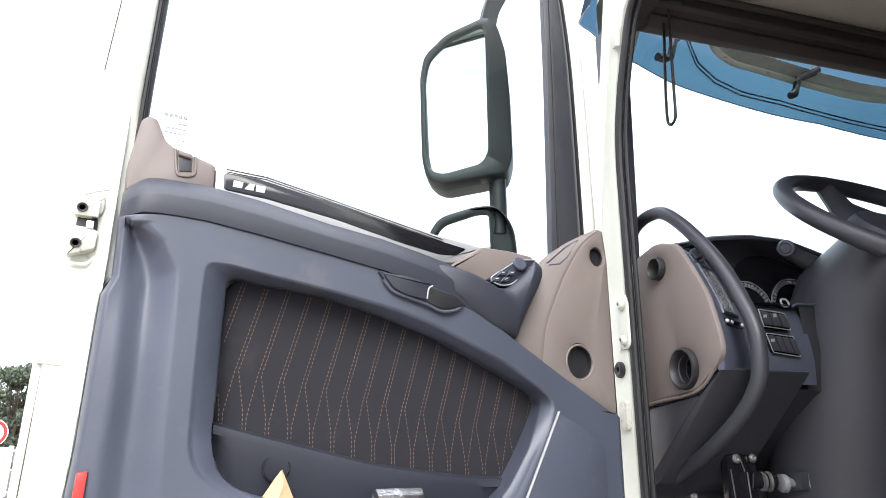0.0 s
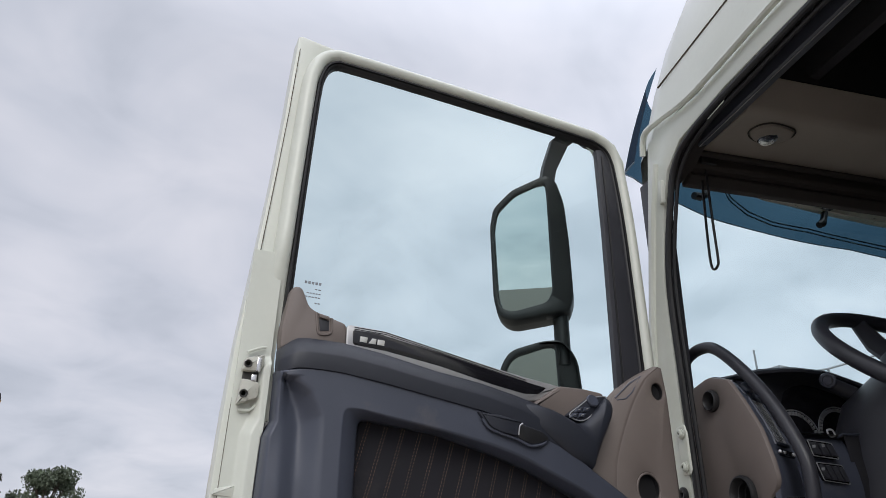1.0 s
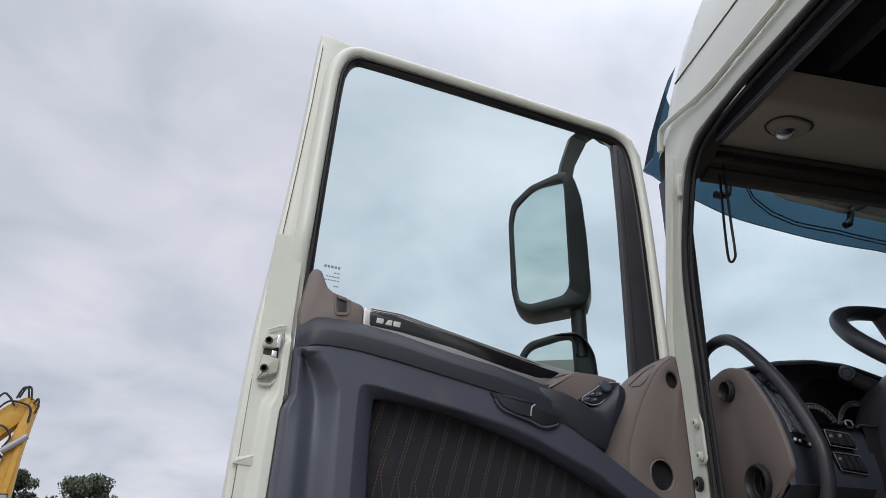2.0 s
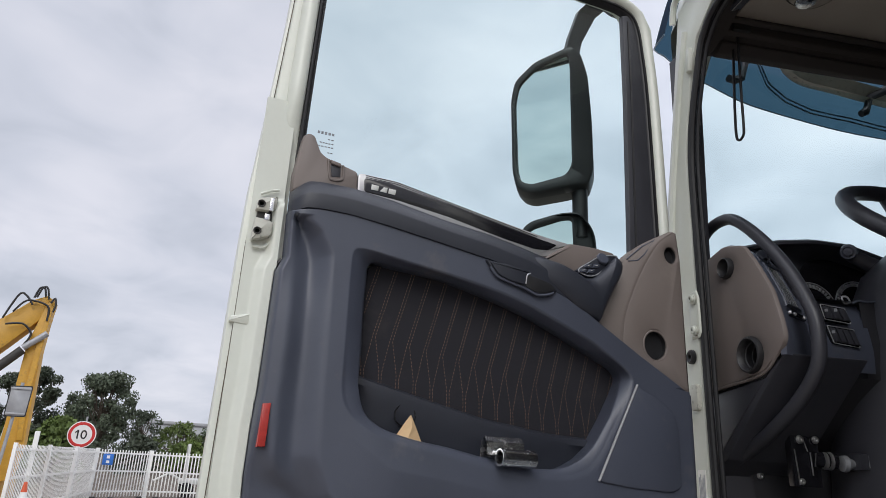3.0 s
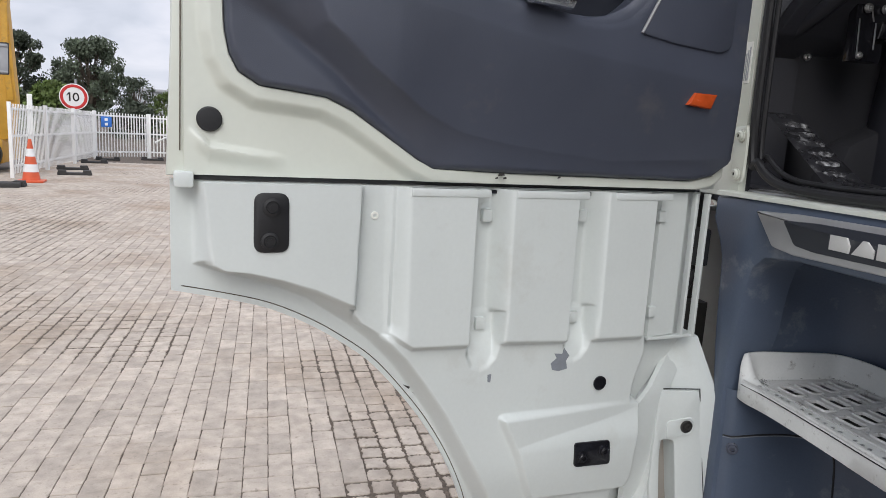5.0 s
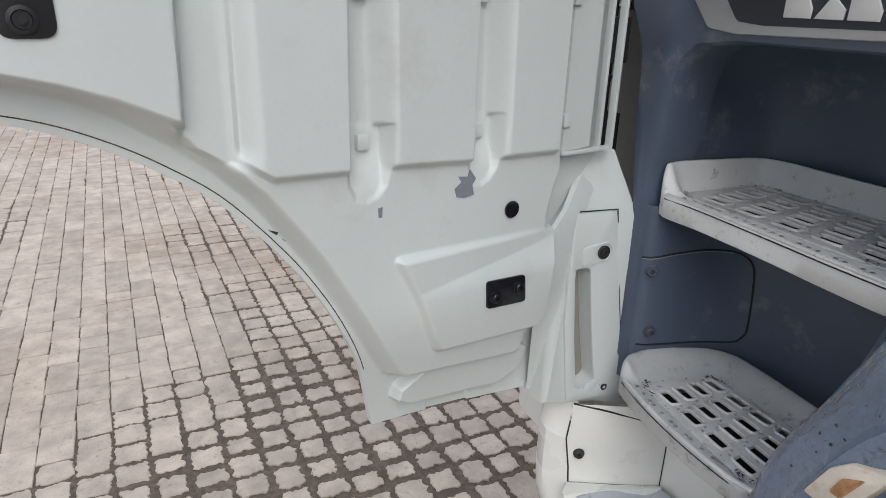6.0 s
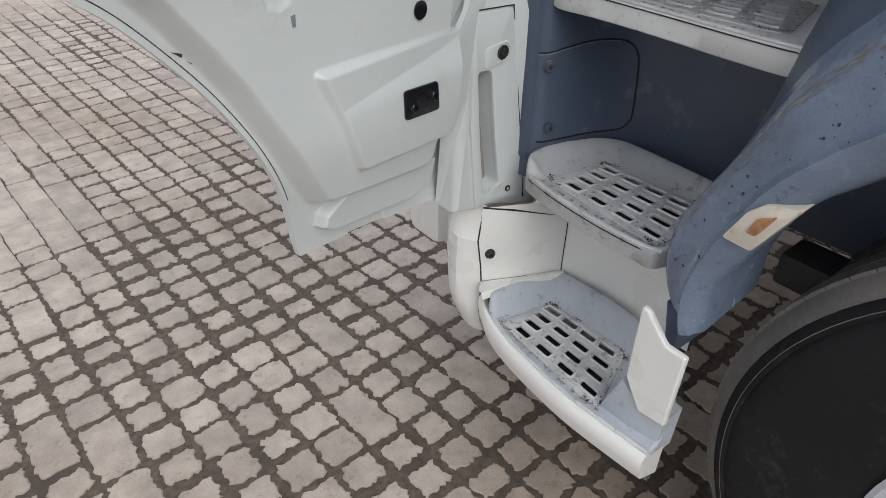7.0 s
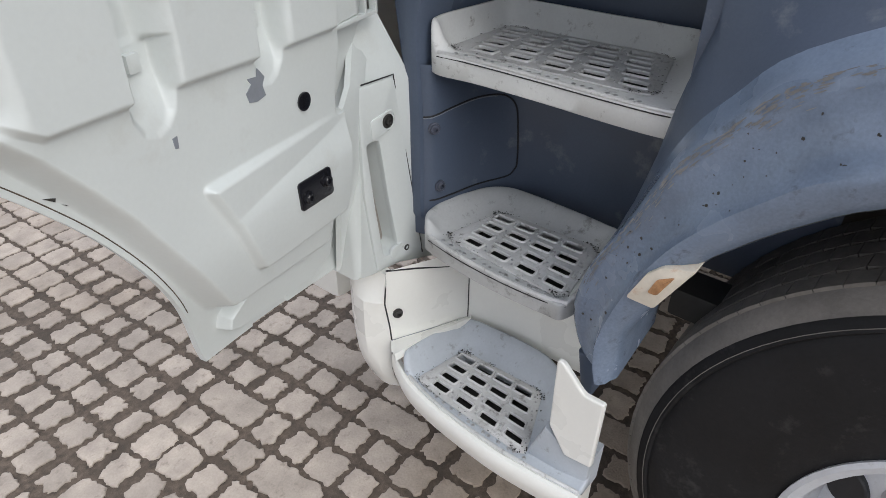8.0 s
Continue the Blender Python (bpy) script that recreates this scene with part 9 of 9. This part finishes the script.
pave = thing("pavement", (0, 0, 0), "worn pink-grey paving stones with wide gritty joints", "pavement", kind="structure")
FULL = [stone_mesh(PITCH, LENGTH, 0.0070, s, True) for s in range(10)]
HALF = [stone_mesh(PITCH, LENGTH / 2, 0.0070, 20 + s, True) for s in range(16)]
SMALL = [stone_mesh(PITCH * (0.90 + 0.02 * (s % 4)), LENGTH / 2 * (0.80 + 0.045 * (s % 5)), 0.0085, 40 + s, True) for s in range(16)]
TIGHT = [stone_mesh(PITCH, LENGTH, 0.0015, 60 + s) for s in range(4)]
TIGHTH = [stone_mesh(PITCH, LENGTH / 2, 0.0015, 70 + s) for s in range(4)]
count = 0
rest_v, rest_f = [], []
for i in range(-70, 75):
    off = (0.5 if i % 2 else 0.0) + rng.uniform(-0.06, 0.06)
    for j in range(-26, 130):
        c = AY * (i * PITCH) + AX * ((j + off) * LENGTH)
        if c.x < -6 - c.y * 0.28 or c.x > 4.5 or c.y < -5.0 or c.y > 26:
            continue
        near = Vector((c.x + 0.2, c.y - 0.35, 0)).length
        wear = noise.noise(Vector((c.x * 0.55, c.y * 0.55, 3.1))) + (0.50 if near < 1.3 else 0.22 if near < 2.2 else -0.08)
        split = rng.random() < (0.9 if wear > 0.25 else 0.5 if wear > 0 else 0.22)
        for h in ((-1, 1) if split else (0,)):
            p = c + AX * (h * LENGTH / 4)
            fam = (SMALL if wear > 0.3 and rng.random() < 0.75 else HALF if wear > 0.05 else TIGHTH) if split else (FULL if wear > 0.0 else TIGHT)
            me = rng.choice(fam)
            m = Matrix.Translation(p + Vector((0, 0, rng.uniform(-0.0032, 0.001)))) @ Matrix.Rotation(radians(-8.3) + (math.pi if rng.random() < 0.5 else 0) + rng.uniform(-0.035, 0.035), 4, "Z") @ Euler((rng.uniform(-0.012, 0.012), rng.uniform(-0.012, 0.012), 0)).to_matrix().to_4x4()
            if count < 300 and -1.0 < p.x < 0.45 and 0.05 < p.y < 1.9:
                ob = new("paving_stone", me)
                ob.parent = pave
                ob.matrix_basis = m
                count += 1
            else:
                k = len(rest_v)
                rest_v += [m @ v.co for v in me.vertices]
                rest_f += [tuple(k + q for q in f.vertices) for f in me.polygons]
me = bpy.data.meshes.new("far_paving")
me.from_pydata(rest_v, [], rest_f)
me.materials.append(STONE)
ob = new("far_paving", me)
ob.parent = pave
tagged(ob, "paving stones running off across the yard", kind="stuff")
